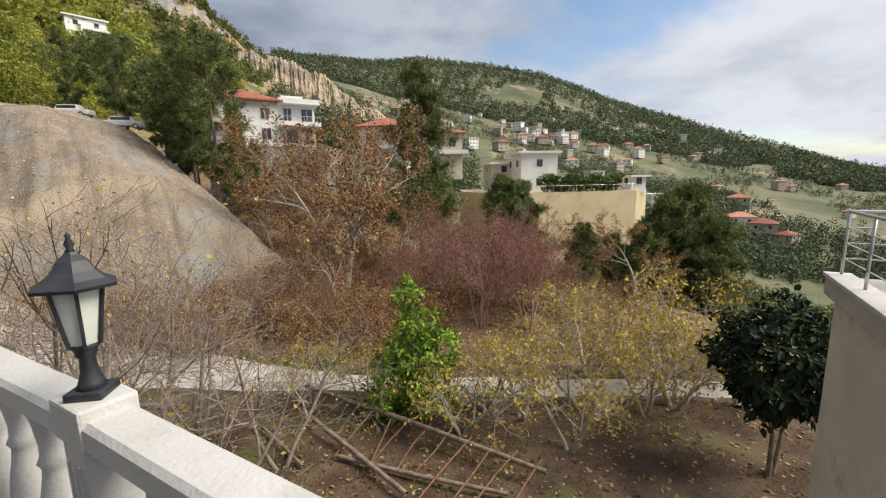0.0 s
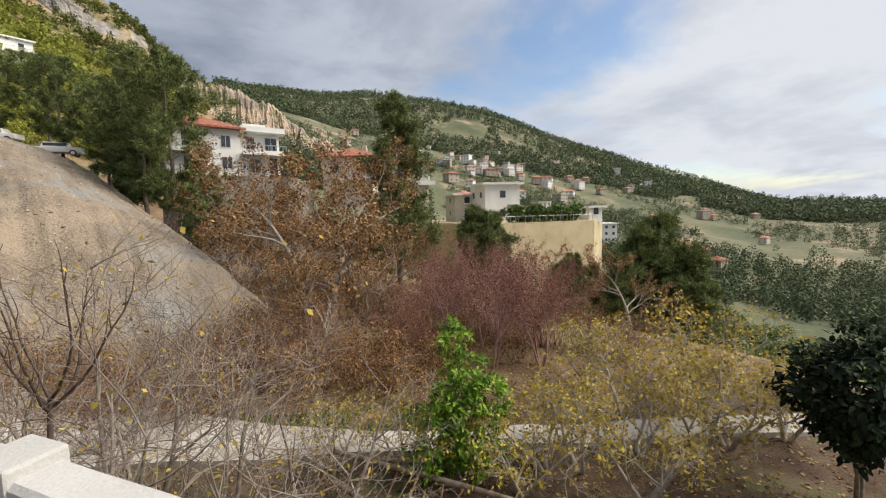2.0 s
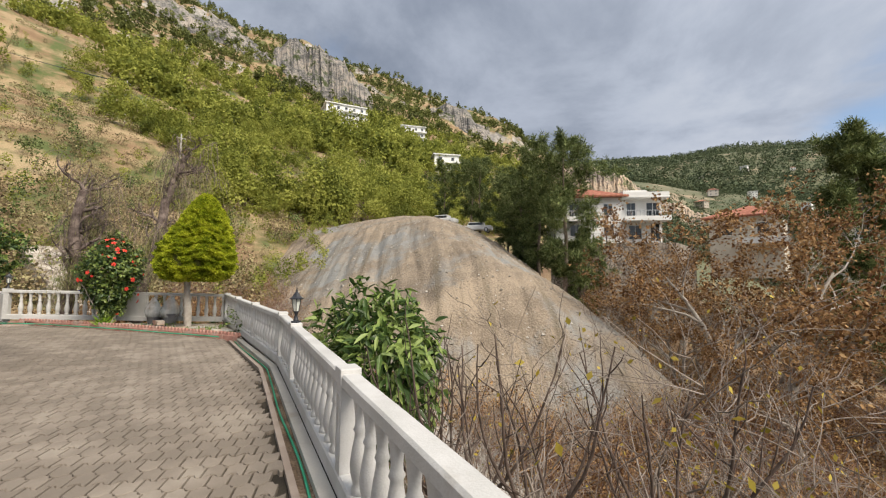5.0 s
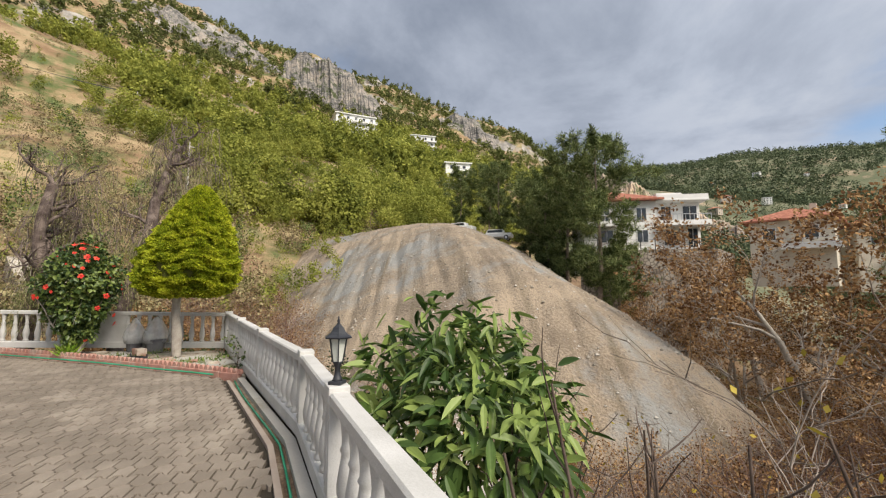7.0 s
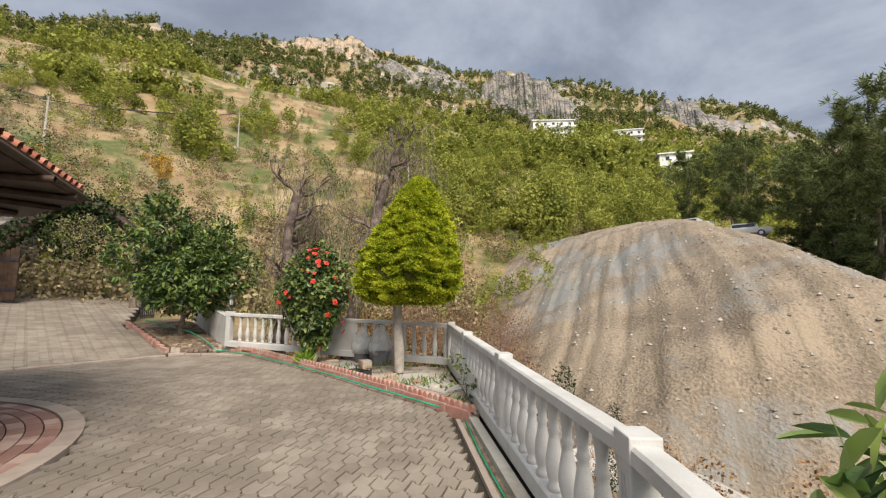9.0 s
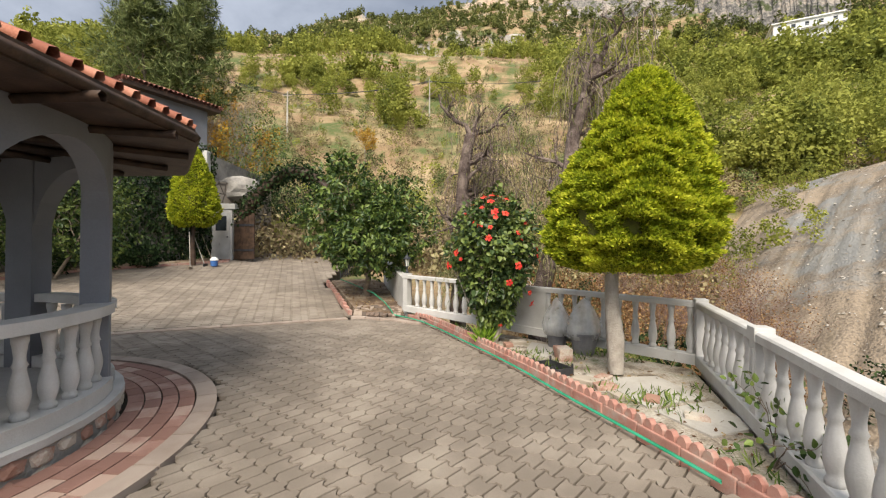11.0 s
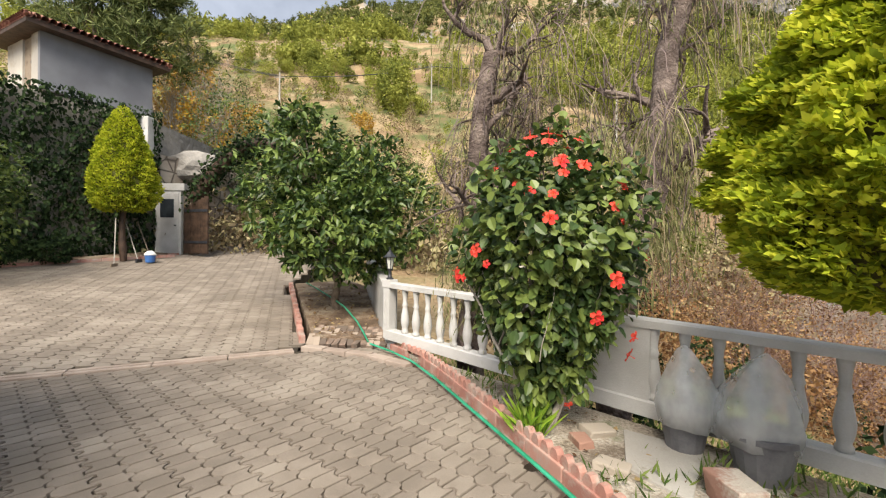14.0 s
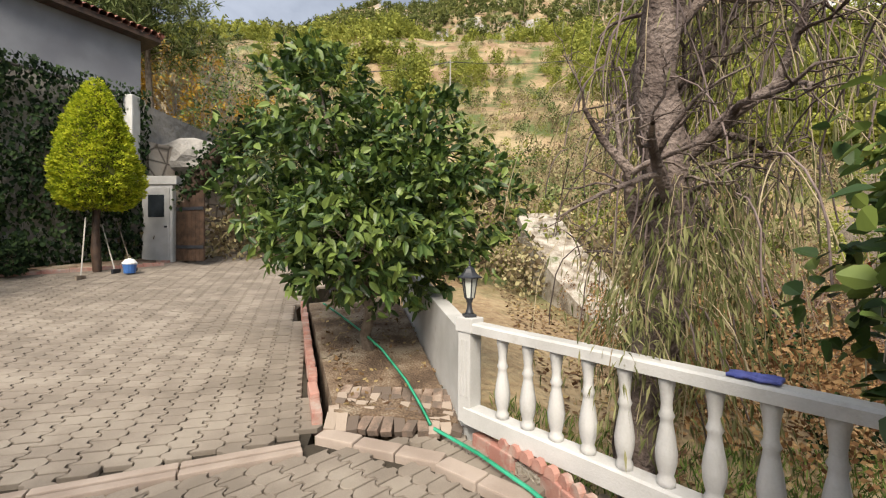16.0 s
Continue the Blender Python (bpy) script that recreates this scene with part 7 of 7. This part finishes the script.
tr, pb, mxs, nz = N_.new("ShaderNodeBsdfTransparent"), N_["Principled BSDF"], N_.new("ShaderNodeMixShader"), N_.new("ShaderNodeTexNoise")
pb.inputs["Base Color"].default_value, pb.inputs["Roughness"].default_value = (0.78, 0.8, 0.8, 1), 0.25
nz.inputs["Scale"].default_value, nz.inputs["Detail"].default_value = 4, 3
mr_ = N_.new("ShaderNodeMapRange"); mr_.inputs["From Min"].default_value, mr_.inputs["From Max"].default_value = 0.35, 0.7
mr_.inputs["To Min"].default_value, mr_.inputs["To Max"].default_value = 0.3, 0.48
L_.new(nz.outputs["Fac"], mr_.inputs["Value"]); L_.new(mr_.outputs[0], mxs.inputs[0]); L_.new(tr.outputs[0], mxs.inputs[1]); L_.new(pb.outputs[0], mxs.inputs[2])
L_.new(mxs.outputs[0], N_["Material Output"].inputs["Surface"])
M["plastic"] = pm
pz = lambda x, y: float(floor_z(x, y)) + 0.05
bagged_pot("bagged_pot", (-22.65, 8.72, pz(-22.65, 8.72)), 0.85, 0.22, 1, "grey plant pot tied up in a clear plastic bag")
bagged_pot("bagged_pot", (-22.25, 9.05, pz(-22.25, 9.05)), 0.9, 0.26, 4, "grey plant pot wrapped in a tall clear plastic bag")


def crate():
    root = thing("plastic_crate", pose(-21.2, 8.28, pz(-21.2, 8.28), 0, 0, 25), "black plastic fruit crate on the soil", "crate")
    part("base", boxed(-0.24, -0.16, 0.0, 0.24, 0.16, 0.015), "dark_pot", root)
    for y in (-0.155, 0.145):
        part("side", boxed(-0.24, y, 0.016, 0.24, y + 0.012, 0.1), "dark_pot", root)
    for x in (-0.24, 0.228):
        part("side", boxed(x, -0.142, 0.016, x + 0.012, 0.142, 0.1), "dark_pot", root)
    for x in (-0.235, 0.215):
        for y in (-0.155, 0.137):
            part("corner_post", boxed(x, y, 0.101, x + 0.02, y + 0.02, 0.15), "dark_pot", root)


crate()
rng = np.random.default_rng(103)
for i, (x, y, s) in enumerate(((-21.88, 8.62, 0.15), (-20.75, 8.6, 0.15), (-20.55, 8.75, 0.13), (-20.85, 8.85, 0.12), (-22.7, 7.9, 0.1), (-22.3, 8.0, 0.12), (-22.9, 8.1, 0.13), (-20.1, 9.1, 0.11), (-20.2, 8.75, 0.09), (-19.6, 9.3, 0.1))):
    bm = boxed(-s, -s * 0.7, -0.05, s, s * 0.7, 0.06 + 0.04 * (i == 0) * 3, 0.015)
    for v in bm.verts:
        v.co += Vector((noise.noise(v.co * 9 + Vector((i, 0, 0))), noise.noise(v.co * 9 + Vector((0, i, 3))), 0)) * 0.03
    b = thing("stone_block", pose(x, y, pz(x, y), 0, 0, i * 47), "pale broken stone block in the planter", "stone", "planter stones")
    part("block", bm, "block", b)
for i, pts in enumerate(([(-20.9, 8.75), (-19.9, 8.95), (-20.2, 9.75), (-21.0, 9.6)], [(-19.8, 8.98), (-19.2, 9.2), (-19.4, 9.75), (-20.1, 9.75)], [(-22.3, 8.1), (-21.9, 8.35), (-22.6, 8.85), (-22.95, 8.35)])):
    tagged(part("slab", prism(pts, 0.2, lambda x, y: pz(x, y) + 0.02), "concrete"), "pale broken concrete slab lying in the planter", "slab", "planter slabs")
lily = thing("strap_leaf_plant", (-22.85, 7.5, pz(-22.85, 7.5)), "clump of bright green strap leaves under the hibiscus", "plant")
P = rng.normal(0, 0.06, (90, 3)); P[:, 2] = 0
D = np.column_stack([rng.normal(0, 0.25, 90), rng.normal(0, 0.25, 90), np.full(90, 1.5)])
seat("leaf", leaves("leaf", rng, P, D, 0.36, 0.035, "bright", droop=0.2, fold=0.2), None, lily)["kind"] = "stuff"
rose = thing("rose_stem", (-18.7, 9.35, pz(-18.7, 9.35)), "spindly rose with dark leaves against the balustrade", "plant")
ls, tp = [], []
for i in range(4):
    grow(rng, (0, 0, -0.02), (rng.normal(0, 0.3), rng.normal(0, 0.3), 1), 0.55, 0.008, 1, 4, ls, tp, 0.05, 0.2)
seat("stem", tubes("stem", ls, "bark"), None, rose)
P, D = spread_leaves(rng, tp, 160, 0.04)
seat("leaf", leaves("leaf", rng, P, D, 0.07, 0.045, "citrus", fold=0.1), None, rose)["kind"] = "stuff"


cloth = thing("blue_cloth", pose(-24.42, 7.36, rail_z(-24.42, 7.3) + 0.862, 0, 0, 45), "folded blue cloth lying on the handrail", "cloth")
bm = bmesh.new()
bmesh.ops.create_grid(bm, x_segments=10, y_segments=6, size=1.0)
for v in bm.verts:
    v.co = Vector((v.co.x * 0.12, v.co.y * 0.06, 0.022 + 0.014 * noise.noise(v.co * 2.4)))
r = bmesh.ops.extrude_face_region(bm, geom=bm.faces[:])
for v in r["geom"]:
    if isinstance(v, bmesh.types.BMVert):
        v.co.z -= 0.016
bmesh.ops.recalc_face_normals(bm, faces=bm.faces)
M["cloth"] = mat("blue_cloth", [(0.06, 0.08, 0.3), (0.12, 0.14, 0.42)], 12, 0.9, 0.4, 90)
part("fold", smooth(bm), "cloth", cloth)

# ---- hoses ----
def hose(path, label, r=0.013, lift=0.018):
    pts = []
    for p, d in along(path, 0.15):
        i = len(pts)
        pts.append((p.x + 0.02 * math.sin(i * 0.31), p.y + 0.02 * math.cos(i * 0.23), float(floor_z(p.x, p.y)) + lift))
    root = thing("garden_hose", (0, 0, 0), label, "hose")
    seat("tube", tubes("tube", [(pts, [r] * len(pts))], "hose"), None, root)
    return pts


hose([(-25.95, 5.5), (-25.5, 5.93), (-25.0, 6.3), (-24.2, 6.68), (-22.9, 7.2), (-21.1, 7.92), (-19.5, 8.46), (-18.4, 8.8)], "green garden hose lying along the red kerb", 0.019, 0.055)
seat_pts = [(-25.95, 5.5, 0.45), (-26.1, 5.4, 0.56), (-26.5, 5.2, 0.68), (-27.2, 4.8, 0.84), (-28.0, 4.35, 0.9), (-28.8, 3.8, 1.0), (-29.5, 3.3, 1.08)]
h2 = thing("garden_hose", (0, 0, 0), "green hose trailing over the citrus bed", "hose")
seat("tube", tubes("tube", [(seat_pts, [0.019] * len(seat_pts))], "hose"), None, h2)


FRONT = [(4.0, -1.0), (-0.94, 1.42), (-3.74, 2.86), (-6.93, 4.24), (-12.75, 7.2), (-14.35, 8.0), (-17.9, 9.2)]


def inner(off):
    """The front line moved off metres onto the terrace."""
    out = []
    for i, p in enumerate(FRONT):
        a = Vector(FRONT[max(0, i - 1)]); b = Vector(FRONT[min(len(FRONT) - 1, i + 1)])
        d = (b - a).normalized()
        nrm = Vector((d.y, -d.x))
        if nrm.y > 0:
            nrm = -nrm
        out.append((p[0] + nrm.x * off, p[1] + nrm.y * off))
    return out


def strip(name, o0, o1, z0, z1, matl, label):
    a, b = inner(o0), inner(o1)
    for i in range(len(a) - 1):
        tagged(part(name, prism([a[i], a[i + 1], b[i + 1], b[i]], lambda x, y: fz(x, y) + z0, lambda x, y: fz(x, y) + z1), matl), label, "trim", kind="structure")


strip("trim_ledge", 0.085, 0.2, -0.1, 0.035, "concrete", "concrete ledge at the foot of the balustrade")
strip("trim_gutter", 0.2, 0.32, -0.1, -0.03, "soil", "earthy gutter along the terrace edge")
strip("trim_border", 0.32, 0.38, -0.1, 0.008, "grey_kerb", "narrow kerb beside the gutter")
hose([p for p in inner(0.26)], "green garden hose lying in the gutter", 0.016, -0.012)

# drain strip across the drive
drain = thing("drain_strip", (0, 0, 0), "narrow concrete drain strip across the drive", "drain")
for off in (-0.08, 0.05):
    for (p, d) in along([(-25.62, 4.42), (-21.6, -3.3)], 0.9):
        o = part("kerb_stone", boxed(0.006, -0.045, -0.1, 0.894, 0.045, 0.025, 0.01), "grey_kerb", drain)
        o.matrix_local = Matrix.Translation((p.x + d.y * off, p.y - d.x * off, fz(p.x, p.y))) @ Matrix.Rotation(math.atan2(d.y, d.x), 4, "Z")
side = thing("side_kerb", (0, 0, 0), "worn concrete kerb at the corner of the paving", "kerb")
for (p, d) in along([(-25.85, 4.5), (-25.5, 5.55), (-25.05, 6.15)], 0.4):
    o = part("kerb_stone", boxed(0.005, -0.09, -0.1, 0.395, 0.09, 0.03, 0.015), "grey_kerb", side)
    o.matrix_local = Matrix.Translation((p.x, p.y, fz(p.x, p.y))) @ Matrix.Rotation(math.atan2(d.y, d.x), 4, "Z")

# ---- fallen pergola in the orchard ----
perg = thing("fallen_pergola", (-1.0, 11.0, -5.75), "collapsed pergola of weathered poles in the orchard", "pergola")
rng = np.random.default_rng(111)
beams = [((-3.6, 2.6, 0.55), (3.6, -1.6, 0.35), 0.075, "old_wood"), ((-3.3, 1.4, 0.3), (0.2, -2.0, 0.15), 0.07, "old_wood"), ((-2.6, 2.7, 0.15), (2.0, 0.6, 0.25), 0.05, "old_wood"), ((-1.8, -0.5, 0.1), (2.6, -2.0, 0.1), 0.06, "old_wood"), ((-4.4, 0.9, 0.1), (-2.6, -0.9, 0.1), 0.05, "old_wood")]
for i in range(13):
    u = i / 12
    x, y = -3.4 + 6.8 * u, 2.4 - 3.8 * u
    beams.append(((x + 0.15, y + 0.1, 0.5), (x - 0.55 + rng.normal(0, 0.3), y - 1.3 + rng.normal(0, 0.3), 0.02), 0.028, "rust_pole"))
for a, b, r, m in beams:
    a, b = np.array(a), np.array(b)
    seat("pole", tubes("pole", [([a, (a + b) / 2 + rng.normal(0, 0.03, 3), b], [r, r, r * 0.9])], m), None, perg)


# ---- litter and grass ----
def scatter(name, label, matl, seed, n, x0, x1, y0, y1, size, cat, up=0.12, keep=None, zf=None, width=0.7):
    rng = np.random.default_rng(seed)
    x, y = rng.uniform(x0, x1, n), rng.uniform(y0, y1, n)
    if keep is not None:
        k = keep(x, y); x, y = x[k], y[k]
    z = (land_z(x, y) if zf is None else zf(x, y)) + 0.012
    D = np.column_stack([rng.normal(0, 1, len(x)), rng.normal(0, 1, len(x)), np.full(len(x), up)])
    ob = seat(name, leaves(name, rng, np.column_stack([x, y, z]), D, size, size * width, matl, flat=0.85 if up < 1 else 0.1), None)
    tagged(ob, label, cat, kind="stuff")


scatter("fallen_leaves", "fallen brown and yellow leaves on the orchard soil", "litter", 121, 6000, -10, 14, 5, 15, 0.13, "leaves")
scatter("bank_litter", "brown leaf litter beyond the lane", "litter", 122, 14000, -20, 12, 16.5, 30, 0.14, "leaves")
scatter("lane_grass", "short green grass beside the lane", "grass", 123, 26000, -12, 0, 15.2, 17.2, 0.16, "grass", 2.2, lambda x, y: fbm(x, y, 1.2) > -0.3, None, 0.12)
scatter("orchard_grass", "thin green weeds on the orchard soil", "grass", 124, 16000, -12, 6, 6, 14.4, 0.14, "grass", 2.0, lambda x, y: fbm(x, y, 1.6, 2.0) > 0.25, None, 0.14)
scatter("back_grass", "green grass behind the balustrade", "grass", 125, 30000, -28, -15, 6.2, 13.5, 0.16, "grass", 2.2, lambda x, y: (y > 9.4 - 0.34 * (x + 18)) & (x > -21.4) | (y > x + 31.9 + 0.2) & (x <= -21.4), None, 0.12)
inbed = lambda x, y: (y > np.interp(-x, [-k[0] for k in KERB], [k[1] for k in KERB]) + 0.15) & (y < np.where(x < -21.4, x + 31.5, 10.3 + (x + 21.4) * -0.34 + 0.0))
scatter("planter_weeds", "weeds and grass in the planter", "grass", 126, 5200, -25, -18.3, 6.8, 10.2, 0.12, "grass", 1.6, lambda x, y: inbed(x, y) & (fbm(x, y, 0.7, 1.0) > 0.12), lambda x, y: floor_z(x, y) + 0.045, 0.16)
scatter("planter_litter", "dry leaves in the planter", "litter", 127, 900, -25, -18.3, 6.8, 10.2, 0.06, "leaves", 0.12, inbed, lambda x, y: floor_z(x, y) + 0.05)
scatter("bed_litter", "dry leaves under the citrus tree", "litter", 128, 900, -30, -26.2, 3.2, 5.6, 0.07, "leaves", 0.12, lambda x, y: (y > 4.6 + (x + 26.1) * 0.43), lambda x, y: floor_z(x, y) + 0.105)

scatter("slope_litter", "brown leaf litter on the slope behind the balustrade", "litter", 129, 16000, -36, -21.5, 7, 20, 0.12, "leaves", 0.12, lambda x, y: (y > x + 33.0) & (mound_z(x, y) < land_z(x, y)))


def parked_car(at, turn, paint, label):
    """A parked estate car seen from afar: body, cabin, glass, wheels."""
    root = thing("parked_car", pose(*at, 0, 0, turn), label, "car", "cars behind the bank")
    body = boxed(-2.1, -0.85, 0.35, 2.1, 0.85, 0.95, 0.12)
    part("body", body, paint, root)
    bm = boxed(-1.5, -0.75, 0.951, 1.0, 0.75, 1.5)
    for v in bm.verts:
        if v.co.z > 1.2:
            v.co.x *= 0.82; v.co.y *= 0.86
    part("cabin", bm, paint, root)
    for sy in (-1, 1):
        bm = boxed(-1.25, sy * 0.715 - 0.02, 1.05, 0.8, sy * 0.715 + 0.02, 1.38)
        part("window", bm, "glass", root)
        for x in (-1.35, 1.35):
            w = part("wheel", lathe([(0.2, -0.1), (0.33, -0.1), (0.33, 0.1), (0.2, 0.1)], 14), "dark_pot", root)
            w.matrix_local = pose(x, sy * 0.8, 0.33, 90, 0, 0)
            part("rim", lathe([(0.19, -0.105), (0.19, 0.105)], 10), "steel", w)


for x, y, turn, paint in ((-40.0, 55.5, 20, "house"), (-36.0, 58.5, 35, "town"), (-45.5, 54.5, 10, "house")):
    parked_car((x, y, float(max(mound_z(x, y), land_z(x, y))) - 0.05), turn, paint, "pale parked car behind the gravel bank")

# stones on the gravel bank
M["rubble_stone"] = mat("pale_rubble_stone", [(0.2, 0.18, 0.15), (0.31, 0.28, 0.24), (0.42, 0.39, 0.35)], 0.8, 0.9, 0.5, 20, island=0.7)
rng = np.random.default_rng(131)
n = 9000
x, y = rng.uniform(-52, -10, n), rng.uniform(14, 52, n)
z = mound_z(x, y)
ok = z > land_z(x, y) + 0.1
C = np.column_stack([x, y, z])[ok]
s = (0.035 + 0.1 * rng.uniform(0, 1, len(C)) ** 5)[:, None]
octa = np.array([(1, 0, 0), (0, 1, 0), (-1, 0, 0), (0, -1, 0), (0, 0, 0.8), (0, 0, -0.8)], float)
V = (C[:, None] + octa[None] * s[:, None] * rng.uniform(0.6, 1.3, (len(C), 6, 1))).reshape(-1, 3)
tri = np.array([(0, 1, 4), (1, 2, 4), (2, 3, 4), (3, 0, 4), (1, 0, 5), (2, 1, 5), (3, 2, 5), (0, 3, 5)])
ob = seat("rubble", arrays("rubble", V, (np.arange(len(C))[:, None, None] * 6 + tri[None]).reshape(-1, 3), "rubble_stone"), None)
tagged(ob, "loose stones scattered on the gravel bank", "stones", kind="stuff")


# ---- pavers ----
def inside(px, py, poly):
    r = False
    n = len(poly)
    for i in range(n):
        x0, y0 = poly[i]; x1, y1 = poly[(i + 1) % n]
        if (y0 > py) != (y1 > py) and px < (x1 - x0) * (py - y0) / (y1 - y0) + x0:
            r = not r
    return r


def paving(deg, area, parent, near, x0, x1, y0, y1, holes):
    """Interlocking wavy edged pavers in columns that run at deg; those in the near stretch are single parts."""
    W, L, g, a = 0.205, 0.165, 0.0105, 0.024
    c, s = math.cos(radians(deg)), math.sin(radians(deg))
    ss = (0.0, 0.22, 0.36, 0.64, 0.78, 1.0)

    def wave(t):
        t = t % 1.0
        return a * float(np.interp(t, (0, 0.22, 0.36, 0.64, 0.78, 1.0), (1, 1, -1, -1, 1, 1)))

    def outline(half):
        o = 0.5 * half
        left = [(-W / 2 + wave(t + o) + g, (t - 0.5) * L + (g if t == 0 else -g if t == 1 else 0)) for t in ss]
        right = [(W / 2 + wave(t + o) - g, (t - 0.5) * L + (g if t == 0 else -g if t == 1 else 0)) for t in ss]
        return right + left[::-1]

    shapes = {}
    for half in (0, 1):
        o = outline(half)
        n = len(o)
        top = [(x, y, 0.0) for x, y in o]
        rim = [(x * 1.03, y * 1.03, -0.006) for x, y in o]
        low = [(x * 1.03, y * 1.03, -0.05) for x, y in o]
        V = np.array(top + rim + low)
        quads = [(k * n + i, k * n + (i + 1) % n, (k + 1) * n + (i + 1) % n, (k + 1) * n + i) for k in (0, 1) for i in range(n)]
        quads += [(0, 1, 10, 11), (1, 2, 9, 10), (2, 3, 8, 9), (3, 4, 7, 8), (4, 5, 6, 7)]
        shapes[half] = (V, [q[::-1] if k < 2 * n else q for k, q in enumerate(quads)])
    mesh = {}
    for half in (0, 1):
        V, F = shapes[half]
        mesh[half] = arrays("paver", V, F, "paver")
    rng = np.random.default_rng(141 + int(deg))
    AV, AF, n0, made = [], [], 0, 0
    for i in range(-200, 200):
        for j in range(-230, 230):
            u, v = i * W, (j + 0.5 * (i % 2)) * L
            x, y = -20 - v * c + u * s, 5 - v * s - u * c
            if not (x0 < x < x1 and y0 < y < y1) or not inside(x, y, area) or any(h(x, y) for h in holes):
                continue
            z = float(floor_z(x, y)) + rng.normal(0, 0.0018)
            gx = float(floor_z(x + 0.1, y) - floor_z(x - 0.1, y)) / 0.2; gy = float(floor_z(x, y + 0.1) - floor_z(x, y - 0.1)) / 0.2
            ex = Vector((s, -c, gx * s - gy * c)); ey = Vector((c, s, gx * c + gy * s))
            nz = ex.cross(ey).normalized() + Vector((rng.normal(0, 0.006), rng.normal(0, 0.006), 0))
            half = i % 2
            m = Matrix(((ex.x, ey.x, nz.x, x), (ex.y, ey.y, nz.y, y), (ex.z, ey.z, nz.z, z), (0, 0, 0, 1)))
            if near and near(x, y) and made < 300:
                o = new("paver", mesh[half]); o.parent = parent; o.matrix_local = m
                made += 1
                continue
            V, F = shapes[half]
            A = np.array(m)
            AV.append(V @ A[:3, :3].T + A[:3, 3]); AF.append(np.array(F) + n0); n0 += len(V)
    ob = seat("paver_field", arrays("paver_field", np.concatenate(AV), np.concatenate(AF), "paver"), None, parent)
    ob["kind"] = "stuff"


def dist_line(x, y, path):
    best = 99
    for p, q in zip(path, path[1:]):
        ax, ay, bx, by = p[0], p[1], q[0], q[1]
        t = max(0, min(1, ((x - ax) * (bx - ax) + (y - ay) * (by - ay)) / ((bx - ax) ** 2 + (by - ay) ** 2)))
        best = min(best, math.hypot(x - ax - t * (bx - ax), y - ay - t * (by - ay)))
    return best


HOLES = [lambda x, y: math.hypot(x - VC[0], y - VC[1]) < VR + 1.02,
         lambda x, y: inside(x, y, bed) or dist_line(x, y, KERB) < 0.07,
         lambda x, y: dist_line(x, y, FRONT) < 0.42,
         lambda x, y: dist_line(x, y, [(-25.62, 4.42), (-21.6, -3.3)]) < 0.15,
         lambda x, y: dist_line(x, y, [(-25.85, 4.5), (-25.5, 5.55), (-25.05, 6.15)]) < 0.12]
floor_ob, ramp_ob = bpy.data.objects["floor"], bpy.data.objects["floor_ramp"]
paving(49, FLAT, floor_ob, lambda x, y: -24.4 < x < -20.6 and 4.4 < y < 7.3, -26, -2.5, -3.5, 9.5, HOLES)
paving(200, RAMP, ramp_ob, lambda x, y: -28.2 < x < -24.0 and 0.6 < y < 4.3, -37, -21.5, -6.5, 4.5, HOLES[3:])
